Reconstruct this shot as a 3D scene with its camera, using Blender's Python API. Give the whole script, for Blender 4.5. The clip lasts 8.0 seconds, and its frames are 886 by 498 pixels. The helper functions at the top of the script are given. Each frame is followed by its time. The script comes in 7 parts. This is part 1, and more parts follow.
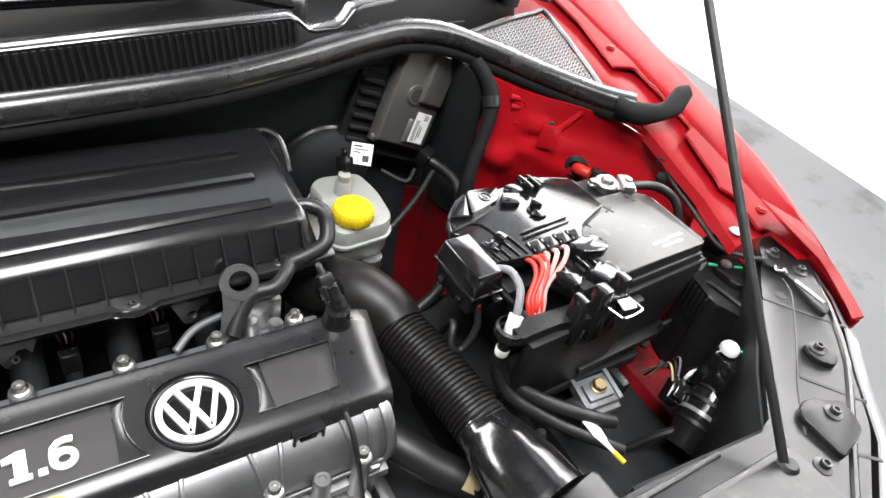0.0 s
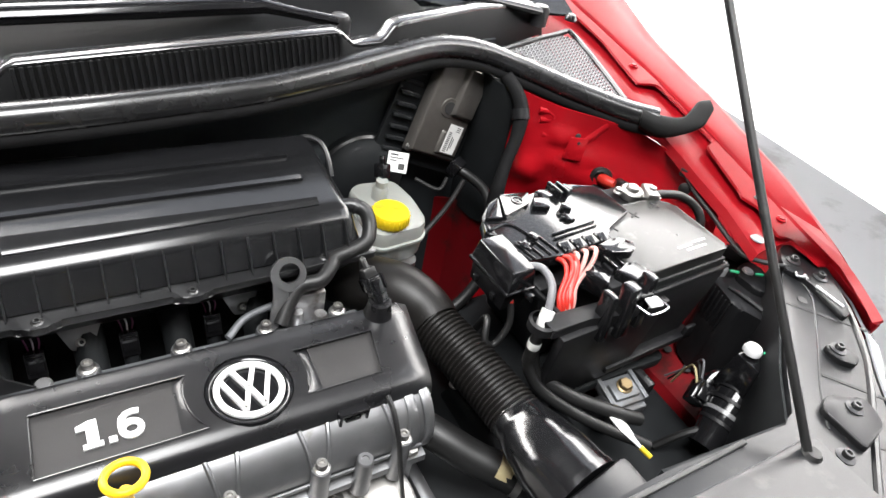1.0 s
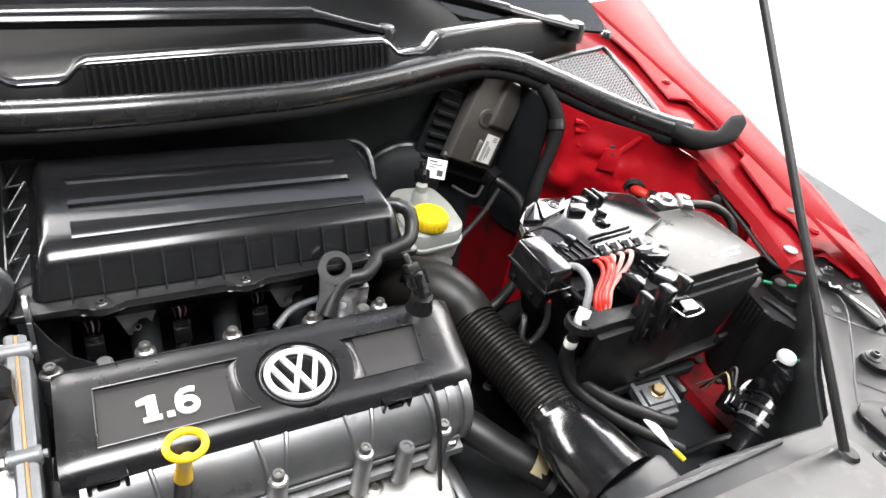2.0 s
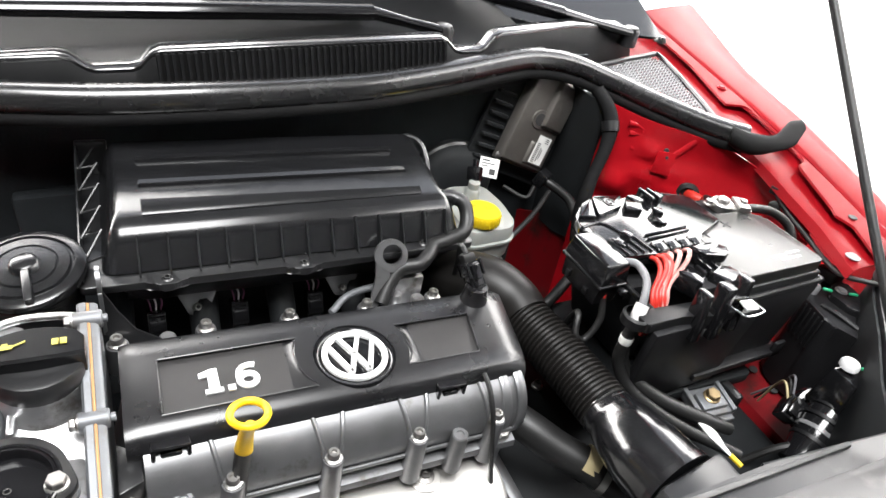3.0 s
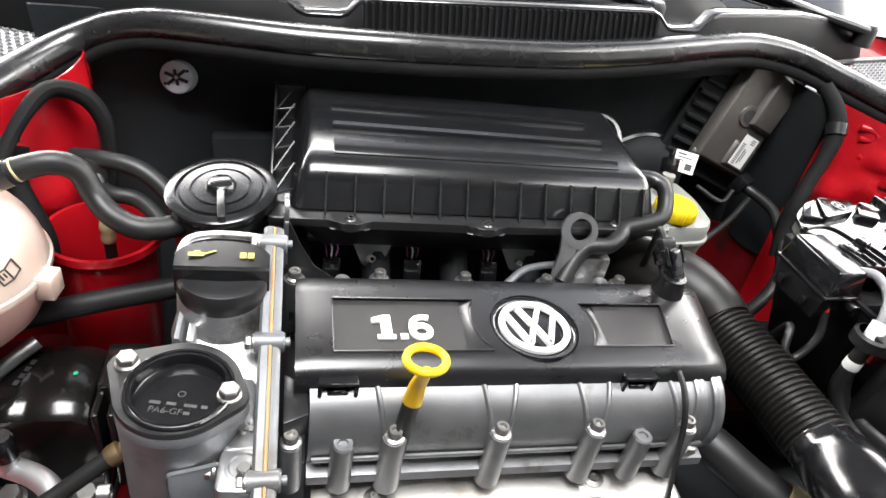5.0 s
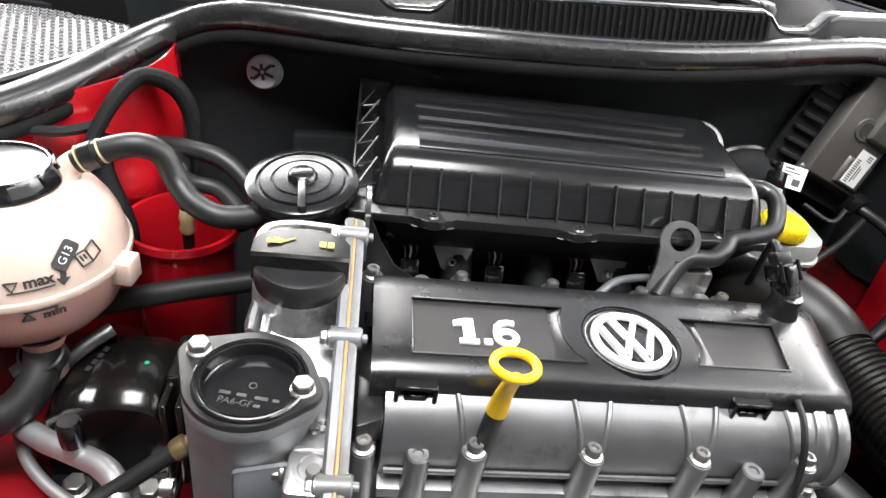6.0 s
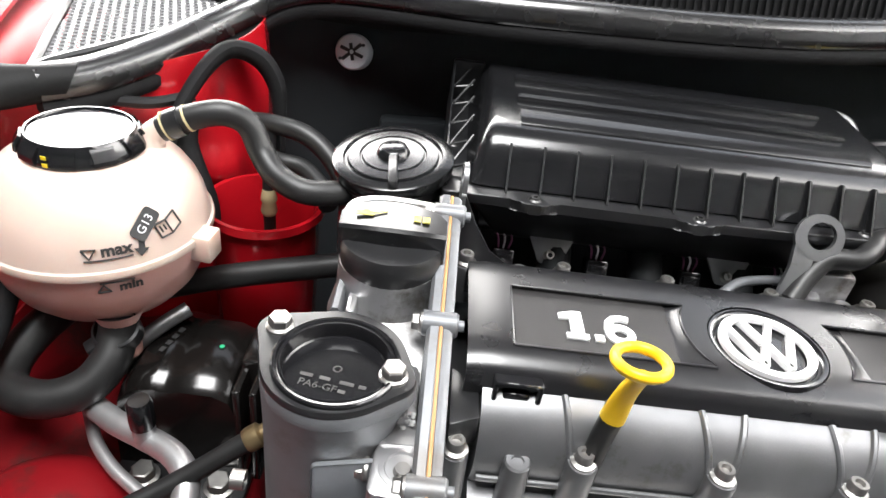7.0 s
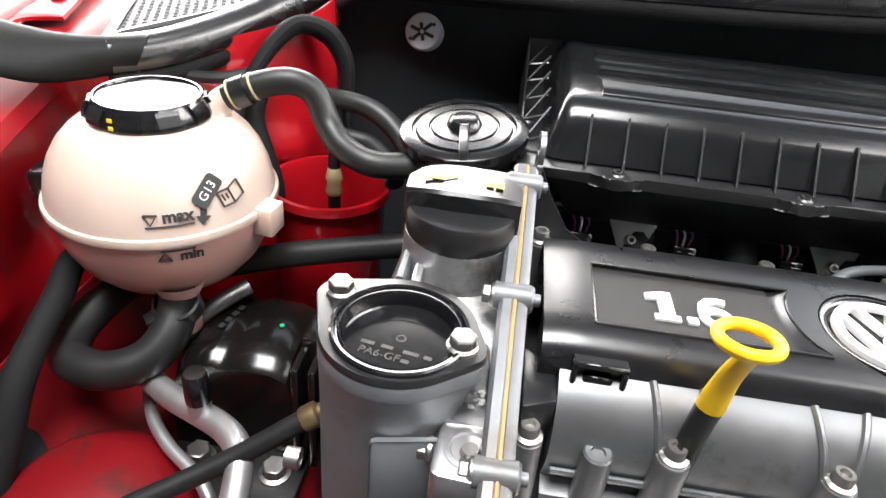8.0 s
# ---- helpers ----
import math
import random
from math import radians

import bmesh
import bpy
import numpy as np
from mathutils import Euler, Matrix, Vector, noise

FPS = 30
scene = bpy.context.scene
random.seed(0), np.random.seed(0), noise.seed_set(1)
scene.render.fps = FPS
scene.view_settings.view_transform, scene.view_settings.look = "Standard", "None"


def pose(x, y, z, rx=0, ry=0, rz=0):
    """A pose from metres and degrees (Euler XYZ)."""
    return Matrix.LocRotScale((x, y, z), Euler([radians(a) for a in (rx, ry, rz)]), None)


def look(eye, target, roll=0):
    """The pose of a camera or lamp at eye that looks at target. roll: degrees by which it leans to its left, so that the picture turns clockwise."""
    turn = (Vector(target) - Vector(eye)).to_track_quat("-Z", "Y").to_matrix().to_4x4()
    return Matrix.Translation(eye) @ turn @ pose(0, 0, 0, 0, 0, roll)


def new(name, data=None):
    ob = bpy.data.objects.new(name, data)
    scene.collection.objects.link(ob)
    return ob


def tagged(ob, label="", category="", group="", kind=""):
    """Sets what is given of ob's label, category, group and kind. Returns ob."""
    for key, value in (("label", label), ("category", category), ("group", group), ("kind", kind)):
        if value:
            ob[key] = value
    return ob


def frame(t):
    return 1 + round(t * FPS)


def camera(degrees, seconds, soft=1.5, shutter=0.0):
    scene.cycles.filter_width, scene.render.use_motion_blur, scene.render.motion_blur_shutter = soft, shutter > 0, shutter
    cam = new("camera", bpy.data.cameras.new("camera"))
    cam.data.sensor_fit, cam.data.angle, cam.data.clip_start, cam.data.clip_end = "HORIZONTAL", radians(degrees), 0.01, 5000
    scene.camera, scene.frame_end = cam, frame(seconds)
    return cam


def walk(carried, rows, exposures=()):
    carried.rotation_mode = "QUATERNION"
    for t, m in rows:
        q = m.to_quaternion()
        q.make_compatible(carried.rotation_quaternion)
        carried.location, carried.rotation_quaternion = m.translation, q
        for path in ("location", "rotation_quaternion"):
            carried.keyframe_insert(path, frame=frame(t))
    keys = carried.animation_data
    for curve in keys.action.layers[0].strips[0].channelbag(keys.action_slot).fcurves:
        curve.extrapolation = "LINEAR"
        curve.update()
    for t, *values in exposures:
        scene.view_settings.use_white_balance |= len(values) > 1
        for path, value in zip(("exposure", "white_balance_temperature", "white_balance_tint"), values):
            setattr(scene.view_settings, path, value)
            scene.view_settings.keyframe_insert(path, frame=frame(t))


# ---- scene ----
cam = camera(68.5, 8.0)
METRES, TILT, LEAN, TURN = 0.39, -40.94, -11.48, -30.95
ROWS = [
    (0.0, 0.0, 0.0, 0.0, -0.0, 0.0, 0.0),
    (0.5, -0.0307, -0.0501, -0.0379, 0.53, 1.22, -0.27),
    (1.0, -0.0601, -0.0975, -0.0822, 1.2, 2.4, -0.68),
    (1.5, -0.0882, -0.1312, -0.1241, 1.94, 3.58, -1.29),
    (3.0, -0.1728, -0.1521, -0.2513, 5.63, 6.36, -3.86),
    (3.5, -0.2101, -0.1202, -0.2983, 7.73, 6.78, -5.29),
    (4.0, -0.2429, -0.0848, -0.3351, 10.71, 6.82, -7.4),
    (4.5, -0.2762, -0.0542, -0.3662, 13.6, 6.87, -10.02),
    (5.0, -0.312, -0.0173, -0.3993, 16.46, 7.31, -12.44),
    (6.5, -0.4237, 0.1228, -0.4801, 24.6, 8.6, -17.1),
    (7.0, -0.4772, 0.18, -0.5146, 27.57, 8.36, -18.58),
    (7.5, -0.5031, 0.2225, -0.5475, 30.59, 7.98, -19.43),
    (8.0, -0.5169, 0.2646, -0.5762, 33.21, 7.96, -20.57),
]
walk(cam, [(t, pose(-0.07, -0.334, 1.288, TILT, LEAN, TURN) @ pose(METRES * x, METRES * y, METRES * z, 90 + pitch, roll, yaw)) for t, x, y, z, yaw, pitch, roll in ROWS],
     exposures=[(0.0, 4.10), (3.5, 4.16), (5.0, 4.24), (8.0, 4.26)])

# ---- world, sun, exposure ----
world = bpy.data.worlds.new("overcast_sky")
scene.world = world
world.use_nodes = True
wn = world.node_tree.nodes
wl = world.node_tree.links
wn.clear()
sky = wn.new("ShaderNodeTexSky")
sky.sky_type = "NISHITA"
sky.sun_disc = False
sky.sun_elevation = radians(32)
sky.sun_rotation = radians(150)
sky.dust_density = 5.0
soft_sky = wn.new("ShaderNodeHueSaturation")
soft_sky.inputs["Saturation"].default_value = 0.25
bg = wn.new("ShaderNodeBackground")
bg.inputs["Strength"].default_value = 0.05
wout = wn.new("ShaderNodeOutputWorld")
wl.new(sky.outputs["Color"], soft_sky.inputs["Color"])
wl.new(soft_sky.outputs["Color"], bg.inputs["Color"])
wl.new(bg.outputs["Background"], wout.inputs["Surface"])
sun = new("sun", bpy.data.lights.new("sun", "SUN"))
sun.data.energy = 5.0
sun.data.angle = radians(8)
sun.data.color = (1.0, 0.97, 0.93)
sun.matrix_world = look((-0.50, -0.68, 0.53), (0, 0, 0))
SKY_X0, SKY_X1, SKY_Y0, SKY_Y1 = -1.2, 0.30, -1.5, 0.15
# Area lamp added overhead without a known source, for fill and highlights.
skylight = new("added_top_lamp", bpy.data.lights.new("added_top_lamp", "AREA"))
skylight.data.shape = "RECTANGLE"
skylight.data.size, skylight.data.size_y = SKY_X1 - SKY_X0 - 0.1, SKY_Y1 - SKY_Y0 - 0.1
skylight.data.energy = 11.0
skylight.matrix_world = pose((SKY_X0 + SKY_X1) / 2, (SKY_Y0 + SKY_Y1) / 2, 3.65)


# ---- materials ----
def mat(name, color, rough=0.5, metal=0.0, vary=0.25, scale=30.0, bump=0.0, bump_scale=400.0, coat=0.0, stain=None, stain_at=0.62,
        stain_scale=14.0, sss=0.0, spec=0.5, trans=0.0, piece=0.0, relief=0.00014):
    m = bpy.data.materials.new(name)
    m.use_nodes = True
    n, l = m.node_tree.nodes, m.node_tree.links
    b = n["Principled BSDF"]
    co = n.new("ShaderNodeTexCoord")
    big = n.new("ShaderNodeTexNoise")
    big.inputs["Scale"].default_value = scale
    big.inputs["Detail"].default_value = 5.0
    l.new(co.outputs["Object"], big.inputs["Vector"])
    fine = n.new("ShaderNodeTexNoise")
    fine.inputs["Scale"].default_value = bump_scale
    fine.inputs["Detail"].default_value = 3.0
    l.new(co.outputs["Object"], fine.inputs["Vector"])
    mix = n.new("ShaderNodeMix")
    mix.data_type = "RGBA"
    mix.inputs["A"].default_value = (*[c * (1 - vary) for c in color], 1)
    mix.inputs["B"].default_value = (*[min(1, c * (1 + vary)) for c in color], 1)
    l.new(big.outputs["Fac"], mix.inputs["Factor"])
    last = mix.outputs["Result"]
    if piece:
        info = n.new("ShaderNodeObjectInfo")
        hsv = n.new("ShaderNodeHueSaturation")
        mp = n.new("ShaderNodeMapRange")
        mp.inputs["To Min"].default_value, mp.inputs["To Max"].default_value = 1 - piece, 1 + piece
        l.new(info.outputs["Random"], mp.inputs["Value"])
        l.new(mp.outputs["Result"], hsv.inputs["Value"])
        l.new(last, hsv.inputs["Color"])
        last = hsv.outputs["Color"]
    if stain:
        sn = n.new("ShaderNodeTexNoise")
        sn.inputs["Scale"].default_value = stain_scale
        sn.inputs["Detail"].default_value = 8.0
        sn.inputs["Roughness"].default_value = 0.65
        l.new(co.outputs["Object"], sn.inputs["Vector"])
        ramp = n.new("ShaderNodeValToRGB")
        ramp.color_ramp.elements[0].position = stain_at
        ramp.color_ramp.elements[1].position = min(1.0, stain_at + 0.12)
        l.new(sn.outputs["Fac"], ramp.inputs["Fac"])
        m2 = n.new("ShaderNodeMix")
        m2.data_type = "RGBA"
        l.new(ramp.outputs["Color"], m2.inputs["Factor"])
        l.new(last, m2.inputs["A"])
        m2.inputs["B"].default_value = (*stain, 1)
        last = m2.outputs["Result"]
    l.new(last, b.inputs["Base Color"])
    rr = n.new("ShaderNodeMapRange")
    rr.inputs["To Min"].default_value = max(0.02, rough * 0.88)
    rr.inputs["To Max"].default_value = min(1.0, rough * 1.12)
    l.new(big.outputs["Fac"], rr.inputs["Value"])
    l.new(rr.outputs["Result"], b.inputs["Roughness"])
    b.inputs["Metallic"].default_value = metal
    b.inputs["Coat Weight"].default_value = coat
    b.inputs["Coat Roughness"].default_value = 0.06
    b.inputs["Specular IOR Level"].default_value = spec
    b.inputs["Transmission Weight"].default_value = trans
    if sss:
        b.inputs["Subsurface Weight"].default_value = sss
        b.inputs["Subsurface Radius"].default_value = (0.02, 0.012, 0.009)
        b.inputs["Subsurface Scale"].default_value = 1.0
    if bump:
        bp = n.new("ShaderNodeBump")
        bp.inputs["Strength"].default_value = bump
        bp.inputs["Distance"].default_value = relief
        l.new(fine.outputs["Fac"], bp.inputs["Height"])
        l.new(bp.outputs["Normal"], b.inputs["Normal"])
    return m


PLASTIC = mat("black_grained_plastic", (0.0120, 0.0122, 0.0130), 0.30, vary=0.3, bump=0.08, bump_scale=1500, stain=(0.015, 0.0145, 0.014), stain_at=0.62, spec=0.7)
COVER = mat("satin_black_plastic", (0.0095, 0.0095, 0.0105), 0.28, vary=0.2, bump=0.06, bump_scale=1800, stain=(0.013, 0.013, 0.0125), stain_at=0.62, spec=0.75)
TEXTURED = mat("coarse_black_plastic", (0.020, 0.019, 0.019), 0.55, vary=0.3, bump=0.7, bump_scale=900)
GLOSSY = mat("glossy_black_plastic", (0.009, 0.009, 0.010), 0.13, vary=0.3, scale=60, bump=0.05, bump_scale=300, stain=(0.04, 0.04, 0.038), stain_at=0.70, stain_scale=40, spec=0.7)
BATT_TOP = mat("dusty_battery_lid", (0.015, 0.0155, 0.0143), 0.29, vary=0.3, scale=60, bump=0.1, bump_scale=500, stain=(0.055, 0.056, 0.050), stain_at=0.58, stain_scale=35, spec=0.5)
BATT = mat("battery_case_plastic", (0.009, 0.009, 0.010), 0.46, spec=0.35, vary=0.3, bump=0.15, bump_scale=700, stain=(0.03, 0.029, 0.027), stain_at=0.66, stain_scale=25)
HOSE = mat("dull_brown_black_hose", (0.0115, 0.0105, 0.0098), 0.42, vary=0.3, scale=50, bump=0.2, bump_scale=500, stain=(0.035, 0.031, 0.027), stain_at=0.62, spec=0.35)
RUBBER = mat("black_rubber", (0.012, 0.012, 0.012), 0.45, vary=0.3, scale=50, bump=0.2, bump_scale=800, stain=(0.045, 0.043, 0.04), stain_at=0.66)
SCUTTLE = mat("matt_scuttle_plastic", (0.0072, 0.0074, 0.0078), 0.50, vary=0.25, scale=40, bump=0.3, bump_scale=700, spec=0.12)
AIRBOX = mat("satin_filter_plastic", (0.0090, 0.0092, 0.0100), 0.20, vary=0.2, bump=0.03, bump_scale=1200, spec=0.65)
SEAL = mat("weather_seal_rubber", (0.013, 0.013, 0.0135), 0.27, vary=0.25, scale=40, bump=0.03, bump_scale=600, spec=0.8, coat=0.2)
# Near-black for black parts; on deep-set sheets it stands in for shade.
DARK = mat("black_with_painted_shade", (0.0115, 0.0130, 0.0142), 0.65, vary=0.4, scale=18, bump=0.4, bump_scale=250, spec=0.25)
TRIM = mat("shiny_edge_trim", (0.020, 0.020, 0.021), 0.20, vary=0.2, scale=40, bump=0.05, bump_scale=600, spec=1.0, coat=0.6)
SLOT = mat("slot_shade_black", (0.003, 0.003, 0.003), 0.8, vary=0.3, spec=0.1)
LINING = mat("felt_bulkhead_lining", (0.020, 0.0235, 0.026), 0.85, vary=0.3, scale=22, bump=0.6, bump_scale=350, relief=0.0004, spec=0.2)
TAPE = mat("cloth_loom_tape", (0.010, 0.010, 0.0105), 0.74, vary=0.35, scale=60, bump=0.6, bump_scale=420, relief=0.0004, spec=0.15)
BOOT = mat("dusty_boot_rubber", (0.008, 0.008, 0.008), 0.6, vary=0.3, scale=40, bump=0.4, bump_scale=300, relief=0.0003, stain=(0.020, 0.019, 0.018), stain_at=0.62, spec=0.16)
ALU = mat("cast_aluminium", (0.50, 0.50, 0.505), 0.38, metal=0.92, vary=0.26, scale=45, bump=0.35, bump_scale=900, stain=(0.20, 0.18, 0.155), stain_at=0.55, stain_scale=22)
ALU_DARK = mat("grey_coated_aluminium", (0.25, 0.252, 0.258), 0.40, metal=0.85, vary=0.24, scale=35, bump=0.10, bump_scale=900, stain=(0.12, 0.105, 0.09), stain_at=0.62, stain_scale=18)
ALU_MID = mat("sooty_cast_aluminium", (0.175, 0.182, 0.192), 0.48, metal=0.5, vary=0.25, scale=30, bump=0.3, bump_scale=900, stain=(0.13, 0.125, 0.12), stain_at=0.52, stain_scale=16)
ALU_PALE = mat("machined_aluminium", (0.40, 0.42, 0.44), 0.35, metal=0.85, vary=0.12, scale=40, bump=0.1)
ALU_PIPE = mat("drawn_aluminium", (0.56, 0.56, 0.565), 0.42, metal=0.85, vary=0.15, scale=60, bump=0.1, stain=(0.35, 0.34, 0.32), stain_at=0.6)
SHIELD = mat("heat_shield_metal", (0.70, 0.68, 0.65), 0.42, metal=0.6, vary=0.18, scale=25, bump=0.4, bump_scale=300, stain=(0.42, 0.37, 0.31), stain_at=0.56, stain_scale=10)
ECU_MET = mat("ecu_die_cast", (0.165, 0.155, 0.142), 0.45, metal=0.7, vary=0.18, scale=40, bump=0.3, bump_scale=800, stain=(0.115, 0.10, 0.088), stain_at=0.58)
STEEL = mat("zinc_steel", (0.40, 0.39, 0.375), 0.42, metal=1.0, vary=0.2, scale=120, bump=0.2, stain=(0.24, 0.22, 0.2), stain_at=0.6, stain_scale=80)
BRASS = mat("yellow_zinc", (0.35, 0.26, 0.14), 0.4, metal=0.9, vary=0.25, scale=90, bump=0.2)
RED = mat("red_car_paint", (0.225, 0.0035, 0.007), 0.36, vary=0.10, scale=12, bump=0.02, bump_scale=120, coat=0.0, stain=(0.24, 0.006, 0.010), stain_at=0.66, stain_scale=9, spec=0.12)
RED_IN = mat("red_body_paint_dusty", (0.42, 0.006, 0.012), 0.26, vary=0.16, scale=14, bump=0.3, bump_scale=35, relief=0.0008, coat=0.8, stain=(0.16, 0.016, 0.014), stain_at=0.60, stain_scale=12, spec=0.35)
# Base red is darkened for the deep shade low down; the stain is grime.
RED_LOW = mat("shaded_grimy_red_paint", (0.165, 0.004, 0.007), 0.40, vary=0.25, scale=16, bump=0.3, bump_scale=45, relief=0.0006, stain=(0.045, 0.014, 0.012), stain_at=0.54, stain_scale=13, spec=0.35)
SHINY = mat("shiny_moulded_plastic", (0.008, 0.008, 0.009), 0.17, vary=0.2, scale=40, bump=0.3, bump_scale=55, spec=0.8, relief=0.001)
YELLOW = mat("yellow_plastic", (0.80, 0.50, 0.01), 0.38, vary=0.08, scale=50, bump=0.1, sss=0.05)
YELLOW_CAP = mat("bright_yellow_cap", (0.72, 0.52, 0.01), 0.42, vary=0.1, scale=60, bump=0.15, sss=0.05)
TANK = mat("milky_tank_plastic", (0.60, 0.475, 0.405), 0.34, vary=0.05, scale=18, bump=0.05, sss=0.35, coat=0.1)
TANK_LOW = mat("coolant_tinted_plastic", (0.52, 0.30, 0.26), 0.34, vary=0.08, scale=14, bump=0.05, sss=0.35, coat=0.1)
MILKY = mat("grey_translucent_plastic", (0.28, 0.29, 0.27), 0.38, vary=0.12, scale=30, bump=0.08, sss=0.2)
WHITE = mat("white_enamel", (0.82, 0.82, 0.82), 0.35, vary=0.05, scale=80)
PAPER = mat("white_label", (0.75, 0.75, 0.73), 0.55, vary=0.06, scale=90)
INK = mat("black_ink", (0.03, 0.03, 0.03), 0.6, vary=0.2)
CHROME = mat("chrome_trim", (0.75, 0.76, 0.78), 0.12, metal=1.0, vary=0.06, scale=80)
RED_WIRE = mat("red_cable", (0.55, 0.03, 0.02), 0.4, vary=0.12, scale=80, stain=(0.6, 0.16, 0.06), stain_at=0.6)
PALE_RED = mat("faded_pink_cable", (0.60, 0.30, 0.27), 0.35, vary=0.15, scale=80)
GREY_WIRE = mat("grey_cable", (0.17, 0.17, 0.18), 0.35, vary=0.15, scale=80)
GREEN = mat("green_clip", (0.02, 0.35, 0.16), 0.45, vary=0.15)
TEAL = mat("teal_plastic", (0.02, 0.16, 0.14), 0.45, vary=0.15)
CREAM = mat("cream_tape", (0.55, 0.46, 0.26), 0.6, vary=0.15)
PINK = mat("violet_wire", (0.20, 0.05, 0.13), 0.45, vary=0.15)
GLASS = mat("dark_windscreen", (0.012, 0.013, 0.014), 0.06, vary=0.1, scale=5)
LAMP_GLASS = mat("clear_lamp_lens", (0.5, 0.52, 0.53), 0.08, vary=0.1, scale=8, coat=0.5)
FLOOR = mat("painted_workshop_floor", (0.115, 0.119, 0.125), 0.42, vary=0.25, scale=2.2, bump=0.1, bump_scale=60, stain=(0.05, 0.05, 0.052), stain_at=0.55, stain_scale=3)
GREYW = mat("dark_grey_wall_paint", (0.045, 0.045, 0.046), 0.7, vary=0.08, scale=2, bump=0.15, bump_scale=120)
WALLM = mat("white_painted_wall", (0.86, 0.86, 0.87), 0.6, vary=0.04, scale=2, bump=0.15, bump_scale=120)
GASKET = mat("orange_sealant", (0.42, 0.22, 0.08), 0.5, vary=0.25, scale=60)
CARRIER = mat("dusty_grey_plastic", (0.0135, 0.0142, 0.0155), 0.31, vary=0.35, scale=20, bump=0.3, bump_scale=700, stain=(0.045, 0.044, 0.042), stain_at=0.6, stain_scale=12, spec=0.45)
MOUNT = mat("glossy_cast_black", (0.0060, 0.0052, 0.0048), 0.17, vary=0.3, scale=40, bump=0.3, bump_scale=70, relief=0.0008, spec=0.5)
MESHM = mat("grey_grille_plastic", (0.20, 0.20, 0.205), 0.30, vary=0.15, scale=40, bump=0.1, spec=0.7)


# ---- shape helpers ----
WORLD_OF = {}


def thing(name, at, label, category, group="", kind=""):
    ob = new(name)
    ob.empty_display_size = 0.02
    ob.location = at
    WORLD_OF[ob] = Matrix.Translation(at)
    return tagged(ob, label, category, group, kind)


def finish(bm, material, name, angle=38):
    me = bpy.data.meshes.new(name)
    bmesh.ops.recalc_face_normals(bm, faces=bm.faces)
    bm.to_mesh(me)
    bm.free()
    me.materials.append(material)
    me.shade_smooth()
    me.set_sharp_from_angle(angle=radians(angle))
    return me


def part(name, bm, material, parent, label="", m=None, angle=38):
    me = bm if isinstance(bm, bpy.types.Mesh) else finish(bm, material, name, angle)
    ob = new(name, me)
    m = m or Matrix.Identity(4)
    ob.parent = parent
    ob.matrix_parent_inverse = WORLD_OF[parent].inverted()
    ob.matrix_basis = m
    WORLD_OF[ob] = m
    if label:
        ob["label"] = label
    return ob


def solid(name, bm, material, label, category, kind="", group="", angle=38):
    ob = new(name, finish(bm, material, name, angle))
    WORLD_OF[ob] = Matrix.Identity(4)
    return tagged(ob, label, category, group, kind)


def move(bm, m):
    bmesh.ops.transform(bm, matrix=m, verts=bm.verts)
    return bm


def join(*bms):
    out = bmesh.new()
    for b in bms:
        tmp = bpy.data.meshes.new("tmp")
        b.to_mesh(tmp)
        b.free()
        out.from_mesh(tmp)
        bpy.data.meshes.remove(tmp)
    return out


def box(x0, x1, y0, y1, z0, z1, bevel=0.0, seg=2):
    bm = bmesh.new()
    bmesh.ops.create_cube(bm, size=1.0)
    move(bm, Matrix.LocRotScale(((x0 + x1) / 2, (y0 + y1) / 2, (z0 + z1) / 2), None, (x1 - x0, y1 - y0, z1 - z0)))
    if bevel:
        bmesh.ops.bevel(bm, geom=bm.edges[:], offset=bevel, segments=seg, profile=0.5, affect="EDGES")
    return bm


def taper(lo, hi, z0, z1, bevel=0.0, seg=2):
    """A block whose floor and roof are two rectangles (x0, x1, y0, y1)."""
    bm = bmesh.new()
    vs = [bm.verts.new((x, y, z)) for (a, b, c, d), z in ((lo, z0), (hi, z1)) for x, y in ((a, c), (b, c), (b, d), (a, d))]
    for f in ((3, 2, 1, 0), (4, 5, 6, 7), (0, 1, 5, 4), (1, 2, 6, 5), (2, 3, 7, 6), (3, 0, 4, 7)):
        bm.faces.new([vs[i] for i in f])
    if bevel:
        bmesh.ops.bevel(bm, geom=bm.edges[:], offset=bevel, segments=seg, profile=0.5, affect="EDGES")
    return bm


def lathe(profile, n=32, m=None):
    bm = bmesh.new()
    rings = []
    for r, z in profile:
        if r < 1e-6:
            rings.append([bm.verts.new((0, 0, z))])
        else:
            rings.append([bm.verts.new((r * math.cos(2 * math.pi * k / n), r * math.sin(2 * math.pi * k / n), z)) for k in range(n)])
    for a, b in zip(rings, rings[1:]):
        for k in range(n):
            q = [a[k % len(a)], a[(k + 1) % len(a)], b[(k + 1) % len(b)], b[k % len(b)]]
            q = list(dict.fromkeys(q))
            if len(q) > 2:
                bm.faces.new(q)
    if m:
        move(bm, m)
    return bm


def spline(pts, steps):
    p = [Vector(q) for q in pts]
    p = [2 * p[0] - p[1]] + p + [2 * p[-1] - p[-2]]
    out = []
    for i in range(1, len(p) - 2):
        for s in range(steps):
            t = s / steps
            a, b, c, d = p[i - 1:i + 3]
            out.append(0.5 * ((2 * b) + (c - a) * t + (2 * a - 5 * b + 4 * c - d) * t * t + (3 * b - a - 3 * c + d) * t ** 3))
    out.append(p[-2])
    return out


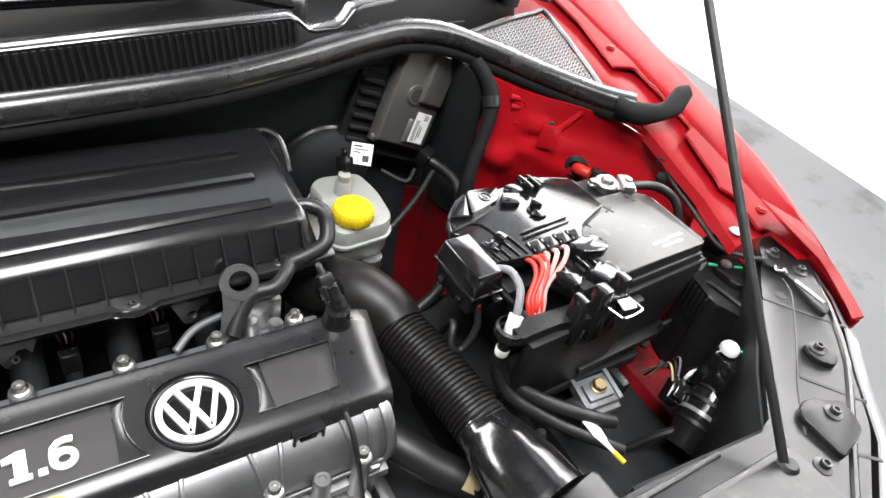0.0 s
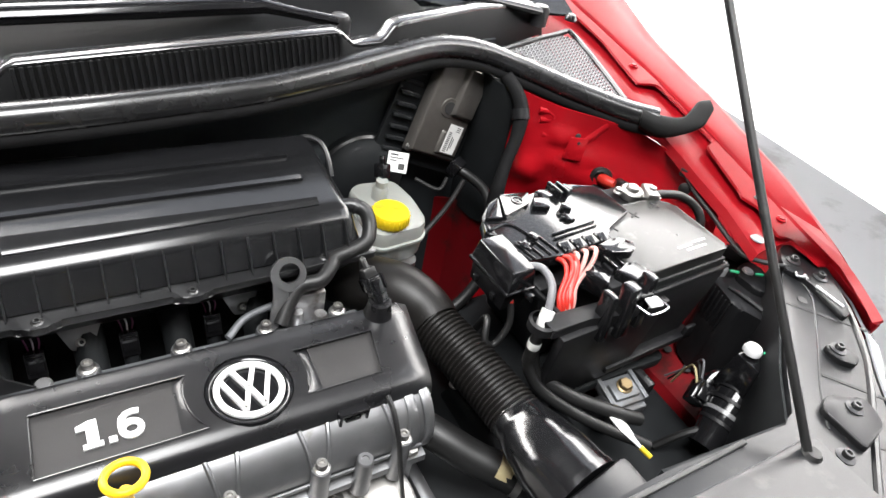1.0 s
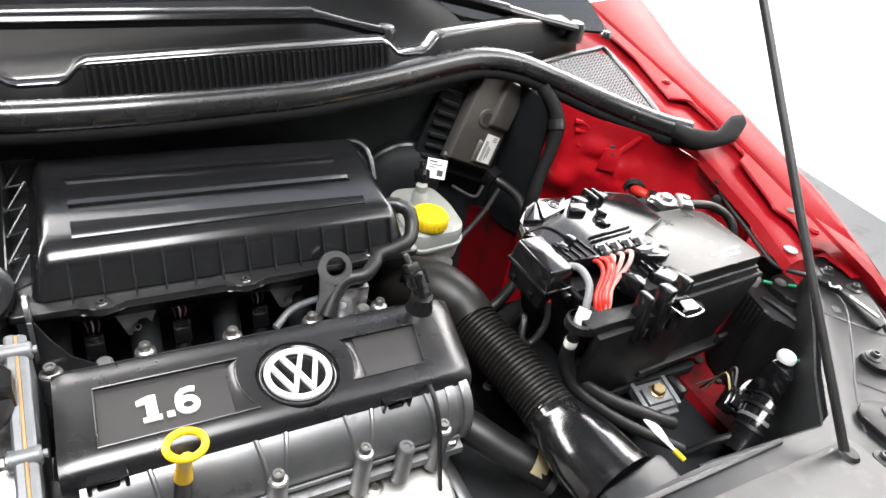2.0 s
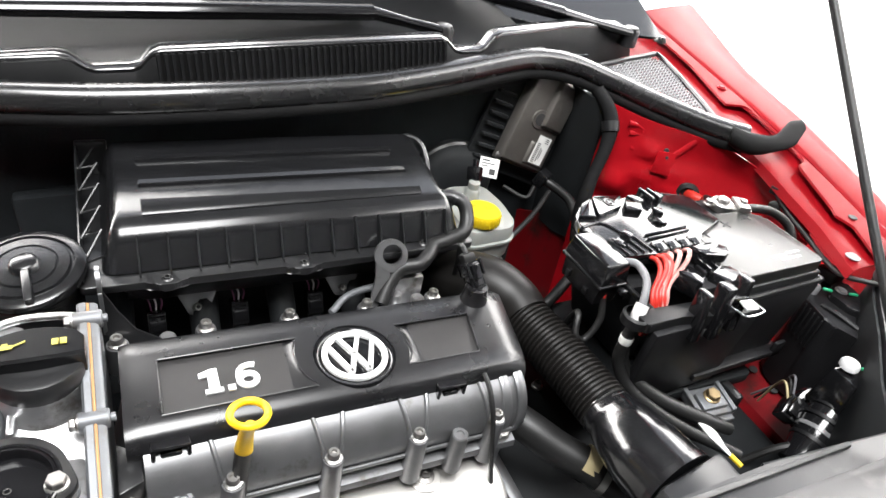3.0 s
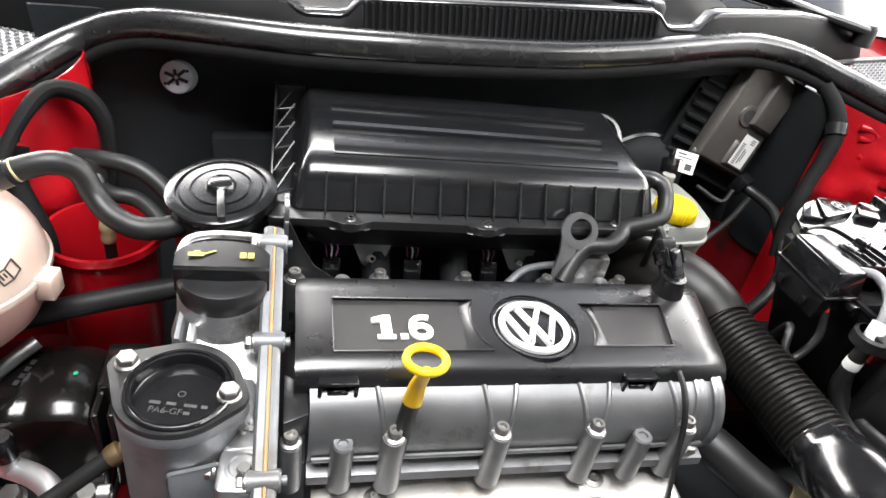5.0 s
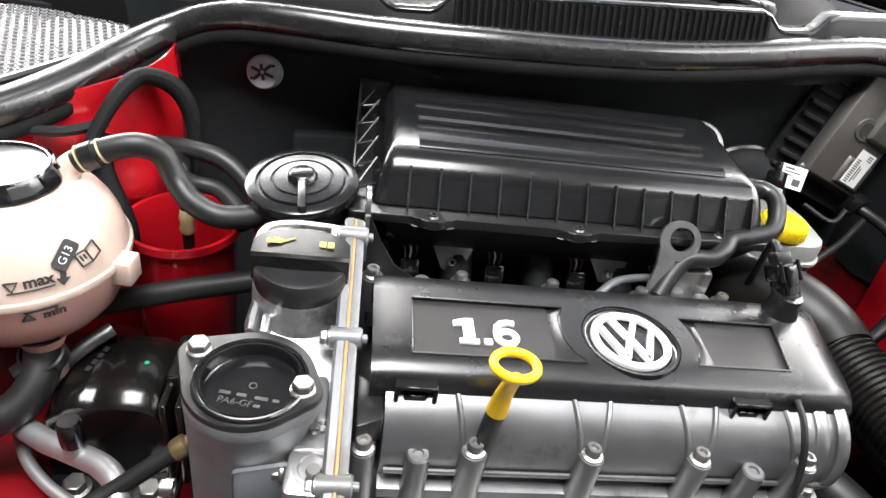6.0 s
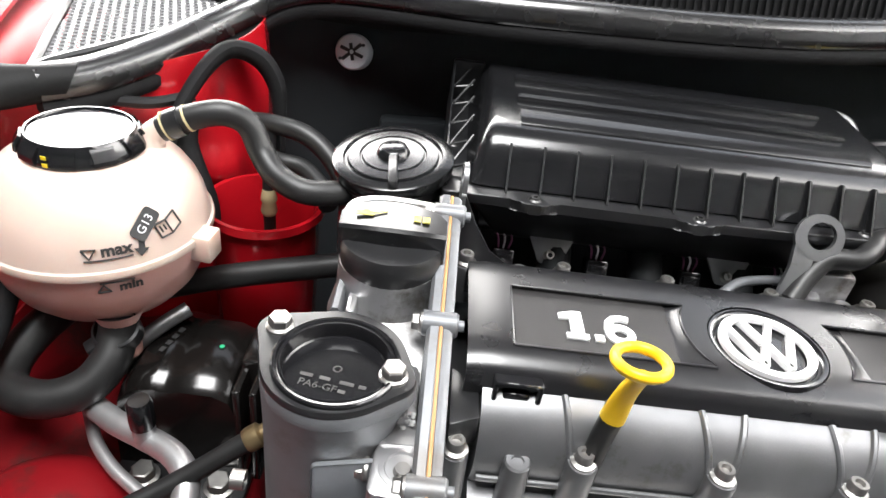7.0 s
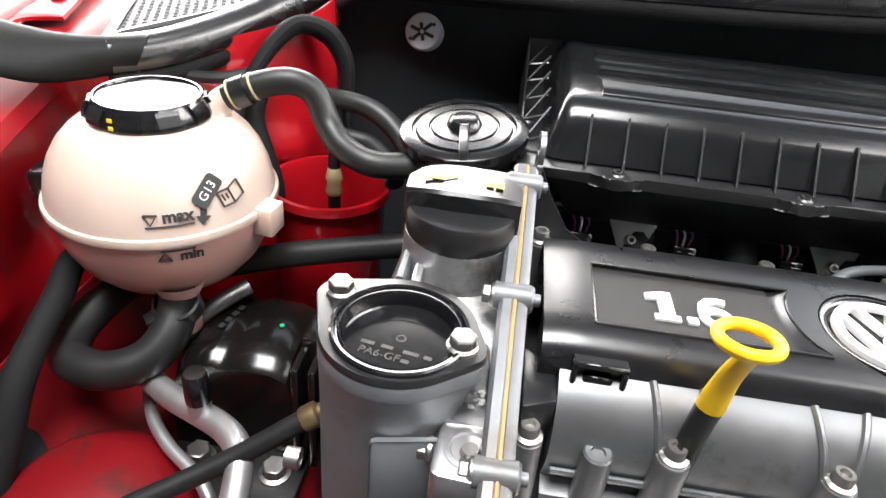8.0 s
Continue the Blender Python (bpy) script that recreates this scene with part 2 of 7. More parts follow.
def tube(pts, r, n=12, steps=6, squash=1.0, ridges=0, depth=0.0):
    """A round hose along pts; r: one radius, or one for each point."""
    rs = r if isinstance(r, (list, tuple)) else [r] * len(pts)
    path = spline(pts, steps) if steps > 1 else [Vector(q) for q in pts]
    rad = [rs[min(int(i / steps), len(rs) - 2)] * (1 - (i / steps) % 1) + rs[min(int(i / steps) + 1, len(rs) - 1)] * ((i / steps) % 1)
           if i < len(path) - 1 else rs[-1] for i in range(len(path))]
    bm = bmesh.new()
    up = Vector((0.3, 0.2, 0.93)).normalized()
    rings = []
    for i, c in enumerate(path):
        d = (path[min(i + 1, len(path) - 1)] - path[max(i - 1, 0)]).normalized()
        side = d.cross(up)
        side = side.normalized() if side.length > 1e-4 else Vector((1, 0, 0))
        nrm = side.cross(d).normalized()
        up = nrm
        rings.append([bm.verts.new(c + rad[i] * (math.cos(2 * math.pi * k / n) * side + squash * math.sin(2 * math.pi * k / n) * nrm)) for k in range(n)])
    for a, b in zip(rings, rings[1:]):
        for k in range(n):
            bm.faces.new((a[k], a[(k + 1) % n], b[(k + 1) % n], b[k]))
    bm.faces.new(rings[0][::-1])
    bm.faces.new(rings[-1])
    return bm


def prism(outline, z0, z1, bevel=0.0, seg=2, m=None):
    bm = bmesh.new()
    lo = [bm.verts.new((x, y, z0)) for x, y in outline]
    hi = [bm.verts.new((x, y, z1)) for x, y in outline]
    n = len(outline)
    bm.faces.new(lo[::-1])
    bm.faces.new(hi)
    for k in range(n):
        bm.faces.new((lo[k], lo[(k + 1) % n], hi[(k + 1) % n], hi[k]))
    if bevel:
        bmesh.ops.bevel(bm, geom=bm.edges[:], offset=bevel, segments=seg, profile=0.5, affect="EDGES")
    if m:
        move(bm, m)
    return bm


def loft(rows, closed=False, caps=False, thick=0.0):
    """A skin through rows of points; thick gives it a back."""
    bm = bmesh.new()
    vs = [[bm.verts.new(p) for p in row] for row in rows]
    n = len(rows[0])
    for a, b in zip(vs, vs[1:]):
        for k in range(n if closed else n - 1):
            bm.faces.new((a[k], a[(k + 1) % n], b[(k + 1) % n], b[k]))
    if caps:
        bm.faces.new(vs[0][::-1])
        bm.faces.new(vs[-1])
    if thick:
        bmesh.ops.recalc_face_normals(bm, faces=bm.faces)
        bmesh.ops.solidify(bm, geom=bm.faces[:], thickness=thick)
    return bm


def rounded(outline, r=0.004, seg=3):
    """The same polygon with its corners rounded off."""
    out = []
    n = len(outline)
    for i in range(n):
        a, b, c = (Vector(outline[(i + k) % n]) for k in (-1, 0, 1))
        k = min(r, (a - b).length * 0.45, (c - b).length * 0.45)
        p, q = b + (a - b).normalized() * k, b + (c - b).normalized() * k
        for s in range(seg + 1):
            t = s / seg
            out.append(tuple((1 - t) ** 2 * p + 2 * t * (1 - t) * b + t * t * q))
    return out


def ring_plate(outer, hole, z0, z1, n=28):
    """A flat eye: two circles (x, y, r) with thickness."""
    bm = bmesh.new()
    vs = []
    for (cx, cy, r), z in ((outer, z0), (outer, z1), (hole, z1), (hole, z0)):
        vs.append([bm.verts.new((cx + r * math.cos(2 * math.pi * k / n), cy + r * math.sin(2 * math.pi * k / n), z)) for k in range(n)])
    for i in range(4):
        a, b = vs[i], vs[(i + 1) % 4]
        for k in range(n):
            bm.faces.new((a[k], a[(k + 1) % n], b[(k + 1) % n], b[k]))
    return bm


def text_mesh(body, size, depth, material, m, name="lettering", bold=0.0):
    cu = bpy.data.curves.new(name, "FONT")
    cu.body, cu.size, cu.extrude, cu.align_x, cu.align_y, cu.offset = body, size, depth, "CENTER", "CENTER", bold
    ob = bpy.data.objects.new(name, cu)
    scene.collection.objects.link(ob)
    bpy.context.view_layer.update()
    me = bpy.data.meshes.new_from_object(ob.evaluated_get(bpy.context.evaluated_depsgraph_get()))
    bpy.data.objects.remove(ob)
    bpy.data.curves.remove(cu)
    me.transform(m)
    me.materials.clear()
    me.materials.append(material)
    return me


def bolt_mesh(r=0.006, flange=0.0085, h=0.008, name="bolt", material=None, hexed=False):
    b1 = lathe([(0, 0.0), (flange, 0.0), (flange, 0.0018), (r * 1.05, 0.003)], 20)
    if hexed:
        hx = lathe([(r * 1.08, 0.0025), (r * 1.08, h - 0.0008), (r * 0.95, h), (0, h)], 6)
    else:
        hx = lathe([(r, 0.0028), (r, h - 0.0008), (r * 0.9, h), (r * 0.55, h), (r * 0.5, h - 0.003), (0, h - 0.003)], 16)
    return finish(join(b1, hx), material or STEEL, name)


BOLT = bolt_mesh(0.0054, 0.0078, 0.009)
BOLT_SMALL = bolt_mesh(0.0038, 0.0058, 0.005)
SCREW_DARK = bolt_mesh(0.0036, 0.0052, 0.0045, name="screw", material=mat("blackened_screw", (0.10, 0.10, 0.10), 0.4, metal=0.8, vary=0.2, scale=90))
HEX = bolt_mesh(0.0061, 0.0078, 0.0080, hexed=True)
HEX_SMALL = bolt_mesh(0.005, 0.0066, 0.007, hexed=True)
BODY_ROLL, BODY_YAW = -2.8, 1.8
BODY = pose(0.0575, 0, 0, 0, BODY_ROLL, BODY_YAW)


def B(x, y, z):
    """A place on the car body, whose middle is x = 0, in world metres."""
    return tuple(BODY @ Vector((x, y, z)))


# ---- place ----
bm = bmesh.new()
bmesh.ops.create_grid(bm, x_segments=2, y_segments=2, size=60)
solid("ground", bm, FLOOR, "grey painted workshop floor, scuffed and slightly shiny", "floor", "structure")
# Unseen walls added behind the car: white to reflect, grey to mirror dark.
solid("wall_north", box(-12, 0.6, 7.0, 7.2, 0, 6.3), WALLM, "unseen white wall added behind the car as a bright reflector", "wall", "structure")
solid("wall_north_east", box(0.6, 3.03, 7.0, 7.2, 0, 6.3), GREYW, "unseen dark grey wall added beside the white one to darken reflections", "wall", "structure")
# Two unseen dark walls, added to cut fill from the low sky.
solid("wall_south", box(-4.4, 3.03, -5.2, -5.0, 0, 3.6), GREYW, "unseen dark grey wall added facing the car to block low sky", "wall", "structure")
solid("wall_west", box(-4.4, -4.2, -5.0, 2.2, 0, 3.6), GREYW, "unseen dark grey wall added on the far side to block low sky", "wall", "structure")
# Unseen canopy, added to keep sun and sky off the engine.
roof = bmesh.new()
for q in ((1.5, 3.03, -5.2, -2.0), (-4.4, 1.5, -5.2, SKY_Y0), (-4.4, 1.5, SKY_Y1, 2.2), (-4.4, SKY_X0, SKY_Y0, SKY_Y1), (SKY_X1, 1.5, SKY_Y0, SKY_Y1)):
    tmp = bpy.data.meshes.new("tmp")
    b = box(*q, 3.6, 3.75)
    b.to_mesh(tmp)
    b.free()
    roof.from_mesh(tmp)
# Unseen pane, added over the overhead lamp so no sun comes through.
solid("added_pane", box(SKY_X0, SKY_X1, SKY_Y0, SKY_Y1, 3.70, 3.72), WALLM, "unseen white pane added above the top lamp to stop the sun", "skylight", "structure")
solid("ceiling", roof, GREYW, "unseen grey canopy with one opening, added to block sun and sky", "ceiling", "structure")
solid("wall_east", box(3.03, 3.2, -9, 7.2, 0, 3.6), WALLM, "plain white wall beside the car in full daylight", "wall", "structure")

# ---- car body ----
STATIONS = [(0.55, 0.66, 0.90, 0.735, 0.93, 0.865, 0.94), (0.38, 0.655, 0.885, 0.7318, 0.905, 0.824, 0.905), (0.30, 0.655, 0.875, 0.7312, 0.892, 0.808, 0.894), (0.25, 0.655, 0.8685, 0.7292, 0.886, 0.800, 0.888),
            (0.20, 0.655, 0.862, 0.7240, 0.88, 0.794, 0.882), (0.125, 0.655, 0.845, 0.7190, 0.868, 0.785, 0.868), (0.07, 0.653, 0.832, 0.7215, 0.853, 0.783, 0.855), (0.015, 0.654, 0.818, 0.7250, 0.838, 0.780, 0.842),
            (-0.06, 0.641, 0.80, 0.7282, 0.818, 0.764, 0.824), (-0.11, 0.64, 0.793, 0.7290, 0.806, 0.7505, 0.811), (-0.15, 0.635, 0.786, 0.722, 0.7975, 0.7365, 0.799), (-0.185, 0.63, 0.78, 0.710, 0.7925, 0.7185, 0.794),
            (-0.207, 0.62, 0.778, 0.7015, 0.790, 0.7035, 0.791)]
PLAN = [(0.455, 0.40), (0.448, 0.35), (0.4425, 0.296), (0.47, 0.25), (0.5025, 0.219), (0.5625, 0.180), (0.605, 0.15), (0.632, 0.11), (0.64, 0.04), (0.632, -0.05), (0.615, -0.12), (0.60, -0.2)]
PLAN_TANK = [(0.422, 0.40), (0.414, 0.35), (0.408, 0.30), (0.418, 0.265), (0.452, 0.235), (0.505, 0.205), (0.5625, 0.175)] + PLAN[6:]
FLANGE = [(-0.25, 0.004), (-0.114, 0.006), (-0.110, 0.022), (-0.060, 0.029), (-0.053, 0.044), (-0.006, 0.034), (0.017, 0.046), (0.027, 0.041), (0.1058, 0.027), (0.1115, 0.009), (0.141, 0.005), (0.243, 0.008), (0.250, 0.0135),
          (0.259, 0.042), (0.371, 0.024), (0.60, 0.024)]
FLIP = Matrix.Scale(-1, 4, (1, 0, 0))
TANK_SIDE = BODY @ Matrix.Translation((0.045, 0, 0)) @ FLIP
# soft pressings in the inner wing: distance along the plan, height, half length, half height, slope, depth
PRESSINGS = [(0.10, 0.872, 0.016, 0.007, -0.15, 0.0045), (0.135, 0.838, 0.045, 0.006, 0.12, 0.004), (0.15, 0.812, 0.055, 0.007, -0.10, 0.004), (0.07, 0.80, 0.02, 0.02, 0.0, 0.006),
             (0.20, 0.775, 0.05, 0.010, 0.1, 0.005), (0.30, 0.79, 0.03, 0.03, 0.2, -0.005), (0.38, 0.74, 0.05, 0.03, 0.0, 0.006), (0.12, 0.72, 0.04, 0.04, 0.0, -0.006), (0.46, 0.70, 0.06, 0.02, 0.1, 0.006)]


SEAL_BATTERY = [(0.0, 0.292, 0.931), (0.10, 0.294, 0.932), (0.20, 0.307, 0.936), (0.30, 0.327, 0.940), (0.36, 0.334, 0.940), (0.42, 0.324, 0.932), (0.48, 0.296, 0.914), (0.54, 0.252, 0.896), (0.60, 0.197, 0.884), (0.635, 0.165, 0.882)]
SEAL_TANK = [(-0.10, 0.284, 0.927), (-0.20, 0.287, 0.923), (-0.298, 0.301, 0.920), (-0.345, 0.312, 0.915), (-0.385, 0.317, 0.904), (-0.418, 0.308, 0.888), (-0.450, 0.275, 0.873), (-0.480, 0.225, 0.861), (-0.512, 0.182, 0.853), (-0.543, 0.152, 0.851)]


BOLT_RED = bolt_mesh(0.0048, 0.0075, 0.004, material=RED, hexed=True)


def wing(side):
    m = BODY if side > 0 else TANK_SIDE
    which = "battery" if side > 0 else "coolant tank"
    w = thing("front_wing", B(0.80 * side, 0.1, 0.0), "glossy red front wing of the car beside the " + which, "car wing", "front wings")
    skin = []
    for y, xi, zi, xf, zf, xo, zo in STATIONS:
        k = min(1.0, max(0.03, ((y + 0.2071) / 0.32) ** 1.7))
        kx = k * k
        skin.append([(xf - 0.004, y, zf - 0.0025), (xf, y, zf - 0.0005), (xf + 0.004, y, zf + 0.0005), ((xf + xo) / 2, y, (zf + zo) / 2 + 0.003), (xo - 0.014, y, zo + 0.002), (xo, y, zo - 0.003), (xo + 0.012 * kx, y, zo - 0.016 * k),
                     (xo + 0.035 * kx, y, zo - 0.08 * k), (xo + 0.05 * kx, y, zo - 0.25 * k), (xo + 0.045 * kx, y, zo - (zo - 0.29) * k)])
    fine = [spline([r[k] for r in skin], 4) for k in range(len(skin[0]))]
    part("outer_panel", move(loft([list(r) for r in zip(*fine)], thick=0.0015), m), RED, w)
    ys = [s[0] for s in STATIONS][::-1]
    col = lambda k, y: float(np.interp(y, ys, [s[k] for s in STATIONS][::-1]))
    strip = []
    for y in np.linspace(-0.113, 0.55, 170):
        wd = float(np.interp(y, [f[0] for f in FLANGE], [f[1] for f in FLANGE]))
        xf, zf = col(3, y), col(4, y)
        strip.append([(xf - wd - 0.0015, y, zf - 0.006 - 0.05 * wd), (xf - wd, y, zf - 0.0032 - 0.05 * wd), (xf - wd + 0.003, y, zf - 0.003 - 0.04 * wd), (xf - 0.003, y, zf - 0.0025)])
    part("flange", move(loft(strip, thick=0.0012), m), RED, w, "red fixing flange with a stepped edge")
    ledge = []
    for y in (-0.058, -0.03, 0.015, 0.07, 0.125, 0.2, 0.25, 0.30, 0.38, 0.55):
        xi, zi, xf, zf = col(1, y), col(2, y), col(3, y), col(4, y)
        back = 0.045 if y > 0.24 else 0.006
        ledge.append([(xi - back, y, zi - (0.012 if back < 0.01 else 0.004)), (xi, y, zi), (xi + 0.012, y, zi + 0.003), (xi + 0.03, y, zi + 0.003), (xf - 0.012, y, zf - 0.016), (xf, y, zf - 0.014)])
    part("mounting_ledge", move(loft(ledge, thick=0.0015), m), RED, w, "red body ledge with bolt holes")
    for y, dx in ((0.300, 0.017), (-0.033, 0.017)):
        part("bolt", BOLT_RED, None, w, m=m @ pose(col(3, y) - dx, y, col(4, y) - 0.0035))
    for y, r in ((0.006, 0.0058),):
        part("hole", move(lathe([(0, 0.0006), (r, 0.0006), (r * 1.08, 0)], 16), m @ pose(col(3, y) - 0.024, y, col(4, y) - 0.0028)), INK, w)
    part("ledge_plug", move(lathe([(0, 0.0012), (0.008, 0.0012), (0.010, 0.0002), (0.010, 0)], 20), m @ pose(col(1, -0.04) + 0.014, -0.04, col(2, -0.04) + 0.0035)), ALU_DARK, w)
    plan = spline(PLAN if side > 0 else PLAN_TANK, 8)
    first = 20 if side > 0 else 0
    run, dist = [0.0], 0.0
    for a, b in zip(plan, plan[1:]):
        dist += math.dist(a[:2], b[:2])
        run.append(dist)
    rows = []
    for z in [0.29, 0.45, 0.56] + [0.62 + 0.0125 * k for k in range(25)]:
        row = []
        for k in range(first, len(plan)):
            x, y = plan[k][0], plan[k][1]
            a, b = plan[max(0, k - 1)], plan[min(len(plan) - 1, k + 1)]
            tx, ty = b[0] - a[0], b[1] - a[1]
            ln = math.hypot(tx, ty) or 1.0
            nx, ny = ty / ln, -tx / ln
            lean = 0.030 * min(1.0, max(0.0, (z - 0.70) / 0.178)) ** 2 * min(1.0, max(0.0, (0.30 - y) / 0.12))
            d = 0.0
            for s0, z0, hs, hz, sl, dep in PRESSINGS:
                u = (run[k] - 0.10 - s0) / hs
                v = (z - z0 - sl * (run[k] - 0.10 - s0)) / hz
                d += 2.0 * dep * math.exp(-(u * u * u * u) - v * v)
            d += 0.004 * math.sin(19 * run[k] + 9 * z) * math.sin(23 * z + 4)
            cap = float(np.interp(y, (-0.2, -0.04, 0.005, 0.022, 0.125, 0.2, 0.25, 0.30), (0.625, 0.635, 0.71, 0.808, 0.838, 0.872, 0.888, 0.902)))
            zz = z if z < 0.63 else 0.62 + (z - 0.62) * (cap - 0.62) / 0.30
            row.append((x + lean + nx * d, y + 0.3 * lean + ny * d, zz))
        rows.append(row)
    part("inner_wing", move(loft(rows, thick=0.002), BODY if side > 0 else BODY @ FLIP), RED_IN, w, "red inner wing panel with soft pressings", angle=70)
    if side > 0:
        part("pressed_loop", move(tube(spline([(0.488, 0.2585, 0.894), (0.502, 0.2530, 0.893), (0.509, 0.2485, 0.888), (0.506, 0.2500, 0.881), (0.492, 0.2560, 0.880)], 5), 0.0050, 10, 1), Matrix.Translation((0.0017, 0.0040, 0))), RED_IN, w)
        part("pressed_swage", move(tube(spline([(0.500, 0.2500, 0.860), (0.512, 0.2420, 0.857), (0.533, 0.2300, 0.851), (0.557, 0.2205, 0.857), (0.583, 0.2115, 0.888)], 6), 0.0070, 12, 1), Matrix.Translation((0.0022, 0.0060, -0.001))), RED_IN, w)
        part("drain_grommet", lathe([(0, 0.001), (0.0035, 0.001), (0.0045, -0.001)], 16, pose(0.5455, 0.2255, 0.8655, 80, 0, -20)), INK, w)
    edge = [(x, y + 0.007, z) for x, y, z in ([BODY @ Vector(q) for q in SEAL_BATTERY[6:]] if side > 0 else [Vector(q) for q in SEAL_TANK[6:]])]
    part("seal_flange", loft([[(x, y, z - dz) for x, y, z in edge] for dz in (0.10, 0.06, 0.014)], thick=0.002), RED_IN, w)
    return w, m


wing_r, mr = wing(1)
# Low return takes the darkened red, so its shade is in the colour.
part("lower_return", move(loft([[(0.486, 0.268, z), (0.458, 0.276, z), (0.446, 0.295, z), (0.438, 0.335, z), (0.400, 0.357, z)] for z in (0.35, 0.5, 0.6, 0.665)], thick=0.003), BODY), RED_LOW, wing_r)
wing_l, ml = wing(-1)
# lug and grommet on the inner wing beside the battery
LUG = pose(0.5415, 0.2195, 0.850, 82, 0, -26)
part("bracket_lug", move(prism(rounded([(-0.0165, -0.017), (0.0135, -0.019), (0.0150, 0.017), (-0.012, 0.017)], 0.003), 0, 0.0025, 0.0007), LUG), RED_IN, wing_r)
part("lug_hole", move(lathe([(0, 0.0031), (0.0022, 0.0031), (0.0026, 0.0022)], 14), LUG @ pose(0.002, 0.009, 0)), INK, wing_r)
part("grommet", move(lathe([(0, 0.002), (0.010, 0.002), (0.012, 0.006), (0.0165, 0.004), (0.018, 0), (0, 0)], 24), pose(0.589, 0.194, 0.808, 84, 0, -42)), RUBBER, wing_r)
part("blanking_plug", move(lathe([(0, 0.003), (0.006, 0.003), (0.009, 0.001), (0.009, -0.002)], 18), BODY @ pose(0.650, 0.085, 0.806, 80, 0, -75)), RUBBER, wing_r)
part("stud", move(lathe([(0.014, 0), (0.012, 0.006), (0.007, 0.008), (0.006, 0.014), (0, 0.015)], 16), pose(0.497, 0.300, 0.765, 90, 0, -50)), RED_IN, wing_r)

drain = thing("wing_cable", B(0.652, 0.05, 0.80), "thin black cable clipped below the wing ledge", "cable")
part("cable", move(tube([(0.654, 0.100, 0.826), (0.651, 0.070, 0.812), (0.650, 0.030, 0.800), (0.645, -0.010, 0.790), (0.640, -0.045, 0.787), (0.652, -0.075, 0.794), (0.668, -0.090, 0.796)], 0.0034, 10, 5), BODY), RUBBER, drain)
part("clip", move(box(-0.004, 0.004, -0.006, 0.006, -0.006, 0.006, 0.0015), BODY @ pose(0.653, 0.098, 0.826, 0, 0, 10)), RUBBER, drain)

# strut cup beside the coolant tank
cup = thing("strut_cup", (-0.38, 0.19, 0.50), "red painted steel cup at the foot of the strut tower", "body part")
part("bowl", lathe([(0.036, 0.50), (0.044, 0.66), (0.046, 0.735), (0.050, 0.749), (0.054, 0.749), (0.055, 0.742), (0.050, 0.74), (0.049, 0.66), (0.042, 0.50)], 36,
                   pose(-0.378, 0.188, 0)), RED_IN, cup)
part("brake_line", tube([(-0.371, 0.18, 0.70), (-0.371, 0.178, 0.765), (-0.372, 0.185, 0.80), (-0.385, 0.21, 0.82)], 0.0055, 10), RUBBER, cup)
part("union", lathe([(0, 0), (0.006, 0), (0.0075, 0.004), (0.006, 0.012), (0.0075, 0.016), (0.0055, 0.026), (0, 0.026)], 12, pose(-0.371, 0.178, 0.742)), CREAM, cup, "pale brake line union")

# bulkhead
fw = thing("bulkhead", B(0, 0.40, 0.35), "matt black lined bulkhead behind the engine", "bulkhead")
rows = []
for z, y in ((0.35, 0.36), (0.60, 0.36), (0.78, 0.362), (0.86, 0.362), (0.905, 0.360), (0.935, 0.357)):
    rows.append([(x, y + 0.02 * math.sin(8 * x + 1) * 0.3, z) for x in np.linspace(-0.46, 0.46, 24)])
part("panel", move(loft(rows, thick=0.004), BODY), LINING, fw)
part("lower_step", move(box(-0.30, 0.20, 0.335, 0.362, 0.35, 0.80, 0.006), BODY), LINING, fw)
# Near-black on purpose: the shade behind the control unit is in its colour.
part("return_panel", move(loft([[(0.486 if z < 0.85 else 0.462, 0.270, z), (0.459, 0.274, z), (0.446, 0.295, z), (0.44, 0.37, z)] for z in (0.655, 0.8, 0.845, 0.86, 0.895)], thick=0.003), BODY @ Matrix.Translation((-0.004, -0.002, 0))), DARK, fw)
plug = thing("bulkhead_plug", (-0.322, 0.344, 0.847), "light grey round plastic plug with a slotted star", "plug")
PM = pose(-0.323, 0.331, 0.851, 74, 0, -8)
part("disc", lathe([(0, 0.006), (0.009, 0.006), (0.0165, 0.004), (0.018, 0.002), (0.018, -0.012), (0, -0.012)], 32, PM), mat("pale_grey_plastic", (0.62, 0.66, 0.70), 0.5, vary=0.15, scale=90), plug)
for k in range(6):
    part("slot", move(box(-0.0017, 0.0017, 0.0020, 0.0125 if k % 3 else 0.0085, 0.0052, 0.0068, 0.0004, 1), PM @ pose(0, 0, 0, 0, 0, 60 * k + 14)), INK, plug)
for s in (1, -1):
    part("pin_hole", move(lathe([(0, 0.0068), (0.0016, 0.0068), (0.0016, 0.004)], 10), PM @ pose(0.011 * s, 0.008 * s, 0)), INK, plug)

# cowl panel with air grille
LIP = [(-0.60, 0.925), (-0.50, 0.948), (-0.30, 0.961), (-0.228, 0.963), (-0.215, 0.961), (-0.201, 0.950), (-0.193, 0.947), (-0.158, 0.947), (-0.150, 0.950), (-0.138, 0.962), (-0.128, 0.965),
       (0.202, 0.971), (0.212, 0.968), (0.225, 0.956), (0.235, 0.953), (0.263, 0.953), (0.273, 0.956), (0.285, 0.968), (0.30, 0.971), (0.45, 0.965), (0.58, 0.948), (0.605, 0.938), (0.615, 0.925)]


def lip_back(x):
    return 0.335 + 0.30 * max(0.0, abs(x + 0.02) - 0.28)


